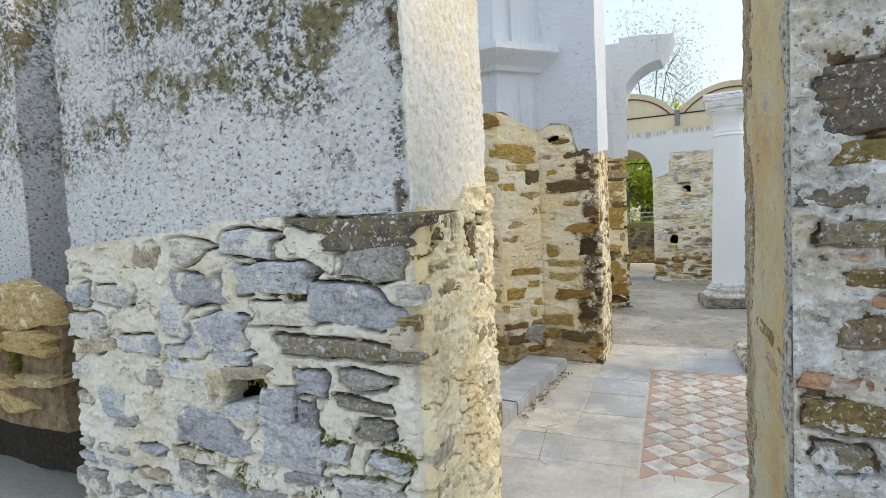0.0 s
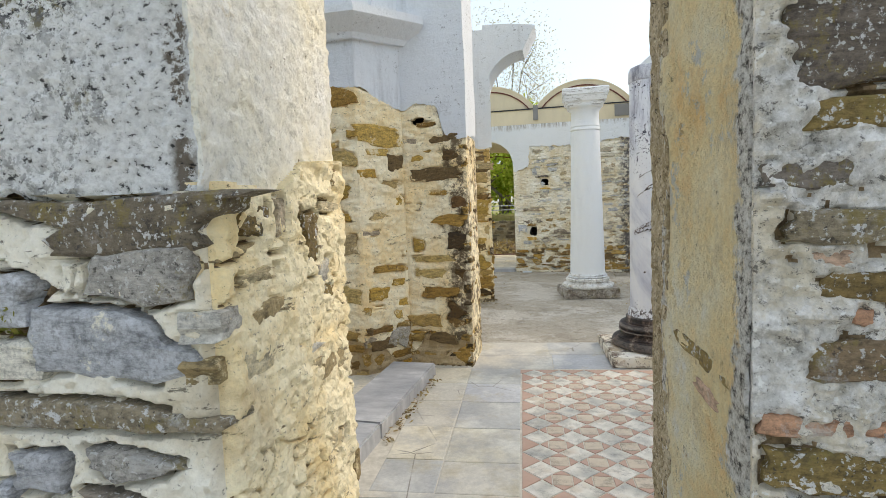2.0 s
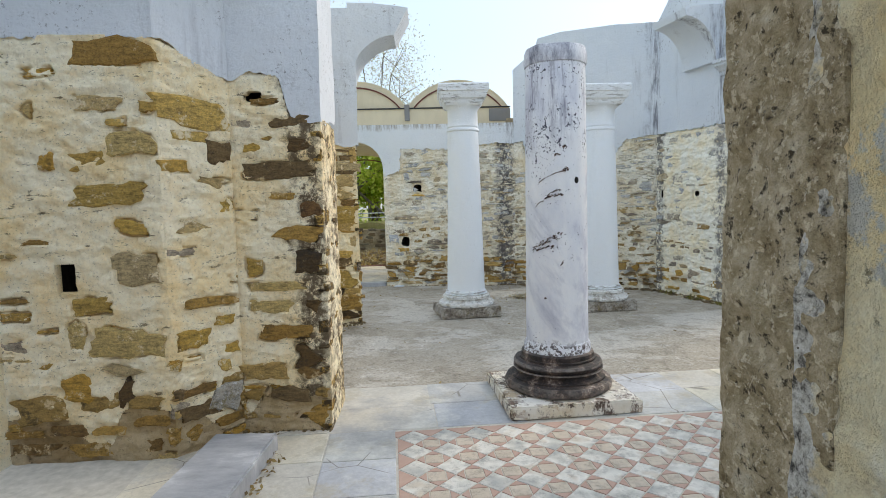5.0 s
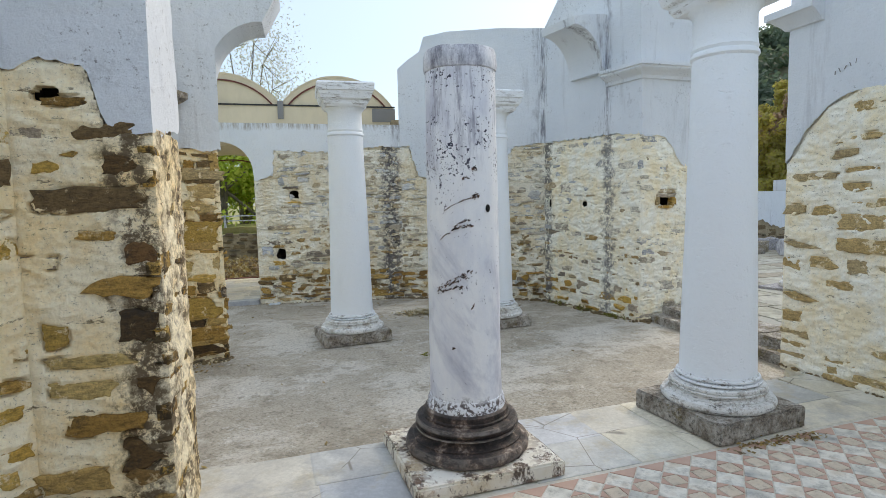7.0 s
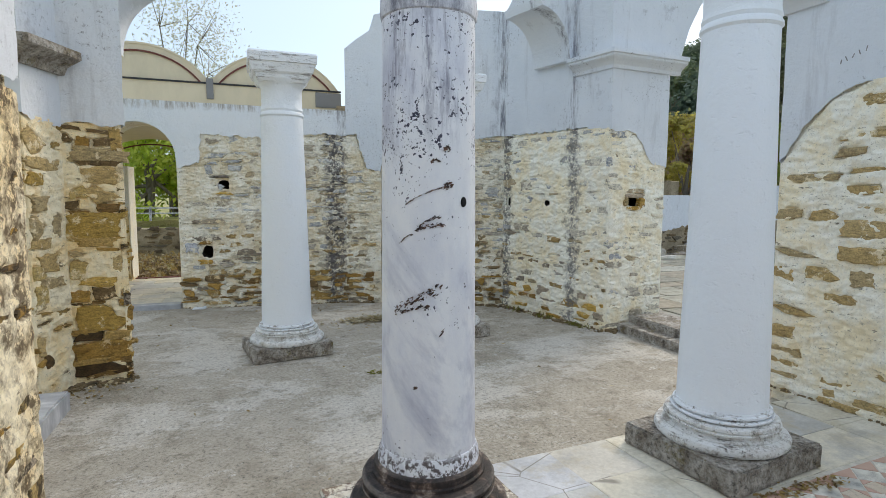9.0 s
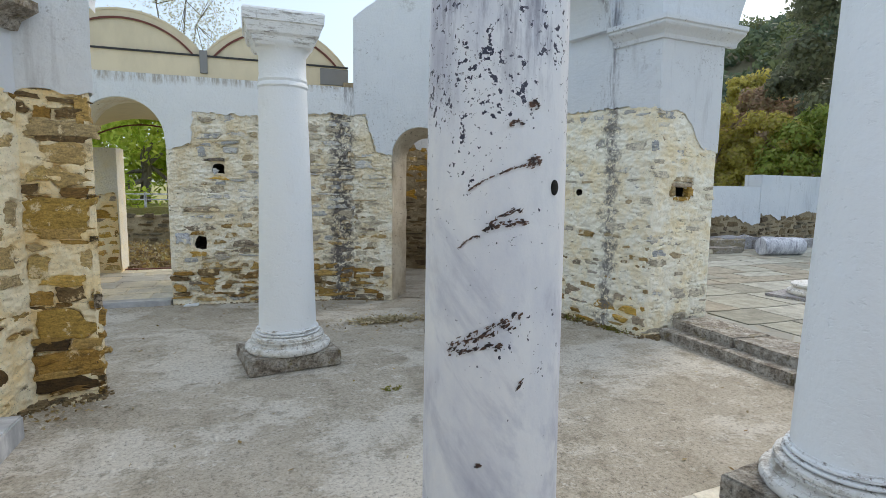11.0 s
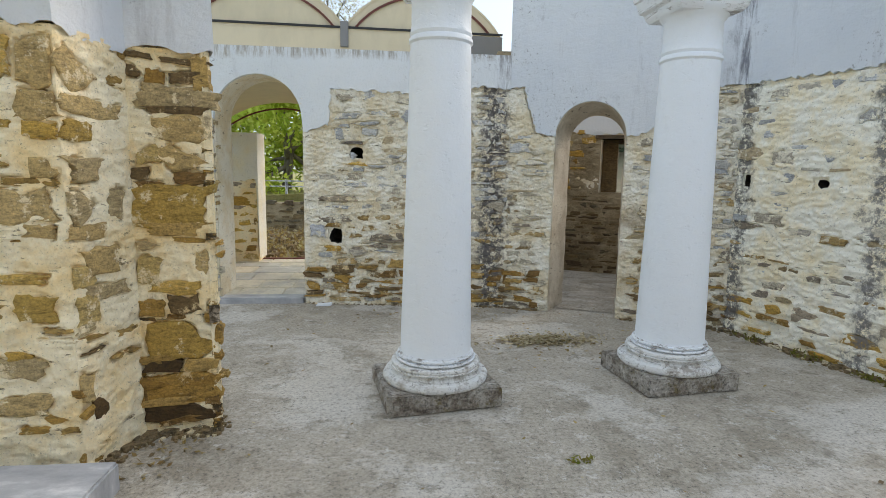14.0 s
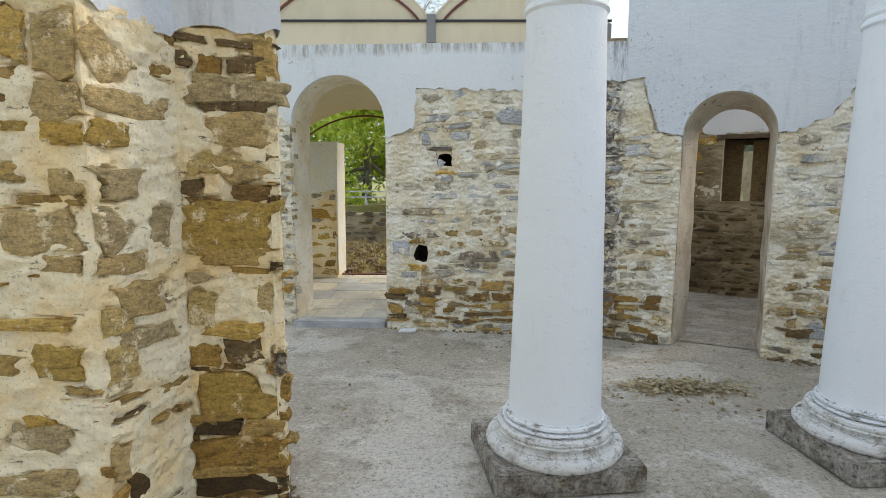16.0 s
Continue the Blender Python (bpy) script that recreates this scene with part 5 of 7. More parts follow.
lathe("shaft", [(0.235, 0.335), (0.231, 0.38), (0.220, 0.41)] + [(0.216 - 0.015 * f, 0.41 + 1.87 * f) for f in (0.0, 0.2, 0.4, 0.6, 0.8, 1.0)], M["marble_col"], mcol, "veined white marble with dark lichen specks", 64, 0.003)
lathe("collar", [(0.197, 2.275), (0.208, 2.283), (0.212, 2.31), (0.209, 2.372), (0.201, 2.392), (0.19, 2.396), (0.10, 2.398)], M["collar"], mcol, "grey weathered collar", 64, 0.006)


def on_shaft(a, z, r=0.213):
    return Vector((r * math.sin(a), -r * math.cos(a), z))


def scar(a0, z0, a1, z1, w, seed, name="scar"):
    """A ragged gouge on the shaft: a broken line of small chips and specks from one angle and height to another."""
    r = random.Random(seed)
    n = max(6, int(abs(a1 - a0) * 60 + w * 1300))
    slope = (z1 - z0) / max(0.05, abs(a1 - a0))
    vs, fs = [], []
    for i in range(n):
        f = r.random()
        z = z0 + (z1 - z0) * f + 0.010 * math.sin(math.pi * f) + r.gauss(0, w * 0.24)
        a = a0 + (a1 - a0) * f
        long = r.random() < 0.55
        sx = r.uniform(0.02, 0.06) if long else r.uniform(0.004, 0.014)
        sz = r.uniform(0.0012, 0.0040 + w * 0.06)
        m = 10
        base = len(vs)
        for q in range(m):
            g = math.tau * q / m
            k = r.uniform(0.45, 1.0)
            da = sx * math.cos(g) * k
            zz = z + sz * math.sin(g) * k + slope * da + r.uniform(-0.001, 0.001)
            vs.append(on_shaft(a + da, zz, 0.2202 - 0.015 * (zz - 0.41) / 1.87))
        fs.append(tuple(range(base, base + m)))
    mesh_ob(name, vs, fs, M["scar"], mcol, "dark rusty gouge")


# ---- east steps, terrace and what lies beyond ----
steps = tagged(new("entrance_steps"), "two worn marble steps up to the terrace", "steps")
for i, (x, z) in enumerate(((3.42, 0.10), (3.60, 0.19))):
    yy = [0.86, 1.55, 2.3, 3.12]
    for j in range(3):
        block("step", x, x + 0.5, yy[j] + 0.004, yy[j + 1] - 0.004, -0.03, z, M["plinth"], steps, "", 0.014, 0.012, 5)
n = 60
verts, faces = [], []
for j in range(n + 1):
    for i in range(n + 1):
        x, y = 4.0 + 16.0 * i / n, -9 + 24.0 * j / n
        verts.append(Vector((x, y, 0.17 + 0.012 * noise.noise(Vector((x, y, 0))))))
for j in range(n):
    for i in range(n):
        a = j * (n + 1) + i
        faces.append((a, a + 1, a + n + 2, a + n + 1))
tagged(mesh_ob("terrace", verts, faces, M["terrace"]), "pale flagstone terrace outside the church", "paving", "", "structure")

# ---- canopy roofs behind the back wall ----
canopy = tagged(new("canopy_roof"), "cream barrel-vaulted shelter roof with red-brown ribs", "roof")
way = (Vector(BW1) - Vector(BW0)).normalized()
CY = 7.0


def vault(x0, x1, zs, rise, y0, y1):
    n = 24
    half, mid = (x1 - x0) / 2, (x0 + x1) / 2
    R = (half * half + rise * rise) / (2 * rise)
    a = math.asin(half / R)
    pts = [(mid + R * math.sin(-a + 2 * a * i / n), zs + rise - R + R * math.cos(-a + 2 * a * i / n)) for i in range(n + 1)]
    vs = [(x, y, z + dz) for y in (y0, y1) for dz in (0.0, 0.03) for x, z in pts]
    m = n + 1
    fs = []
    for i in range(n):
        fs += [(i, i + 1, 2 * m + i + 1, 2 * m + i), (m + i + 1, m + i, 3 * m + i, 3 * m + i + 1), (i + 1, i, m + i, m + i + 1), (2 * m + i, 2 * m + i + 1, 3 * m + i + 1, 3 * m + i)]
    mesh_ob("membrane", vs, fs, M["canopy"], canopy, "", True)
    # closed front gable
    vs = [(x, y0 + 0.01, z) for x, z in pts] + [(x, y0 + 0.03, z) for x, z in pts]
    fs = [tuple(range(m)), tuple(reversed(range(m, 2 * m)))]
    mesh_ob("gable", vs, fs, M["canopy"], canopy)
    for yy, key in ((y0 - 0.015, "rib"), (y1 + 0.02, "rib")):
        vs, fs = [], []
        for i in range(m):
            u = -a * 0.93 + 2 * a * 0.93 * i / n
            for rr, dy in ((R - 0.11, 0), (R - 0.085, 0), (R - 0.085, 0.02), (R - 0.11, 0.02)):
                vs.append((mid + rr * math.sin(u), yy + dy, zs + rise - R + rr * math.cos(u)))
        for i in range(n):
            for q in range(4):
                fs.append((4 * i + q, 4 * i + (q + 1) % 4, 4 * i + 4 + (q + 1) % 4, 4 * i + 4 + q))
        mesh_ob("rib", vs, fs, M[key], canopy, "red-brown curved rib")


for x0, x1 in ((-5.24, -3.27), (-3.27, -1.30), (-1.30, 0.68)):
    vault(x0, x1, 3.38, 0.52, CY, CY + 3.2)
block("fascia", -5.3, 0.70, CY - 0.03, CY + 0.02, 3.02, 3.385, M["canopy"], canopy, "cream fascia board", 0.004)
block("rod", -5.3, 0.72, CY - 0.05, CY - 0.032, 3.375, 3.40, M["steel"], canopy, "black steel rod", 0)
for x in (-3.27, -1.30):
    block("valley_bracket", x - 0.05, x + 0.05, CY - 0.06, CY, 3.15, 3.46, M["flash"], canopy, "grey valley bracket", 0.005)
block("flashing", 0.30, 0.72, CY - 0.045, CY - 0.03, 3.12, 3.36, M["flash"], canopy, "grey end flashing", 0.003)

scar(-1.05, 1.045, -0.05, 1.155, 0.045, 1)
scar(-0.93, 1.035, -0.33, 1.075, 0.018, 2)
scar(-0.58, 1.395, 0.03, 1.408, 0.022, 3)
scar(-0.53, 1.405, -0.08, 1.45, 0.012, 13)
scar(-0.93, 1.335, -0.63, 1.375, 0.006, 4)
scar(-0.78, 1.50, 0.02, 1.57, 0.007, 5)
scar(-0.03, 1.565, 0.15, 1.578, 0.026, 6)
scar(-0.28, 1.67, -0.11, 1.672, 0.014, 7)
scar(-0.01, 1.72, 0.11, 1.725, 0.022, 8)
scar(-0.08, 0.955, -0.03, 0.965, 0.016, 9)
scar(-0.61, 0.72, -0.56, 0.722, 0.010, 10)
bm = bmesh.new()
bmesh.ops.create_uvsphere(bm, u_segments=12, v_segments=8, radius=1)
bm.transform(Matrix.Translation(on_shaft(0.46, 1.508, 0.2078)) @ Matrix.Rotation(0.46, 4, "Z") @ Matrix.Diagonal((0.017, 0.006, 0.022, 1)))
part("peg_hole", bm, M["black"], mcol, "dark drilled peg hole")


# ---- leaves, trees ----
def leaf_cloud(name, centres, per, spread, size, mat, parent=None, seed=1, flat=0.0):
    r = np.random.default_rng(seed)
    c = np.repeat(np.array(centres, float), per, axis=0)
    n = len(c)
    p = c + r.normal(0, 1, (n, 3)) * np.array(spread) * 0.5
    u = r.normal(0, 1, (n, 3))
    u[:, 2] *= 1 - flat
    u /= np.linalg.norm(u, axis=1)[:, None]
    w = np.cross(u, r.normal(0, 1, (n, 3)) * np.array((1 - flat, 1 - flat, 1)) + np.array((0, 0, 1e-3)))
    w /= np.linalg.norm(w, axis=1)[:, None]
    sz = size * r.uniform(0.6, 1.3, (n, 1))
    v = np.stack([p - u * sz, p + w * sz * 0.45, p + u * sz, p - w * sz * 0.45], 1).reshape(-1, 3)
    me = bpy.data.meshes.new(name)
    me.from_pydata(v.tolist(), [], np.arange(4 * n).reshape(-1, 4).tolist())
    me.materials.append(mat)
    ob = new(name, me)
    ob.parent = parent
    return ob


def limb(bm, a, b, ra, rb, n=7):
    a, b = Vector(a), Vector(b)
    q = (b - a).to_track_quat("Z", "Y")
    rings = []
    for f in (0, 0.5, 1):
        c = a.lerp(b, f) + noise.noise_vector(a.lerp(b, f) * 0.9) * (0.12 * (b - a).length * (f * (1 - f) * 2))
        rr = ra + (rb - ra) * f
        rings.append([bm.verts.new(c + q @ Vector((rr * math.cos(math.tau * i / n), rr * math.sin(math.tau * i / n), 0))) for i in range(n)])
    for p, s in zip(rings, rings[1:]):
        for i in range(n):
            bm.faces.new((p[i], p[(i + 1) % n], s[(i + 1) % n], s[i]))
    bm.faces.new(rings[-1])


def tree(x, y, h, spread, mat, per, leaf, label, seed, low=0.35, tips=46, thin=1.0):
    r = random.Random(seed)
    t = tagged(new("tree"), label, "tree")
    bm = bmesh.new()
    limb(bm, (x, y, -0.1), (x + 0.2, y, h * 0.42), 0.035 * h, 0.022 * h, 9)
    ends = []
    for i in range(10):
        a = math.tau * i / 10 + r.uniform(-0.3, 0.3)
        z0 = h * r.uniform(0.26, 0.42)
        e = (x + math.cos(a) * spread * r.uniform(0.4, 0.75), y + math.sin(a) * spread * r.uniform(0.4, 0.75), h * r.uniform(low + 0.05, 0.86))
        limb(bm, (x + 0.1, y, z0), e, 0.012 * h * thin, 0.005 * h * thin)
        for j in range(tips // 10):
            a2 = a + r.uniform(-1.1, 1.1)
            e2 = (e[0] + math.cos(a2) * spread * r.uniform(0.1, 0.4), e[1] + math.sin(a2) * spread * r.uniform(0.1, 0.4), e[2] + h * r.uniform(-0.20, 0.16))
            limb(bm, e, e2, 0.0045 * h * thin, 0.0015 * h * thin, 5)
            ends.append(e2)
            ends.append(tuple((p + q) / 2 for p, q in zip(e, e2)))
    part("trunk", bm, M["bark"], t, "grey-brown trunk and limbs", True)
    leaf_cloud("crown", ends, per, (spread * 0.34, spread * 0.34, h * 0.12), leaf, mat, t, seed)
    return t


tree(-4.2, 20.0, 6.2, 3.4, M["leaf_green"], 380, 0.12, "leafy green tree behind the church", 3, 0.02)
tree(-7.5, 21.0, 5.6, 3.0, M["leaf_green"], 120, 0.13, "leafy green tree behind the church", 5, 0.05)
tree(-3.6, 24.0, 10.6, 3.0, M["leaf_pale"], 75, 0.06, "tall thin-leaved tree behind the shelter roof", 8, 0.4, 60, 0.4)
tree(-0.5, 23.0, 6.0, 2.6, M["leaf_green"], 80, 0.13, "leafy green tree behind the church", 9, 0.2)

# ---- wooded hillside to the east ----
verts, faces = [], []
NA, ND = 70, 26


def hill_z(az, d):
    f = min(1.0, max(0.0, (d - 34) / 62.0))
    crest = 17.0 + 7 * math.sin((az - 20) / 26.0) + 3.0 * noise.noise(Vector((az / 9.0, 0, 0)))
    return -0.3 + crest * f * f * (3 - 2 * f)


for j in range(ND + 1):
    for i in range(NA + 1):
        az, d = 5 + 120.0 * i / NA, 30 + 90.0 * j / ND
        verts.append((d * math.sin(radians(az)), d * math.cos(radians(az)), hill_z(az, d)))
for j in range(ND):
    for i in range(NA):
        a = j * (NA + 1) + i
        faces.append((a, a + 1, a + NA + 2, a + NA + 1))
tagged(mesh_ob("hill", verts, faces, M["hill"], None, "", True), "wooded hillside rising to the east", "hill", "", "structure")


def clump_cloud(name, clumps, per, size, mat, parent=None, seed=1):
    """Leaves on the shells of many small clumps (x, y, z, radius), turned outward as a crown's leaves are."""
    r = np.random.default_rng(seed)
    c = np.repeat(np.array(clumps, float), per, axis=0)
    n = len(c)
    d = r.normal(0, 1, (n, 3))
    d /= np.linalg.norm(d, axis=1)[:, None]
    p = c[:, :3] + d * np.array((1, 1, 0.8)) * c[:, 3:] * r.uniform(0.45, 1.08, (n, 1))
    up = d + r.normal(0, 0.45, (n, 3)) + np.array((0, 0, 0.25))
    u = np.cross(up, r.normal(0, 1, (n, 3)))
    u /= np.linalg.norm(u, axis=1)[:, None]
    w = np.cross(up, u)
    w /= np.linalg.norm(w, axis=1)[:, None]
    sz = size * r.uniform(0.6, 1.4, (n, 1))
    v = np.stack([p - u * sz, p + w * sz * 0.6, p + u * sz, p - w * sz * 0.6], 1).reshape(-1, 3)
    me = bpy.data.meshes.new(name)
    me.from_pydata(v.tolist(), [], np.arange(4 * n).reshape(-1, 4).tolist())
    me.materials.append(mat)
    ob = new(name, me)
    ob.parent = parent
    return ob


def polar(az, d, z=0.0):
    return Vector((d * math.sin(radians(az)), d * math.cos(radians(az)), z))


def shrub(name, az, d, wide, h, mat, label, category, seed, per=150, leaf=0.10, clumps=70, stem=0.0):
    """A tree or bush: bent stems from the ground into a lumpy crown of leaf clumps with gaps between."""
    r = random.Random(seed)
    t = tagged(new(name), label, category)
    base = polar(az, d, max(0.0, hill_z(az, d)) - 0.1)
    bm = bmesh.new()
    made = []
    for i in range(clumps):
        a, f = r.uniform(0, math.tau), r.random()
        z = stem + (h - stem) * (0.08 + 0.88 * f)
        bulge = math.sin(math.pi * (0.12 + 0.80 * f)) ** 0.7
        q = wide * bulge * math.sqrt(r.uniform(0.15, 1.0))
        made.append((base.x + q * math.cos(a), base.y + q * math.sin(a), base.z + z, wide * r.uniform(0.13, 0.30)))
    limb(bm, base, base + Vector((0.2, 0.1, h * 0.6)), 0.030 * h, 0.012 * h, 8)
    for i in range(12):
        x, y, z, q = made[i * len(made) // 12]
        limb(bm, base + Vector((0.05, 0, h * r.uniform(0.1, 0.4))), (x, y, z), 0.010 * h, 0.003 * h, 5)
    part("trunk", bm, M["bark"], t, "grey-brown trunk and limbs", True)
    clump_cloud("crown", made, per, leaf, mat, t, seed)
    return t


r = random.Random(21)
far = []
for i in range(900):
    az, d = r.uniform(22, 88), r.uniform(52, 112)
    q = r.uniform(1.3, 2.6)
    far.append((*polar(az, d, hill_z(az, d) + q * 0.8), q))
tagged(clump_cloud("hill_wood", far, 110, 0.36, M["leaf_hill"], None, 31), "dense dark green wood on the hillside", "trees", "", "stuff")
low = []
for i in range(500):
    az, d = r.uniform(25, 86), r.uniform(24, 50)
    q = r.uniform(0.4, 1.0)
    low.append((*polar(az, d, max(0.0, hill_z(az, d)) + q * 0.5), q))
tagged(clump_cloud("autumn_scrub", low, 110, 0.10, M["leaf_autumn"], None, 32), "autumn-coloured scrub below the hill", "bushes", "", "stuff")
shrub("tree", 61.5, 27, 4.6, 13.5, M["leaf_dusk"], "tall dusky green tree behind the terrace", "tree", 41, 420, 0.11, 130, 1.5)
shrub("tree", 72, 30, 4.8, 13.0, M["leaf_dusk"], "tall dusky green tree behind the terrace", "tree", 42, 260, 0.13, 100, 1.5)
shrub("tree", 47, 34, 2.6, 6.6, M["leaf_rust"], "rusty autumn tree on the lower slope", "tree", 43, 260, 0.10, 80, 0.3)
shrub("tree", 51.5, 32, 2.2, 7.4, M["leaf_rust"], "rusty autumn tree on the lower slope", "tree", 44, 260, 0.10, 80, 0.3)
shrub("tree", 49.5, 40, 2.4, 9.0, M["leaf_gold"], "yellow-green tree on the lower slope", "tree", 45, 260, 0.11, 70, 1.0)
shrub("bush", 52.5, 23, 1.8, 4.6, M["leaf_gold"], "yellow-green bush behind the terrace wall", "bush", 46, 300, 0.08, 80)
shrub("bush", 46.6, 23, 1.9, 5.2, M["leaf_gold"], "yellow-green bush behind the terrace wall", "bush", 47, 260, 0.08, 60)
shrub("bush", 57.0, 23, 2.2, 4.7, M["leaf_lime"], "bright green bush behind the terrace wall", "bush", 48, 320, 0.08, 90)
shrub("bush", 64.0, 24, 2.4, 4.4, M["leaf_lime"], "bright green bush behind the terrace wall", "bush", 49, 260, 0.08, 80)
shrub("bush", 41.0, 26, 2.4, 4.2, M["leaf_rust"], "rusty autumn bush behind the terrace wall", "bush", 50, 240, 0.09, 70)

# ---- ruins on the terrace ----
ruin = tagged(wall_body("wall_terrace", [(7.2, 8.55), (12.45, 9.517), (12.45, 9.95), (7.2, 9.0)], 0.1, 1.70, 0.12, 0.03, M["mortar_niche"]), "low ruined wall, white plaster over dark stone", "wall")
plaster("plaster", [(7.2, 8.55), (12.45, 9.517), (12.45, 9.95)], [(0, 0.95), (1.4, 0.85), (2.4, 0.80), (3.6, 0.98), (4.2, 0.94), (4.6, 0.78), (5.0, 0.70), (5.3, 0.72), (6, 0.9)], 1.72, 0.03, 0.06, 0.01, M["plaster"], ruin, "white plaster", 0.06)
ruin2 = tagged(wall_body("wall_terrace_far", [(12.42, 9.50), (18.0, 10.53), (18.0, 11.0), (12.42, 10.0)], 0.1, 2.02, 0.14, 0.03, M["mortar_niche"]), "low ruined wall, white plaster over dark stone", "wall")
plaster("plaster", [(12.42, 10.0), (12.42, 9.50), (18.0, 10.53)], [(0, 0.95), (0.6, 1.0), (1.2, 0.94), (1.5, 0.82), (2.0, 0.86), (3.0, 1.02), (4, 0.95), (8, 0.9)], 2.04, 0.03, 0.06, 0.01, M["plaster"], ruin2, "white plaster", 0.06)
tagged(wall_body("wall_behind_terrace", [(5.0, 11.6), (14.0, 13.3), (14.0, 13.8), (5.0, 12.1)], 0.0, 2.25, 0.16, 0.05, M["mortar_niche"]), "dark rubble wall behind the terrace", "wall")

log = tagged(new("fallen_column"), "fallen grey marble column drum lying on the terrace", "column")
lathe("shaft", [(0.004, 0.0), (0.185, 0.0), (0.20, 0.02), (0.20, 0.5), (0.192, 1.00), (0.175, 1.03)], M["collar"], log, "", 32, 0.008)
log.matrix_basis = pose(9.95, 7.33, 0.378, 90, 0, 80)
old_base = tagged(new("column_base"), "round moulded marble column base on a thin plate on the terrace", "column base")
old_base.matrix_basis = pose(6.42, 3.50, 0.18, 0, 0, 15)
block("plate", -0.46, 0.46, -0.46, 0.46, 0.0, 0.045, M["stone_dark"], old_base, "thin dark stone plate", 0.008, 0.008, 6)
lathe("moulding", [(0.32, 0.044), (0.345, 0.05), (0.36, 0.075), (0.355, 0.105), (0.33, 0.122), (0.30, 0.126), (0.285, 0.14), (0.30, 0.156), (0.318, 0.17), (0.315, 0.19), (0.29, 0.204), (0.15, 0.206), (0.02, 0.206)], M["base"], old_base, "worn pale marble moulding", 48, 0.004)
for i, (x, y, sx, sy, sz) in enumerate(((8.9, 8.0, 0.55, 0.18, 0.10), (9.5, 8.0, 0.42, 0.25, 0.14), (9.9, 8.35, 0.5, 0.25, 0.28), (10.6, 8.6, 0.6, 0.25, 0.30), (8.3, 8.3, 0.4, 0.25, 0.25), (11.6, 8.6, 0.7, 0.3, 0.25), (12.4, 8.5, 0.5, 0.3, 0.22))):
    key = "slab" if i == 0 else "stone_dark"
    tagged(block("stone_block", x - sx, x + sx, y - sy, y + sy, 0.15, 0.17 + sz, M[key], None, "", 0.02, 0.05, 3), "weathered stone fragment lying on the terrace" if i else "pale marble fragment lying on the terrace", "stone", "loose stones on the terrace")

# ---- through the back door ----
tagged(block("porch_floor", -5.2, 1.0, 6.60, 9.4, -0.04, 0.05, M["grout"], None, "", 0), "bed under the flagstones behind the back door", "floor", "", "structure")
porch = bpy.data.objects["porch_floor"]
r = random.Random(4)
y = 6.59
while y < 9.35:
    h = r.uniform(0.35, 0.6)
    x = -3.9 + r.uniform(-0.2, 0.1)
    while x < -0.9:
        w = r.uniform(0.4, 0.8)
        block("flagstone", x + 0.006, x + w - 0.006, y + 0.006, min(9.4, y + h) - 0.006, 0.0, 0.062, M["slab"], porch, "", 0.008)
        x += w
    y += h
tagged(block("door_threshold", -2.76, -1.77, 6.36, 6.58, -0.02, 0.07, M["bench"], None, "", 0.012, 0.004, 4), "bluish marble threshold of the back door", "threshold")
tagged(block("porch_kerb", -3.6, -0.8, 9.4, 9.52, -0.04, 0.075, M["rib"], None, "", 0.01), "red-brown kerb at the porch edge", "kerb")
inner = tagged(wall_body("wall_porch_pier", [(-4.0, 9.12), (-2.88, 9.14), (-2.86, 9.6), (-4.0, 9.6)], 0.0, 2.18, 0.05, 0.012, M["mortar_in"]), "low stone wall end with white plaster above", "wall")
# plaster drops down the return face to paint its sunlit edge
plaster("plaster", [(-4.0, 9.12), (-2.88, 9.14), (-2.86, 9.6)], [(0, 1.45), (0.6, 1.30), (0.75, 1.42), (1.1, 1.46), (1.125, 1.40), (1.15, 0.12), (1.6, 0.12)], 2.2, 0.03, 0.03, 0.006, M["plaster_jamb"], inner, "cream white plaster above, with a pale strip painting the sunlit edge")
tagged(block("stone_block", -3.66, -3.30, 8.1, 8.9, 0.05, 0.42, M["slab"], None, "", 0.02, 0.02, 3), "cut stone block on the porch floor", "stone")
low_vault = tagged(new("shelter_vault"), "low cream barrel shelter over the porch with a red-brown rib", "roof")
canopy = low_vault
vault(-3.72, -1.20, 2.14, 0.60, 6.95, 9.5)
front_rib = min((o for o in low_vault.children if o.name.startswith("rib")), key=lambda o: o.data.vertices[0].co.y)
for ob in [front_rib] + [o for o in low_vault.children if o.name.startswith("gable")]:
    bpy.data.objects.remove(ob)
tagged(wall_body("wall_garden", [(-9, 14.6), (4, 15.4), (4, 15.9), (-9, 15.1)], -0.1, 0.72, 0.10, 0.04, M["mortar_niche"]), "low dark dry-stone garden wall", "wall")
tagged(block("bank", -14, 8, 15.6, 19, -0.1, 0.85, M["grass"], None, "", 0.2, 0.2, 5), "grassy bank behind the garden wall", "ground", "", "structure")
rail = tagged(new("rail_fence"), "thin grey rail fence on the bank", "fence")
for zz in (1.12, 1.28):
    block("rail", -8, 3, 16.4, 16.44, zz, zz + 0.035, M["collar"], rail, "", 0)
for i in range(6):
    block("post", -7.6 + 2 * i, -7.54 + 2 * i, 16.38, 16.44, 0.5, 1.34, M["collar"], rail, "", 0)
r = random.Random(12)
tagged(leaf_cloud("rubble_weeds", [(r.uniform(-5, 0), r.uniform(9.8, 14.4), 0.02) for i in range(500)], 12, (0.5, 0.5, 0.10), 0.05, M["leaf_dry"], None, 40), "dry weeds among rubble", "weeds", "", "stuff")
vs, fs = [], []
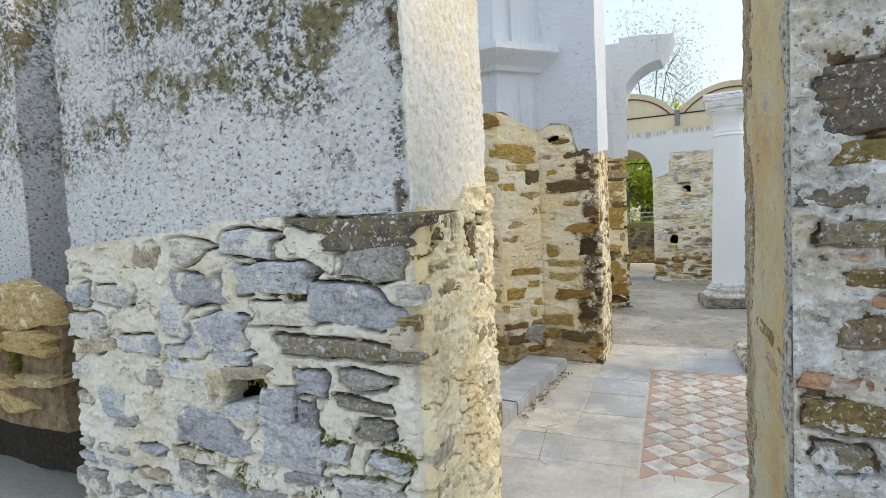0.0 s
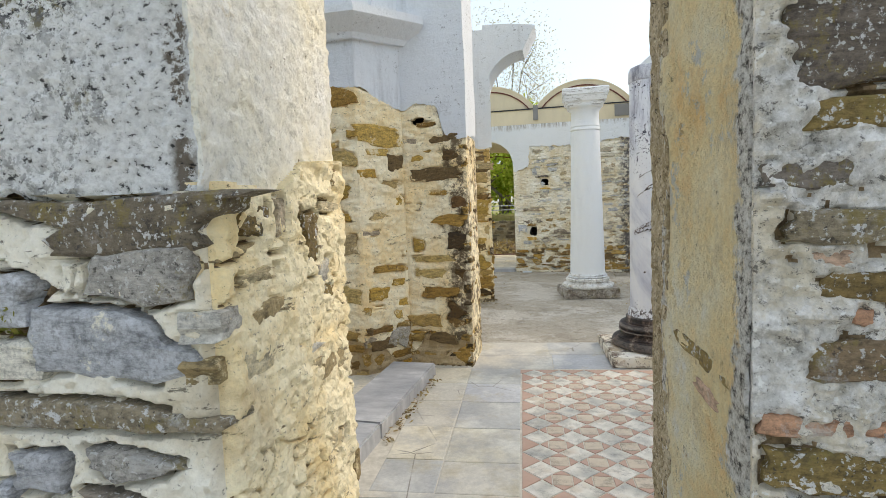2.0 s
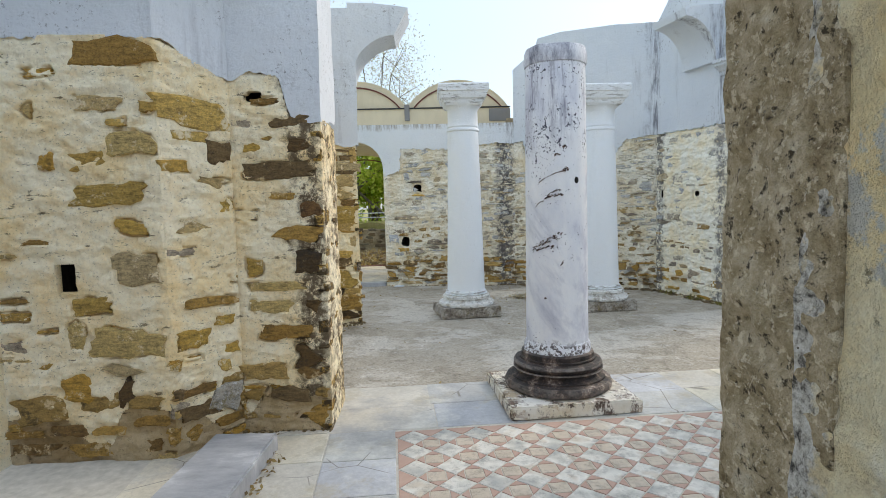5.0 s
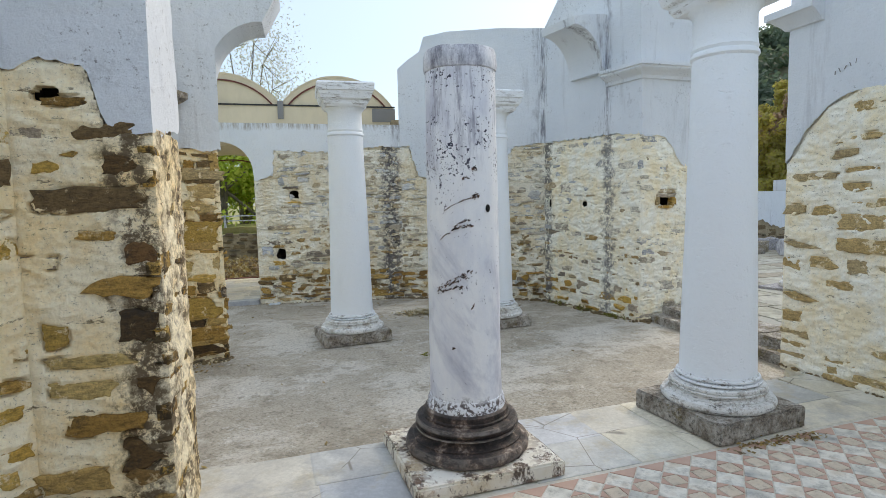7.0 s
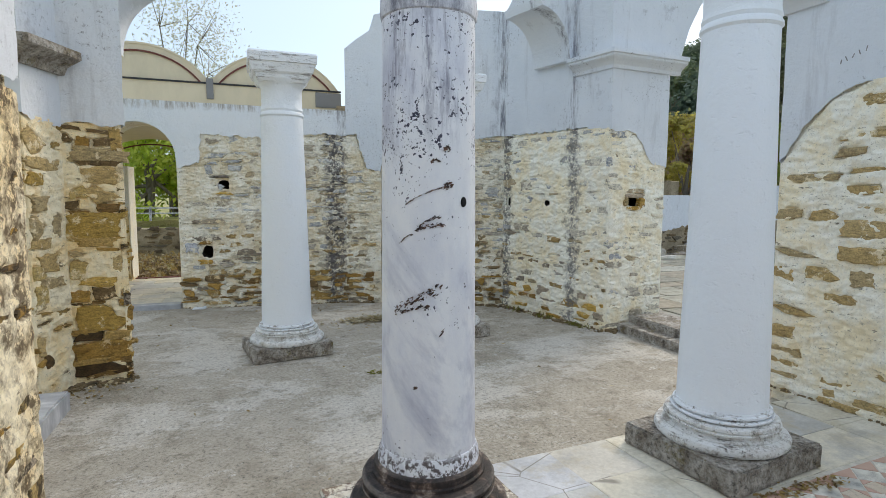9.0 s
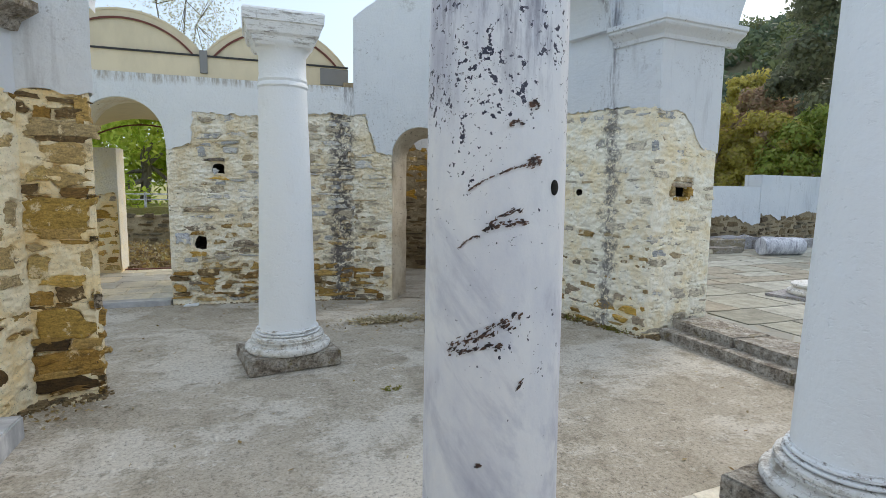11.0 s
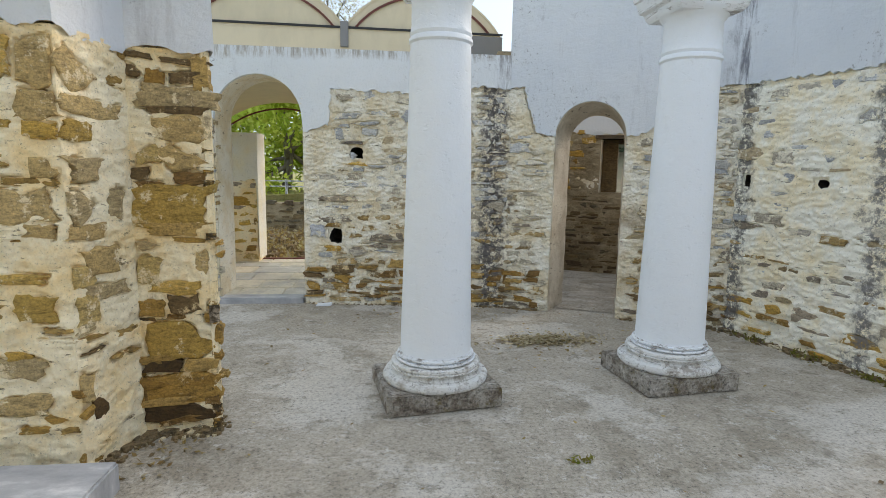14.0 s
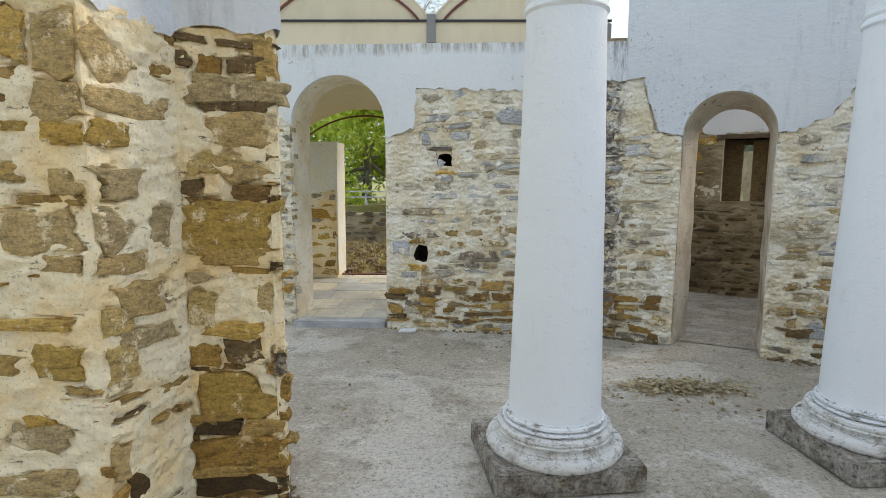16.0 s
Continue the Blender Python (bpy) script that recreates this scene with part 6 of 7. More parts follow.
for i in range(260):
    sv, sf = stone_mesh(500 + i)
    s = r.uniform(0.08, 0.3)
    m = pose(r.uniform(-5, 0), r.uniform(9.7, 14.3), -0.06, -90, 0, r.uniform(0, 360)) @ Matrix.Diagonal((s, s * 0.45, s * 0.7, 1))
    fs += [tuple(k2 + len(vs) for k2 in f) for f in sf]
    vs += [m @ Vector(v) for v in sv]
tagged(mesh_ob("rubble", vs, fs, M["stone_niche"]), "scattered rubble stones behind the porch", "stones", "", "stuff")

# ---- niche chamber behind the arch ----
CH = [(0.98, 6.52), (1.25, 9.08), (4.35, 7.46), (3.15, 5.6)]
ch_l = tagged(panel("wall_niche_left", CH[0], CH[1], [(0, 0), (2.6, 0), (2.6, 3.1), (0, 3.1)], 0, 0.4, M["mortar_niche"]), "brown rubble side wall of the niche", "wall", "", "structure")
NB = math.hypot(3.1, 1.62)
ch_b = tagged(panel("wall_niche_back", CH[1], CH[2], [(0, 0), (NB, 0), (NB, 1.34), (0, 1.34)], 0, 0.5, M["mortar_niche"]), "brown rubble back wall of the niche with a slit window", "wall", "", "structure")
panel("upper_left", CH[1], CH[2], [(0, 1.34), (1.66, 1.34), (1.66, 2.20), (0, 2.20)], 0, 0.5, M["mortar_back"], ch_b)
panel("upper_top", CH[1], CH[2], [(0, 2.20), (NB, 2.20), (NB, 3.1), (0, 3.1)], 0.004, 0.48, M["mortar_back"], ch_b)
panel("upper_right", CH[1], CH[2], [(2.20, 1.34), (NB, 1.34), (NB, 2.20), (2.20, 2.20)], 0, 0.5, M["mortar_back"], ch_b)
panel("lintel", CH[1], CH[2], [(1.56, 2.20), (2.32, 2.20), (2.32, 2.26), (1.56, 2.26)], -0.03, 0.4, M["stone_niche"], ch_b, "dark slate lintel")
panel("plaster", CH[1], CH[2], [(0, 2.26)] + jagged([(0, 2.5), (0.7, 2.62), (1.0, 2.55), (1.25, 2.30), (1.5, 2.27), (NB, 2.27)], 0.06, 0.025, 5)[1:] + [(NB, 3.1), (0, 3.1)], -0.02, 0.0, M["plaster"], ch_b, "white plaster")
# window splays take the dark stone colour to paint in their shadow
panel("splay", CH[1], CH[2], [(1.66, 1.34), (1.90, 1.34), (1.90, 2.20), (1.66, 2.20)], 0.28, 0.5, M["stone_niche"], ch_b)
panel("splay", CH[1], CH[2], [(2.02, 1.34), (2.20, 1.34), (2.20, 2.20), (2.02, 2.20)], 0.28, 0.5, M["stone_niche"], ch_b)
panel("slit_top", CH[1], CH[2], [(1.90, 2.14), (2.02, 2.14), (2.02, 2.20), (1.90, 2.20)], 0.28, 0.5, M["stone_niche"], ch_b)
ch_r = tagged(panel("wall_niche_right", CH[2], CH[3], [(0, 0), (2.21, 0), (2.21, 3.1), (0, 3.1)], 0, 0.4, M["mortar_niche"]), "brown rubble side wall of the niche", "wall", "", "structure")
bm = bmesh.new()
bm.faces.new([bm.verts.new(c) for c in ((0.6, 6.3, 0.012), (3.1, 5.1, 0.012), (4.7, 7.4, 0.012), (1.2, 9.4, 0.012))])
tagged(part("niche_floor", bm, M["court"]), "cement floor of the niche", "floor", "", "structure")

# ---- broken vault springer on the right wall, upper arch ----
rw = (Vector(RW1) - Vector(RW0)).normalized()
ro = Vector((rw.y, -rw.x))


def on_rw(s, d, z):
    p = Vector(RW0) + rw * s + ro * d
    return Vector((p.x, p.y, z))


prof = [(-0.1, 3.36)] + [(0.11 + 0.50 * (1 - math.cos(radians(a))), 3.36 + 0.565 * math.sin(radians(a))) for a in range(0, 91, 6)] + [(0.635, 4.02), (0.40, 4.07), (0.2, 4.10), (-0.1, 4.13)]
panel("arch_springer", on_rw(1.35, 0, 0).xy, on_rw(1.35, 1, 0).xy, prof, -0.66, 0.0, M["plaster"], wall_e, "broken white arch springer")
sp = [(-0.06, 3.36)] + [(1.02, 3.36), (1.06, 3.5), (1.15, 3.75), (1.32, 4.05), (1.55, 4.3), (1.85, 4.5), (1.85, 4.9), (-0.06, 4.9)]
panel("arch_springer", (3.30, 3.12), (5.4, 3.25), sp, 0.0, 0.55, M["plaster"], pier_e, "white arch springer")

sweep("pilaster_strip", [(-2.30, -0.68), (-2.19, -0.55)], [(0.0, 2.95), (0.05, 2.95), (0.05, 4.6), (0.0, 4.6)], M["plaster"], pier_w, "white raised plaster strip")
tagged(block("stone_chip", -1.60, -1.42, 6.20, 6.30, 0.0, 0.035, M["paint"], None, "", 0.008, 0.02, 3), "white stone chip by the back door", "stone")
# ---- marble bench slabs beside the piers ----
bench = tagged(new("marble_bench"), "bluish marble slab bench along the wall", "bench")
bench.matrix_basis = pose(-1.86, -0.74, 0, 0, 0, -2.6)
block("slab", -0.36, 0, -1.205, 0, PLAT - 0.02, 0.205, M["bench"], bench, "", 0.010, 0.003, 4)
block("slab", -0.40, 0, -2.30, -1.213, PLAT - 0.02, 0.204, M["bench"], bench, "", 0.010, 0.003, 4)
tagged(block("west_threshold", -2.95, -2.16, 0.25, 2.47, -0.03, 0.15, M["bench"], None, "", 0.012, 0.004, 6), "white marble slab at the west opening", "slab")

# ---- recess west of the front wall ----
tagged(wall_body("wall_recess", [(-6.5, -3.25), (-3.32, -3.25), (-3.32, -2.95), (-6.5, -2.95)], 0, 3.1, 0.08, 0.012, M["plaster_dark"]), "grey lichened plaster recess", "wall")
tagged(wall_body("wall_pilaster", [(-5.9, -3.55), (-4.43, -3.55), (-4.43, -3.25), (-5.9, -3.25)], 1.02, 3.1, 0.05, 0.008, M["plaster_front"]), "pale roughcast plaster pilaster", "wall")
led = tagged(wall_body("wall_ledge", [(-6.2, -3.95), (-3.42, -3.95), (-3.36, -3.26), (-6.2, -3.26)], 0.55, 1.06, 0.05, 0.02, M["gap_front"]), "rubble ledge of weathered stones", "ledge")
# the black shadow below the ledge is put into this foot's colour
tagged(wall_body("wall_ledge_foot", [(-6.2, -3.50), (-3.40, -3.50), (-3.38, -3.26), (-6.2, -3.26)], 0.0, 0.6, 0.05, 0.02, M["cavity_dark"]), "foot of the rubble ledge, painted near-black for the shadow under it", "ledge")

# ---- loose bits: dry leaves, twigs, moss ----
r = random.Random(33)
pts = [(0.75 + r.gauss(0, 0.20), 4.70 + r.gauss(0, 0.06), 0.010) for i in range(130)]
tagged(leaf_cloud("leaf_pile", pts, 11, (0.11, 0.05, 0.045), 0.026, M["leaf_straw"], None, 50, 0.8), "low pile of pale dry leaves and twigs on the cement floor", "leaves", "", "stuff")
pts = [(r.uniform(1.50, 2.16), -0.40 - abs(r.gauss(0, 0.03)), PLAT + 0.01) for i in range(60)]
tagged(leaf_cloud("fallen_leaves", pts, 3, (0.07, 0.05, 0.012), 0.017, M["leaf_dry"], None, 51, 0.7), "fallen yellow leaves beside the column plinth", "leaves", "", "stuff")
pts = [(-1.84 - 0.03 * r.random() - (-0.74 - y0) * 0.04 + r.uniform(0, 0.05), y0, PLAT + 0.01) for y0 in [r.uniform(-2.0, -0.8) for i in range(70)]]
tagged(leaf_cloud("gutter_leaves", pts, 2, (0.04, 0.06, 0.02), 0.018, M["leaf_dry"], None, 52, 0.7), "dry leaves along the bench foot", "leaves", "", "stuff")
pts = [(r.uniform(-2.0, 3.1), r.uniform(0.5, 6.0), 0.012) for i in range(90)]
pts += [(0.75 + r.gauss(0, 0.5), 4.65 + r.gauss(0, 0.28), 0.010) for i in range(160)]
pts += [(-0.2 + r.gauss(0, 0.9), 5.75 + r.gauss(0, 0.12), 0.010) for i in range(90)]
pts += [(-2.2 + r.gauss(0, 0.25), 2.78 + r.gauss(0, 0.12), 0.012) for i in range(80)]
tagged(leaf_cloud("scattered_leaves", pts, 1, (0.02, 0.02, 0.004), 0.022, M["leaf_dry"], None, 53, 0.85), "single dry leaves on the cement floor", "leaves", "", "stuff")
pts = [(0.27 + r.gauss(0, 0.05), 2.51 + r.gauss(0, 0.012), 0.006) for i in range(7)]
pts += [(3.0 + r.gauss(0, 0.05) - 0.2 * (y0 - 3.9), y0, 0.03) for y0 in [r.choice((4.05, 4.6, 3.5)) + r.gauss(0, 0.09) for i in range(60)]]
tagged(leaf_cloud("weed_tufts", pts, 7, (0.04, 0.03, 0.03), 0.018, M["moss"], None, 54), "small green weeds in cracks at the wall foot", "weeds", "", "stuff")
pts = []
for x, z in ((-2.17, 0.93), (-1.95, 0.52), (-1.80, 0.57), (-2.03, 1.27), (-1.70, 0.60), (-2.28, 0.53), (-1.60, 0.72), (-2.02, 0.45), (-1.88, 0.75), (-2.5, 0.62)):
    pts += [(x + r.gauss(0, 0.03), -3.945, z + r.gauss(0, 0.018)) for i in range(16)]
pts += [(-0.1 + r.gauss(0, 0.07), -3.77, 0.72 + r.gauss(0, 0.04)) for i in range(60)] + [(-3.78 + r.gauss(0, 0.03), -3.97, 0.86 + r.gauss(0, 0.03)) for i in range(26)]
tagged(leaf_cloud("moss", pts, 20, (0.026, 0.02, 0.022), 0.009, M["moss"], None, 55), "green and orange moss in the wall joints", "moss", "", "stuff")

# ---- crumbled bits along the wall feet ----
def crumbs(name, runs, seed, key, label):
    r = random.Random(seed)
    vs, fs = [], []
    for (x0, y0), (x1, y1), out, z, count, big in runs:
        for i in range(count):
            f = r.random()
            d = abs(r.gauss(0, out))
            n2 = Vector((y1 - y0, x0 - x1)).normalized()
            sv, sf = stone_mesh(700 + r.randrange(40))
            s = big * r.uniform(0.25, 1.0) * (1.0 - 0.5 * min(1.0, d / (2.5 * out)))
            m = pose(x0 + (x1 - x0) * f + n2.x * d, y0 + (y1 - y0) * f + n2.y * d, z - 0.004, -90, r.uniform(-12, 12), r.uniform(0, 360)) @ Matrix.Diagonal((s, s * 0.5, s * 0.7, 1))
            fs += [tuple(k2 + len(vs) for k2 in p) for p in sf]
            vs += [m @ Vector(v) for v in sv]
    return tagged(mesh_ob(name, vs, fs, M[key]), label, "rubble", "", "stuff")


crumbs("foot_rubble", (((-1.74, 6.38), BW1, 0.035, 0.0, 170, 0.05), (AW0, (1.0, 5.90), 0.04, 0.0, 60, 0.06), ((1.86, 5.47), AW1, 0.05, 0.0, 90, 0.08), (RW0, RW1, 0.06, 0.0, 240, 0.08), ((3.285, 3.145), (3.5, 3.16), 0.06, 0.0, 40, 0.09),
                       ((-3.0, 2.62), (-2.40, 2.62), 0.05, 0.0, 60, 0.07), ((-2.40, 2.62), (-2.27, 3.05), 0.05, 0.0, 60, 0.08), ((-2.27, 3.05), (-1.84, 3.08), 0.045, 0.0, 110, 0.08), ((-1.84, 3.08), (-1.97, 3.3), 0.03, 0.0, 40, 0.05),
                       ((-2.13, -0.48), (-1.60, -0.49), 0.02, PLAT, 70, 0.04), ((-1.60, -0.49), (-1.61, 0.05), 0.02, 0.06, 70, 0.05), ((3.18, 0.84), (3.24, -0.95), 0.025, PLAT, 120, 0.045)), 91, "stone_niche", "crumbled dark stone and earth along the wall feet")
crumbs("pale_rubble", ((RW0, RW1, 0.06, 0.0, 60, 0.07), ((-2.27, 3.05), (-1.84, 3.08), 0.06, 0.0, 30, 0.07), ((-1.74, 6.38), BW1, 0.05, 0.0, 40, 0.05)), 92, "stone_jamb", "crumbled pale mortar bits along the wall feet")

# ---- wall stones, each face with its smear of pointing ----
def faced(parent, p0, p1, z0, z1, key, mat, seed, keep, wide, high, gap, proud, ok=None, ends=0.0, amp=0.018, res=0.011, lift=0.013, crack=0.28):
    stones_on(parent, p0, p1, z0, z1, key, seed, keep, wide, high, gap, proud + 0.008, ok, 300, ends, "stone", (40, 66), 0.2)
    if mat:
        mortar_skin(parent, p0, p1, z0 - 0.02, z1, M[mat], amp, res, ok, lift, "pointing", 0.005, 0.32, crack, 0.030, 0.009)


def feature(parent, p0, p1, s, z, w, h, key, i, proud=0.012, tilt=0.0):
    """One stone that stands out, at its own place on a wall face."""
    p0, p1 = Vector(p0), Vector(p1)
    way = (p1 - p0).normalized()
    inn = Vector((-way.y, way.x))
    q = p0 + way * s + inn * 0.05
    t = radians(tilt)
    laid(parent, p0 + way * s, way, z, w, h, t, key, i, proud)
    ob = new("stone", stone_data(key, i))
    ob.parent = parent
    d = 0.05 + proud
    ob.matrix_basis = Matrix(((way.x * w * math.cos(t), inn.x * d, -way.x * h * math.sin(t), q.x), (way.y * w * math.cos(t), inn.y * d, -way.y * h * math.sin(t), q.y), (w * math.sin(t), 0, h * math.cos(t), z), (0, 0, 0, 1)))


LW0, LW1 = (-3.32, -3.92), (-1.545, -3.92)

def set_stones(parent, p0, p1, rows, proud, seed, grow=1.06):
    for n, (at, z, w, h, key) in enumerate(rows):
        feature(parent, p0, p1, at, z, w * grow, h * (grow + 0.1), key, 30 + (seed + n * 7) % 36, proud, (n * 37 + seed) % 7 - 3)


def beside(rows, ok, clear=0.02):
    """True where no stone of the rows lies."""
    return lambda at, z: ok(at, z) and not any(abs(at - q) < w / 2 + clear and abs(z - y) < h / 2 + clear for q, y, w, h, key in rows)


FRONT_HIGH = [(1.60, 1.44, 0.54, 0.10, "stone_slate"), (0.83, 1.40, 0.26, 0.11, "stone_pale"), (1.12, 1.41, 0.30, 0.094, "stone_pale"), (1.65, 1.34, 0.25, 0.10, "stone_dark"), (1.22, 1.29, 0.35, 0.097, "stone_blue"), (0.86, 1.25, 0.33, 0.113, "stone_blue"),
              (1.56, 1.20, 0.38, 0.12, "stone_blue"), (1.25, 1.17, 0.30, 0.07, "stone_pale"), (0.92, 1.08, 0.29, 0.135, "stone_grey"), (0.69, 1.12, 0.15, 0.145, "stone_pale"), (1.49, 1.06, 0.52, 0.058, "stone_dark"), (0.55, 1.38, 0.22, 0.11, "stone_grey")]
FRONT_LOW = [(1.62, 0.96, 0.27, 0.067, "stone_dark"), (1.00, 0.99, 0.22, 0.05, "stone_pale"), (1.21, 0.83, 0.19, 0.124, "stone_grey"), (1.37, 0.93, 0.13, 0.071, "stone_blue"), (1.35, 0.81, 0.08, 0.096, "stone_dark"), (0.86, 0.69, 0.40, 0.14, "stone_blue"), (1.25, 0.70, 0.28, 0.15, "stone_blue"),
             (1.62, 0.80, 0.13, 0.057, "stone_dark"), (0.73, 0.92, 0.21, 0.072, "stone_pale"), (1.57, 0.88, 0.20, 0.03, "stone_dark"), (1.66, 0.70, 0.23, 0.05, "stone_grey"), (1.44, 0.69, 0.11, 0.072, "stone_grey"), (0.65, 0.76, 0.19, 0.083, "stone_pale"), (0.88, 0.85, 0.14, 0.10, "stone_pale")]
set_stones(wall_l, LW0, LW1, FRONT_HIGH, 0.047, 4, 1.2)
set_stones(wall_l, LW0, LW1, FRONT_LOW, 0.047, 11, 1.2)
JL0, JL1 = (-1.54, -3.92), (-1.575, -3.25)
for s, z, w, h, key, i, tilt in ((0.105, 1.435, 0.15, 0.10, "stone_olive", 31, 0), (0.41, 1.38, 0.13, 0.16, "stone_olive", 34, 0), (0.10, 1.325, 0.24, 0.05, "stone_jamb", 42, -3), (0.17, 1.235, 0.20, 0.06, "stone_jamb", 45, 4), (0.10, 1.14, 0.18, 0.07, "stone_jamb", 47, -2),
                                (0.24, 1.44, 0.06, 0.10, "stone_grey", 33, 0), (0.50, 1.22, 0.16, 0.05, "stone_olive", 48, 0), (0.38, 1.10, 0.22, 0.05, "stone_jamb", 49, -4), (0.52, 1.02, 0.20, 0.07, "stone_jamb", 44, 3)):
    feature(wall_l, JL0, JL1, s, z, w, h, key, i, 0.038, tilt)
RS0, RS1 = (-0.53, -3.75), (2.0, -3.75)
for s, z, w, h, key, i, pr in ((0.24, 1.735, 0.46, 0.175, "stone_slate", 50, 0.028), (0.20, 1.585, 0.30, 0.055, "stone_olive", 51, 0.026), (0.08, 1.485, 0.16, 0.05, "stone_slate", 52, 0.024),
                               (0.30, 1.47, 0.22, 0.05, "stone_dark", 58, 0.022), (0.15, 1.385, 0.22, 0.06, "stone_dark", 53, 0.028), (0.125, 1.33, 0.09, 0.032, "brick", 54, 0.016), (0.22, 1.28, 0.26, 0.055, "stone_olive", 55, 0.026),
                               (0.175, 1.225, 0.035, 0.03, "brick", 56, 0.026), (0.28, 1.222, 0.10, 0.04, "stone_jamb", 57, 0.024), (0.20, 1.145, 0.30, 0.065, "stone_slate", 58, 0.028), (0.11, 1.02, 0.23, 0.042, "brick", 59, 0.024),
                               (0.36, 1.03, 0.2, 0.07, "stone_dark", 50, 0.022), (0.15, 0.93, 0.27, 0.08, "stone_olive", 60, 0.028), (0.38, 0.90, 0.16, 0.10, "stone_slate", 52, 0.022), (0.10, 0.82, 0.15, 0.07, "stone_dark", 53, 0.02), (0.30, 0.78, 0.2, 0.09, "stone_olive", 55, 0.024)):
    feature(wall_r, RS0, RS1, s, z, w * 1.08, h * 1.25, key, i, pr - 0.010)
RJ0, RJ1 = (-0.588, -3.22), (-0.532, -3.745)
feature(wall_r, RJ0, RJ1, 0.335, 1.005, 0.17, 0.042, "brick", 54, 0.015, -6)
feature(wall_r, RJ0, RJ1, 0.31, 1.08, 0.46, 0.06, "stone_olive", 56, 0.012, -3)
ll = [(0, 1.40), (0.4, 1.44), (0.9, 1.47), (1.0, 1.50), (1.78, 1.49)]
hole_l = lambda s, z: z < interp(ll, s) + 0.01 and ((s - 1.05) / 0.11) ** 4 + ((z - 0.87 - 0.25 * (s - 1.05)) / 0.062) ** 2 > 1
stones_on(wall_l, (-3.32, -3.92), (-1.545, -3.92), 0.02, 1.52, "stone_grey", 11, 0.9, (0.10, 0.34), (0.05, 0.13), 0.010, 0.052, beside(FRONT_HIGH + FRONT_LOW, hole_l, 0.0), 300, 0.0, "stone", (40, 66), 0.72)
mortar_skin(wall_l, (-3.32, -3.92), (-1.545, -3.92), 0.0, 1.52, M["mortar_front"], 0.015, 0.0065, hole_l, 0.037, "pointing", 0.008, 0.6, 0.55, 0.055, 0.006, 0.012, 0.7, 0.014, 0.03)
jl = lambda s, z: z < interp([(0, 1.50), (0.25, 1.48), (0.4, 1.56), (0.67, 1.58)], s) + 0.02
stones_on(wall_l, (-1.54, -3.92), (-1.575, -3.25), 0.02, 1.6, "stone_jamb", 12, 0.6, (0.11, 0.30), (0.04, 0.11), 0.012, 0.036, jl, 300, 0.012, "stone", (30, 66), 0.5)
mortar_skin(wall_l, (-1.54, -3.925), (-1.575, -3.25), 0.0, 1.6, M["mortar_jamb"], 0.011, 0.0055, jl, 0.038, "pointing", 0.006, 0.9, 0.42, 0.055, 0.004, 0.012, 1.1, 0.014, 0.055)
mortar_skin(wall_r, (-0.533, -3.752), (0.02, -3.752), 0.0, 2.74, M["mortar_dark"], 0.020, 0.007, None, 0.011, "pointing", 0.0, 0.8, 0.66, 0.040)
faced(wall_r, (0.0, -3.75), (2.0, -3.75), 0.02, 2.72, "stone_dark", "mortar_dark", 13, 0.55, (0.12, 0.36), (0.05, 0.16), 0.06, 0.016, None, 0.0, 0.02, 0.02, 0.006)
mortar_skin(wall_r, (-0.597, -3.09), (-0.585, -3.27), 0.0, 2.74, M["mortar_edge"], 0.008, 0.006, None, 0.008, "pointing", 0.0, 1.0, 0.0)
wl = [(0, 2.40), (1.2, 2.40), (1.62, 2.24), (1.75, 2.30), (1.92, 2.26), (1.98, 2.02), (2.12, 1.98), (2.7, 2.06)]
PIER_A = [(0.70, 2.32, 0.43, 0.15, "stone_umber"), (0.60, 2.05, 0.26, 0.08, "stone_tan"), (0.74, 1.84, 0.27, 0.11, "stone_gold"), (0.64, 1.57, 0.41, 0.14, "stone_gold"), (0.72, 1.39, 0.25, 0.08, "stone_gold"), (0.72, 1.18, 0.28, 0.18, "stone_tan"), (0.49, 0.98, 0.21, 0.10, "stone_gold"),
          (0.66, 0.76, 0.40, 0.15, "stone_gold"), (0.41, 0.81, 0.10, 0.16, "stone_gold"), (0.40, 0.52, 0.19, 0.14, "stone_brown"), (0.64, 0.50, 0.13, 0.17, "stone_rust"), (0.67, 0.62, 0.26, 0.07, "stone_tan"), (0.69, 1.95, 0.10, 0.04, "stone_gold")]
PIER_B = [(0.21, 2.02, 0.42, 0.15, "stone_gold"), (0.16, 1.89, 0.20, 0.06, "stone_gold"), (0.33, 1.81, 0.15, 0.14, "stone_umber"), (0.26, 1.64, 0.28, 0.07, "stone_tan"), (0.17, 1.39, 0.23, 0.09, "stone_tan"), (0.36, 1.51, 0.09, 0.09, "stone_gold"), (0.12, 0.75, 0.22, 0.11, "stone_gold"),
          (0.22, 0.95, 0.34, 0.05, "stone_umber"), (0.32, 0.83, 0.13, 0.07, "stone_gold"), (0.29, 0.56, 0.12, 0.09, "stone_gold"), (0.32, 0.67, 0.15, 0.08, "stone_gold")]
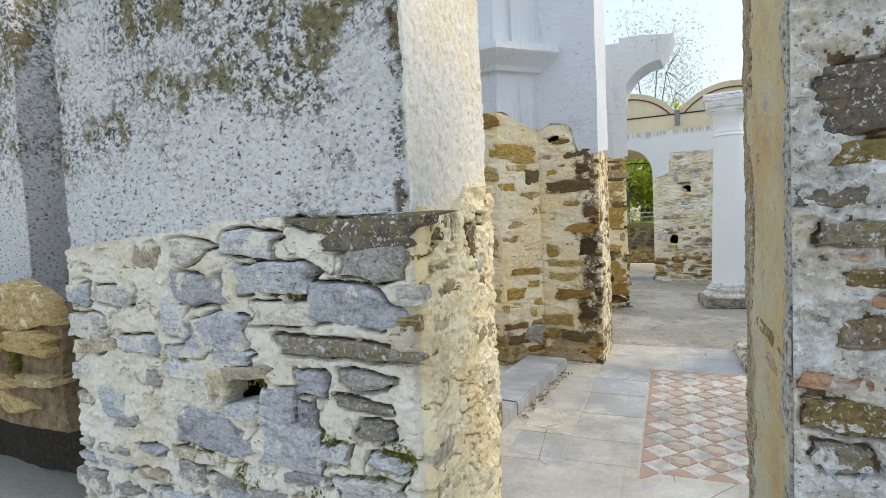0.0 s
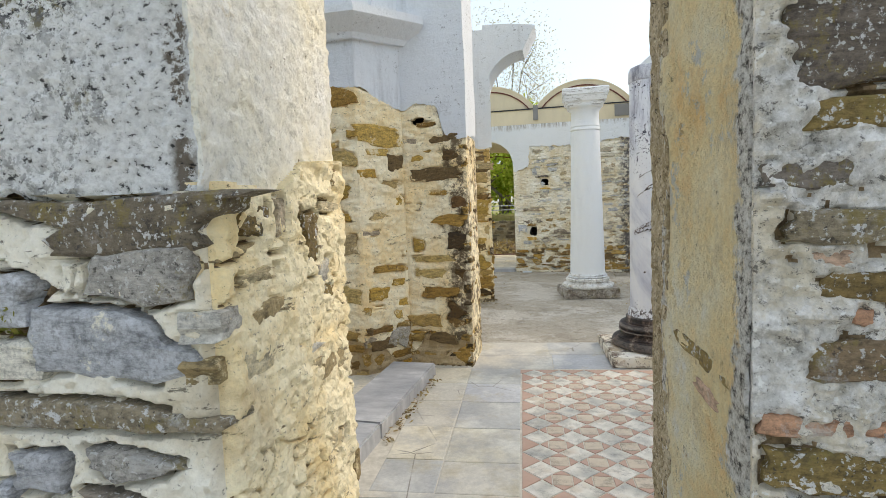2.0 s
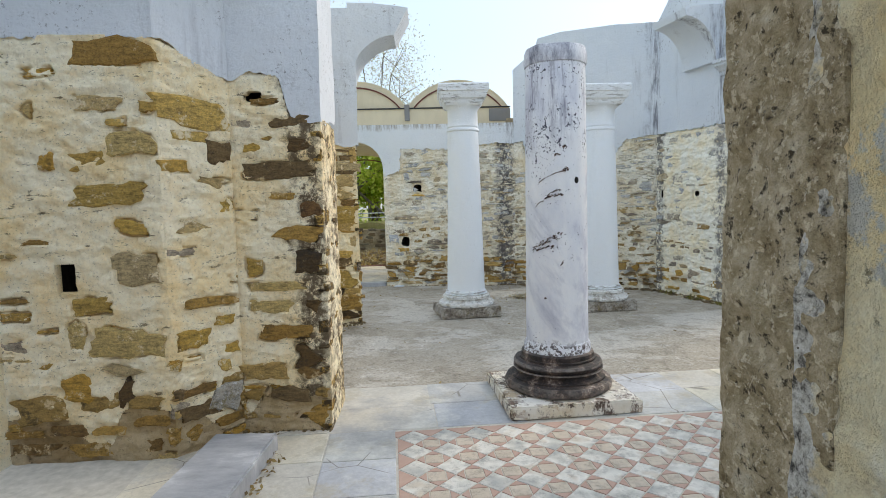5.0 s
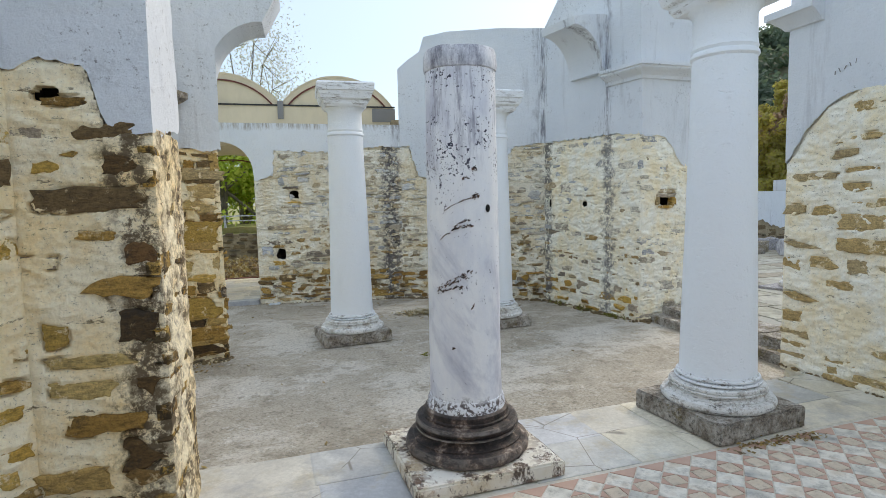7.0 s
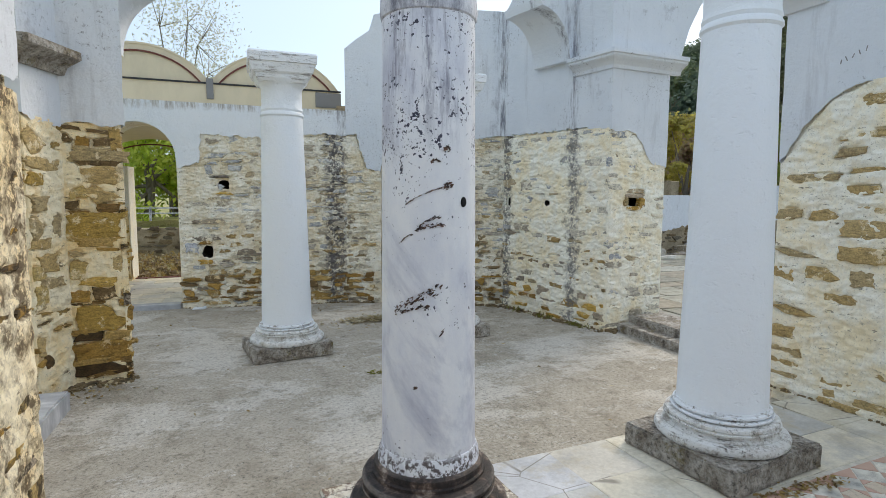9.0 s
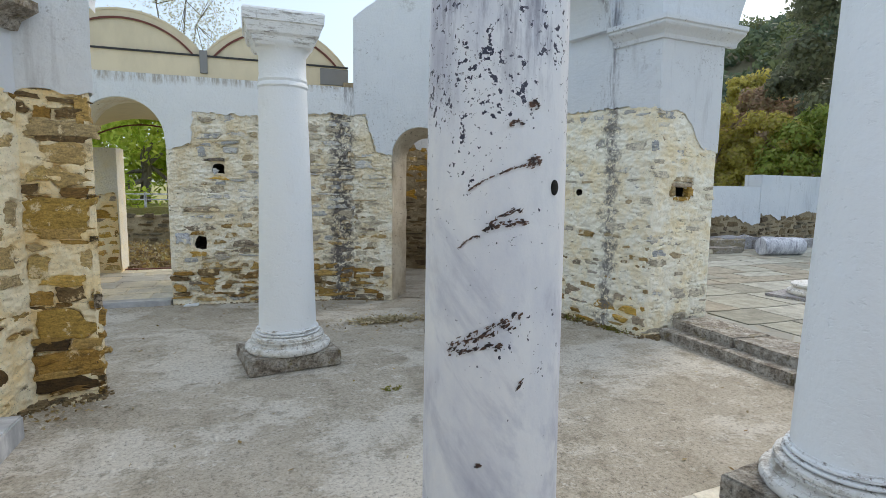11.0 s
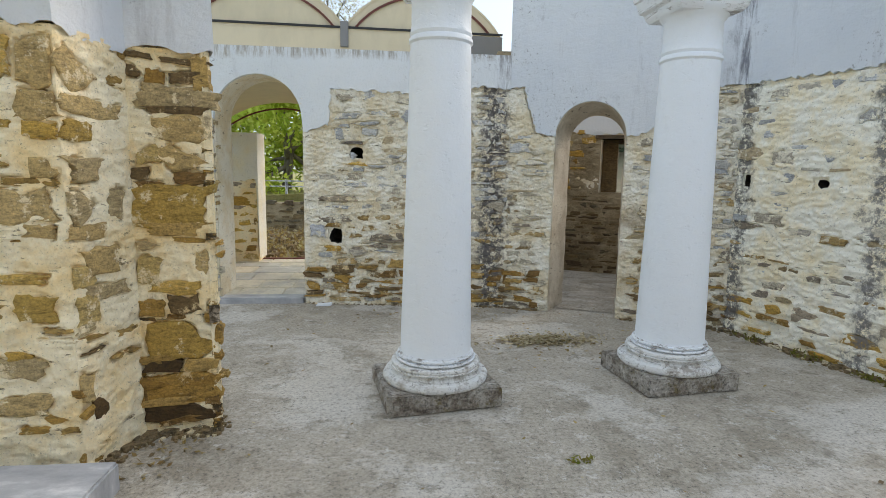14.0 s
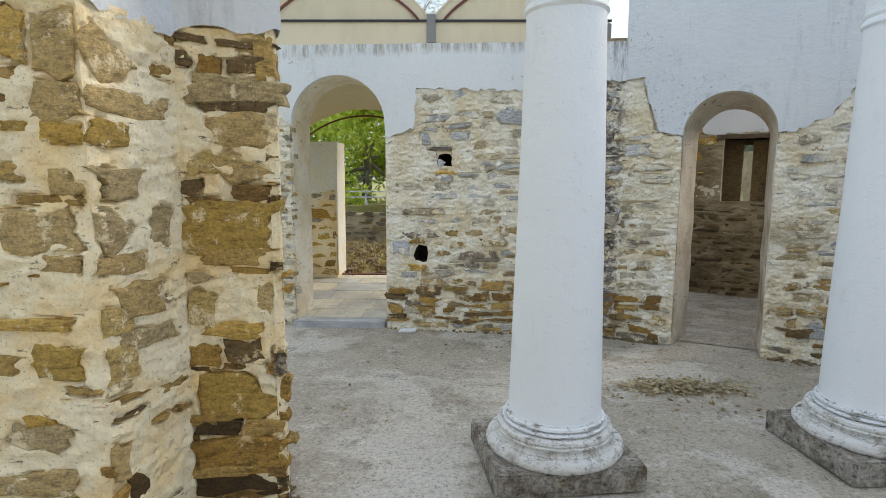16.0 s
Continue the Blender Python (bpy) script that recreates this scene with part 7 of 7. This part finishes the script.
PIER_C = [(0.36, 1.98, 0.24, 0.09, "stone_umber"), (0.41, 1.84, 0.15, 0.09, "stone_rust"), (0.28, 1.70, 0.42, 0.11, "stone_umber"), (0.36, 1.32, 0.30, 0.11, "stone_umber"), (0.11, 1.13, 0.14, 0.10, "stone_gold"), (0.24, 1.01, 0.32, 0.05, "stone_gold"), (0.19, 0.89, 0.26, 0.08, "stone_gold"),
          (0.27, 0.73, 0.32, 0.10, "stone_umber"), (0.44, 0.89, 0.14, 0.09, "stone_rust"), (0.42, 0.57, 0.20, 0.15, "stone_rust"), (0.13, 1.84, 0.10, 0.05, "stone_gold"), (0.43, 1.15, 0.17, 0.14, "stone_rust"), (0.45, 1.47, 0.13, 0.08, "stone_rust"), (0.30, 1.55, 0.16, 0.05, "stone_umber")]
peg = lambda s, z: z < 2.40 and not (abs(s - HX - 3.3) < 0.055 and abs(z - 1.125) < 0.08)
slant = lambda s, z: z < interp(wl, s + 1.2) - 0.015
nook = lambda s, z: z < interp(wl, s + 1.62) - 0.015 and ((s - 0.145) / 0.055) ** 2 + ((z - 2.14 - 0.2 * (s - 0.145)) / 0.03) ** 2 > 1
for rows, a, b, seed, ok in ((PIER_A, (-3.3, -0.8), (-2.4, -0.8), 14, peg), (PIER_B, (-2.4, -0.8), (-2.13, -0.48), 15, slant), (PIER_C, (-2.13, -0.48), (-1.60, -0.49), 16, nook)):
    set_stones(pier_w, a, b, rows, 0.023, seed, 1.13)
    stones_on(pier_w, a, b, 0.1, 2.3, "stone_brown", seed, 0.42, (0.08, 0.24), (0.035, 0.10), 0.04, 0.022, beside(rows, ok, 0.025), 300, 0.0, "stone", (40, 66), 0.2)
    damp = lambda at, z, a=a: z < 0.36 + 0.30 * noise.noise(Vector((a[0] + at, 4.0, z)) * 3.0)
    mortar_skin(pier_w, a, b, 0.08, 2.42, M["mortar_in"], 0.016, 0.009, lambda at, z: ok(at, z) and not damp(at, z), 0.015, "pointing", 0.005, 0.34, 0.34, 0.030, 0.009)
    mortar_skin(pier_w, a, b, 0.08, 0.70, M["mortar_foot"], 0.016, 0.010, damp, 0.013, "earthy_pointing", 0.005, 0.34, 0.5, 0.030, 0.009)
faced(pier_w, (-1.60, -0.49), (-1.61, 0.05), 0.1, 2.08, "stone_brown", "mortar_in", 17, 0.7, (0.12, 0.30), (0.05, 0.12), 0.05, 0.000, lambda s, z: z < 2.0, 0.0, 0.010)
NORTH_A = [(0.77, 2.10, 0.10, 0.16, "stone_gold"), (0.92, 2.07, 0.15, 0.19, "stone_tan"), (0.75, 1.79, 0.09, 0.03, "stone_gold"), (0.82, 1.40, 0.30, 0.15, "stone_tan"), (0.92, 1.58, 0.11, 0.08, "stone_tan"), (0.88, 1.28, 0.13, 0.05, "stone_tan"), (0.74, 1.04, 0.27, 0.04, "stone_gold"),
          (0.84, 0.88, 0.17, 0.13, "stone_gold"), (0.74, 0.65, 0.10, 0.04, "stone_gold"), (0.73, 0.59, 0.32, 0.11, "stone_tan"), (0.68, 0.38, 0.32, 0.11, "stone_tan"), (0.91, 1.87, 0.17, 0.12, "stone_tan"), (0.92, 1.76, 0.13, 0.07, "stone_gold")]
NORTH_B = [(0.12, 2.09, 0.22, 0.20, "stone_tan"), (0.19, 1.89, 0.32, 0.09, "stone_tan"), (0.10, 1.77, 0.17, 0.08, "stone_gold"), (0.12, 1.58, 0.21, 0.10, "stone_tan"), (0.10, 1.39, 0.17, 0.17, "stone_tan"), (0.31, 1.39, 0.12, 0.15, "stone_tan"), (0.12, 1.26, 0.22, 0.07, "stone_tan"), (0.20, 1.10, 0.22, 0.12, "stone_tan"),
          (0.24, 0.94, 0.29, 0.07, "stone_tan"), (0.07, 1.03, 0.12, 0.09, "stone_gold"), (0.08, 0.87, 0.13, 0.12, "stone_gold"), (0.06, 0.77, 0.10, 0.04, "stone_tan"), (0.04, 0.44, 0.07, 0.14, "stone_tan"), (0.11, 0.32, 0.08, 0.10, "stone_rust")]
NORTH_C = [(0.39, 2.14, 0.08, 0.17, "stone_umber"), (0.25, 1.99, 0.36, 0.10, "stone_tan"), (0.27, 1.92, 0.31, 0.04, "stone_umber"), (0.29, 1.82, 0.27, 0.12, "stone_tan"), (0.09, 1.68, 0.16, 0.10, "stone_gold"), (0.30, 1.67, 0.25, 0.14, "stone_tan"), (0.32, 1.54, 0.15, 0.07, "stone_umber"), (0.21, 1.38, 0.40, 0.19, "stone_gold"), (0.20, 1.25, 0.37, 0.07, "stone_umber"), (0.08, 1.15, 0.13, 0.05, "stone_tan"), (0.08, 0.99, 0.13, 0.16, "stone_gold"),
          (0.22, 0.90, 0.26, 0.07, "stone_gold"), (0.08, 0.78, 0.13, 0.08, "stone_umber"), (0.27, 0.80, 0.18, 0.10, "stone_umber"), (0.21, 0.57, 0.32, 0.18, "stone_gold"), (0.11, 0.43, 0.20, 0.06, "stone_rust"), (0.21, 0.28, 0.41, 0.16, "stone_umber"), (0.02, 0.26, 0.02, 0.17, "stone_umber"), (0.18, 0.14, 0.34, 0.12, "stone_rust"), (0.36, 1.06, 0.10, 0.13, "stone_tan")]
under = lambda s, z: z < 2.25
for rows, a, b, seed, keep in ((NORTH_A, (-3.4, 2.62), (-2.40, 2.62), 18, 0.6), (NORTH_B, (-2.40, 2.62), (-2.27, 3.05), 19, 0.3), (NORTH_C, (-2.27, 3.05), (-1.84, 3.08), 20, 0.95)):
    set_stones(pier_n, a, b, rows, 0.025, seed, 1.34)
    stones_on(pier_n, a, b, 0.02, 2.25, "stone_umber", seed, keep, (0.09, 0.30), (0.04, 0.12), 0.02, 0.022, beside(rows, under, 0.004), 300, 0.0, "stone", (40, 66), 0.2)
    mortar_skin(pier_n, a, b, 0.0, 2.27, M["mortar_in"], 0.017, 0.009, under, 0.015, "pointing", 0.005, 0.34, 0.38, 0.030, 0.008)
faced(pier_n, (-1.84, 3.08), (-1.99, 3.32), 0.02, 2.24, "stone_brown", "mortar_in", 21, 0.6, (0.10, 0.24), (0.05, 0.12), 0.05, 0.0)


# denser stones at the feet of the piers and walls
for parent, a, b, seed in ((pier_w, (-3.3, -0.8), (-2.4, -0.8), 61), (pier_w, (-2.4, -0.8), (-2.13, -0.48), 62), (pier_w, (-2.13, -0.48), (-1.60, -0.49), 63), (pier_n, (-2.27, 3.05), (-1.84, 3.08), 65)):
    stones_on(parent, a, b, 0.02, 0.50, "stone_umber", seed, 0.95, (0.18, 0.42), (0.07, 0.15), 0.012, 0.034, None, 300, 0.0, "stone", (40, 66), 0.3)
for parent, a, b, seed in ((wall_b, (-1.74, 6.372), BW1, 67), (wall_a, AW0, (1.02, 5.894), 68), (wall_a, (1.89, 5.457), AW1, 69)):
    stones_on(parent, a, b, 0.02, 0.46, "stone_umber", seed, 0.9, (0.14, 0.40), (0.05, 0.11), 0.014, 0.040, None, 300, 0.0, "stone", (30, 60), 0.4)
for a, b, seed in ((RW0, RW1, 66),):
    stones_on(wall_e, a, b, 0.02, 0.42, "stone_brown", seed, 0.95, (0.14, 0.44), (0.05, 0.12), 0.02, 0.05)


def bw_ok(s, z):
    x = s / BK - 4.7
    if abs(x + 2.265) < 0.52 and z < 2.18 or math.hypot(x + 2.265, z - 2.18) < 0.53:
        return False
    if abs(x + 1.38) < 0.085 and abs(z - 0.83) < 0.105 or abs(x + 1.13) < 0.085 and abs(z - 1.82) < 0.085:
        return False
    return z < (2.07 if -1.74 < x < -1.45 else 2.53)


def bw_stone(s, z):
    x = s / BK - 4.7
    return bw_ok(s, z) and not (abs(x + 1.38) < 0.10 and abs(z - 0.83) < 0.13 or abs(x + 1.13) < 0.09 and abs(z - 1.82) < 0.11)


feature(pier_w, (-2.4, -0.8), (-2.13, -0.48), 0.28, 0.36, 0.24, 0.24, "stone_dark", 31, 0.036)
feature(wall_b, BW0, BW1, bs(-1.16), 1.935, 0.34, 0.045, "stone_slate", 3, 0.03)
feature(wall_b, BW0, BW1, bs(-1.16), 1.785, 0.11, 0.12, "stone_pale", 41, -0.004)
feature(wall_b, BW0, BW1, bs(-1.14), 1.69, 0.30, 0.06, "stone_brown", 5, 0.026)
feature(wall_b, BW0, BW1, bs(-1.40), 0.965, 0.26, 0.05, "stone_brown", 7, 0.026)
feature(wall_b, BW0, BW1, bs(-1.42), 0.68, 0.26, 0.10, "stone_brown", 9, 0.026)
feature(wall_b, BW0, BW1, bs(-1.60), 0.90, 0.24, 0.20, "stone_grey", 11, 0.024)
feature(wall_b, BW0, BW1, bs(-1.35), 1.28, 0.60, 0.07, "stone_brown", 14, 0.028)
feature(pier_e, (3.285, 3.145), (4.14, 3.2), 0.37, 1.665, 0.34, 0.055, "stone_brown", 52, 0.030)
feature(pier_e, (3.285, 3.145), (4.14, 3.2), 0.39, 1.515, 0.30, 0.05, "stone_brown", 55, 0.028)
feature(pier_e, (3.285, 3.145), (4.14, 3.2), 0.50, 1.59, 0.09, 0.12, "stone_brown", 57, 0.026)
feature(pier_e, (3.285, 3.145), (4.14, 3.2), 0.255, 1.59, 0.06, 0.13, "stone_jamb", 53, 0.026)
feature(wall_l, LW0, LW1, 1.06, 0.945, 0.28, 0.06, "stone_grey", 52, 0.052, 6)
feature(wall_l, LW0, LW1, 1.02, 0.79, 0.26, 0.08, "stone_grey", 55, 0.050, 8)
feature(wall_l, LW0, LW1, 0.90, 0.885, 0.13, 0.13, "stone_jamb", 58, 0.050, 20)
B0 = (-3.3, 6.565)
stones_on(wall_b, (-1.755, 6.374), BW1, 1.05, 2.5, "stone_washed", 222, 0.9, (0.10, 0.42), (0.04, 0.11), 0.014, 0.028, lambda s, z: bw_stone(s + bs(-1.755), z))
stones_on(wall_b, (-1.755, 6.374), BW1, 0.02, 1.02, "stone_back", 22, 0.97, (0.10, 0.42), (0.04, 0.11), 0.008, 0.030, lambda s, z: bw_stone(s + bs(-1.755), z))
stones_on(wall_b, B0, (-2.775, 6.50), 0.02, 2.2, "stone_back", 122, 0.97, (0.10, 0.30), (0.045, 0.11), 0.018, 0.022)
mortar_skin(wall_b, B0, BW1, 0.0, 2.56, M["mortar_back"], 0.020, 0.012, lambda s, z: bw_ok(s + bs(-3.3), z), 0.010, "pointing", 0.014, 0.6, 0.40)


def aw_ok(s, z):
    if abs(s - cx) < 0.383 and z < 2.035 or math.hypot(s - cx, z - 2.035) < 0.393:
        return False
    x = s / AK + 0.64
    return z < interp([(0.64, 2.58), (0.78, 2.55), (0.9, 2.10), (1.0, 2.04), (1.9, 2.04), (2.15, 2.18), (2.35, 2.5), (2.8, 2.54)], x)


stones_on(wall_a, AW0, AW1, 1.35, 2.5, "stone_washed", 223, 0.9, (0.10, 0.40), (0.04, 0.11), 0.014, 0.028, aw_ok)
stones_on(wall_a, AW0, AW1, 0.02, 1.32, "stone_back", 23, 0.97, (0.10, 0.40), (0.04, 0.11), 0.008, 0.030, aw_ok)
mortar_skin(wall_a, AW0, AW1, 0.0, 2.6, M["mortar_back"], 0.020, 0.012, aw_ok, 0.010, "pointing", 0.014, 0.6, 0.40)
rw_ok = lambda s, z: z < 2.5 and not (abs(s - 0.87) < 0.07 and abs(z - 1.57) < 0.06) and not (abs(s - 0.12) < 0.06 and abs(z - 1.58) < 0.085)
stones_on(wall_e, RW0, RW1, 0.40, 1.15, "stone_back", 126, 0.62, (0.14, 0.42), (0.05, 0.12), 0.03, 0.024, rw_ok, 300, 0.0, "stone", (40, 66), 0.2)
faced(wall_e, RW0, RW1, 1.15, 2.52, "stone_washed", None, 26, 0.5, (0.12, 0.36), (0.05, 0.12), 0.04, 0.012, rw_ok, 0.0, 0.018, 0.011, 0.017, 0.2)
mortar_skin(wall_e, RW0, RW1, 0.0, 2.52, M["mortar_pale"], 0.018, 0.011, rw_ok, 0.018, "pointing", 0.005, 0.32, 0.2, 0.030, 0.009)
faced(pier_e, (3.285, 3.145), (4.14, 3.2), 0.02, 2.46, "stone_washed", "mortar_pale", 27, 0.6, (0.14, 0.36), (0.05, 0.12), 0.04, 0.013, lambda s, z: z < interp([(0, 2.46), (0.4, 2.45), (0.58, 2.18), (0.72, 2.06), (1, 2.03)], s) and ((s - 0.38) / 0.105) ** 4 + ((z - 1.59 + 0.15 * (s - 0.38)) / 0.06) ** 4 > 1, 0.01)
faced(pier_s, (3.18, 0.84), (3.24, -0.95), 0.1, 2.50, "stone_tan", "mortar_pale", 28, 0.6, (0.20, 0.50), (0.06, 0.14), 0.05, 0.016, lambda s, z: z < interp([(0, 1.92), (0.08, 2.0), (0.20, 2.17), (0.38, 2.35), (0.63, 2.44), (2, 2.48)], s))
stones_on(led, (-5.2, -3.95), (-3.42, -3.95), 0.56, 1.05, "stone_tan", 29, 1.0, (0.34, 0.7), (0.11, 0.20), 0.008, 0.07, None, 300, 0.0, "stone", (40, 66), 0.3)
stones_on(inner, (-4.0, 9.12), (-2.88, 9.14), 0.05, 1.42, "stone_brown", 30, 0.98, (0.25, 0.6), (0.08, 0.2), 0.006, 0.02)
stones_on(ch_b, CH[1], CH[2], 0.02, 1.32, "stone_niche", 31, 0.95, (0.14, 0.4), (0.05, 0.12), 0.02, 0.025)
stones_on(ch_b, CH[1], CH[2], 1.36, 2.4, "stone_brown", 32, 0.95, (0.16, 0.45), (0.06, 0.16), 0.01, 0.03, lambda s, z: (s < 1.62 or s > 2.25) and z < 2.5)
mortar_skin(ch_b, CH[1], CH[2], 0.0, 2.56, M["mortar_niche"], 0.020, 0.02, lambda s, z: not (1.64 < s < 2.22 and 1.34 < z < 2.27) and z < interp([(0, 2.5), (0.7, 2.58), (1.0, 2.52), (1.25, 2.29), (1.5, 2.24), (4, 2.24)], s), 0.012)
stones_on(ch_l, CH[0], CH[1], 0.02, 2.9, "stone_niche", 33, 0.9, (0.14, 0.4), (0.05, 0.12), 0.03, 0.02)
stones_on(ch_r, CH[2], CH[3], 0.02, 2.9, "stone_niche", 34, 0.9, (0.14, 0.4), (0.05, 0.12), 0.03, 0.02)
stones_on(ruin, (7.2, 8.55), (12.45, 9.517), 0.12, 0.97, "stone_niche", 35, 0.95, (0.2, 0.6), (0.07, 0.15), 0.015, 0.06, lambda s, z: z < interp([(0, 0.95), (1.4, 0.85), (2.4, 0.80), (3.6, 0.98), (4.2, 0.94), (4.6, 0.78), (5.0, 0.70), (5.3, 0.72)], s) - 0.02)
stones_on(ruin2, (12.45, 9.51), (18.0, 10.53), 0.12, 0.85, "stone_niche", 36, 0.95, (0.2, 0.5), (0.07, 0.15), 0.03, 0.06)
stones_on(bpy.data.objects["wall_garden"], (-7, 14.72), (2, 15.28), 0.0, 0.7, "stone_niche", 37, 0.95, (0.2, 0.5), (0.08, 0.16), 0.03, 0.06)

# ---- paving: marble slabs and tile mosaic, in the floor's own slightly turned grid ----
FLOOR = pose(-1.20, -0.56, PLAT, 0, 0, 3.6)


def tile_mesh(name, pts, mat, h=0.02):
    n = len(pts)
    cxm, cym = sum(p[0] for p in pts) / n, sum(p[1] for p in pts) / n
    vs = [(x, y, -h) for x, y in pts] + [(x, y, -0.002) for x, y in pts] + [(cxm + (x - cxm) * 0.965, cym + (y - cym) * 0.965, 0.0) for x, y in pts]
    fs = [(k2 * n + i, k2 * n + (i + 1) % n, (k2 + 1) * n + (i + 1) % n, (k2 + 1) * n + i) for k2 in range(2) for i in range(n)] + [tuple(range(2 * n, 3 * n))]
    me = bpy.data.meshes.new(name)
    me.from_pydata(vs, [], fs)
    me.materials.append(mat)
    return me


unit_slab = tile_mesh("slab", [(-0.5, -0.5), (0.5, -0.5), (0.5, 0.5), (-0.5, 0.5)], M["slab"])
r = random.Random(77)


def lay_slab(u0, u1, v0, v1):
    g = 0.003
    ob = new("slab", unit_slab)
    ob.parent = platform
    ob.matrix_basis = FLOOR @ Matrix.Translation(((u0 + u1) / 2, (v0 + v1) / 2, r.uniform(-0.002, 0.002))) @ Matrix.Diagonal((u1 - u0 - 2 * g, v1 - v0 - 2 * g, 1, 1))


# north strip
u = -0.42
while u < 4.5:
    w = r.uniform(0.4, 0.75)
    cut = r.uniform(0.36, 0.48)
    lay_slab(u, u + w, 0.02, cut)
    lay_slab(u + r.uniform(-0.03, 0.03), u + w, cut, 0.84)
    u += w
# strips west of the mosaic
for u0, u1, off in ((-0.40, 0.0, -0.02), (-0.72, -0.40, -0.22)):
    v = off + 0.04 if u0 > -0.5 else 0.84
    while v > -1.9:
        h = 0.40 + r.uniform(-0.03, 0.03)
        lay_slab(u0, u1, max(-1.9, v - h), v)
        v -= h
lay_slab(-1.35, -0.72, -0.9, -0.1)
# south of the mosaic
u = -0.75
for w in (0.68, 0.52, 0.6, 0.6, 0.6, 0.6, 0.6, 0.6):
    lay_slab(u, u + w, -2.5, -1.9)
    u += w
P = 0.192
q, g = P / 2 - 0.004, 0.005
diamond = tile_mesh("tile", [(-q, 0), (0, -q), (q, 0), (0, q)], M["tessera"])
e = P / 4 - 0.002
square = tile_mesh("tile", [(-e, -e), (e, -e), (e, e), (-e, e)], M["tessera_cream"])
tri = tile_mesh("tile", [(P / 4 + 0.003, -P / 4 + g), (P / 2 - g, 0), (P / 4 + 0.003, P / 4 - g)], M["terracotta"])
edge_tri = tile_mesh("tile", [(-P / 2 + g, 0), (P / 2 - g, 0), (0, -P / 2 + g)], M["terracotta"])
rest = {"tessera": ([], []), "tessera_cream": ([], []), "terracotta": ([], [])}
count = 0
NU, NV = 22, 10
for j in range(NV):
    for i in range(NU):
        m = FLOOR @ Matrix.Translation(((i + 0.5) * P + 0.01, -(j + 0.5) * P - 0.01, 0.001 * r.uniform(-1, 1)))
        items = [(diamond, m, "tessera")]
        if j == 0:
            items.append((edge_tri, m @ Matrix.Translation((-P / 2, P / 2, 0)), "terracotta"))
        if i == 0:
            items.append((edge_tri, m @ Matrix.Translation((-P / 2, -P / 2, 0)) @ pose(0, 0, 0, 0, 0, 90), "terracotta"))
        if j == NV - 1:
            items.append((edge_tri, m @ Matrix.Translation((P / 2, -P / 2, 0)) @ pose(0, 0, 0, 0, 0, 180), "terracotta"))
        if i < NU - 1 and j < NV - 1:
            m2 = m @ Matrix.Translation((P / 2, -P / 2, 0))
            items.append((square, m2, "tessera_cream"))
            items += [(tri, m2 @ pose(0, 0, 0, 0, 0, a), "terracotta") for a in (0, 90, 180, 270)]
        for me, mm, key in items:
            if i < 9 and j < 6 and count < 300:
                ob = new("tile", me)
                ob.parent = platform
                ob.matrix_basis = mm
                count += 1
            else:
                vs, fs = rest[key]
                fs += [tuple(k2 + len(vs) for k2 in p.vertices) for p in me.polygons]
                vs += [mm @ v.co for v in me.vertices]
for key, (vs, fs) in rest.items():
    ob = mesh_ob("mosaic_tiles", vs, fs, M[key], platform)
    ob["kind"] = "stuff"

# terrace flags
terrace = bpy.data.objects["terrace"]
flag = tile_mesh("flagstone", [(-0.5, -0.46), (-0.1, -0.5), (0.5, -0.48), (0.48, 0.1), (0.5, 0.5), (0.05, 0.47), (-0.48, 0.5), (-0.5, 0.05)], M["terrace_slab"], 0.03)
r = random.Random(88)
y, count = 0.9, 0
while y < 9.0:
    h = r.uniform(0.40, 0.75)
    x = 4.22 + r.uniform(0, 0.2)
    while x < 12.0 and count < 290:
        w = r.uniform(0.45, 1.0)
        ob = new("flagstone", flag)
        ob.parent = terrace
        ob.matrix_basis = pose(x + w / 2, y + h / 2, 0.186 + r.uniform(-0.002, 0.003), 0, 0, r.uniform(-2, 2)) @ Matrix.Diagonal((w - 0.015, h - 0.015, 1, 1))
        x += w
        count += 1
    y += h
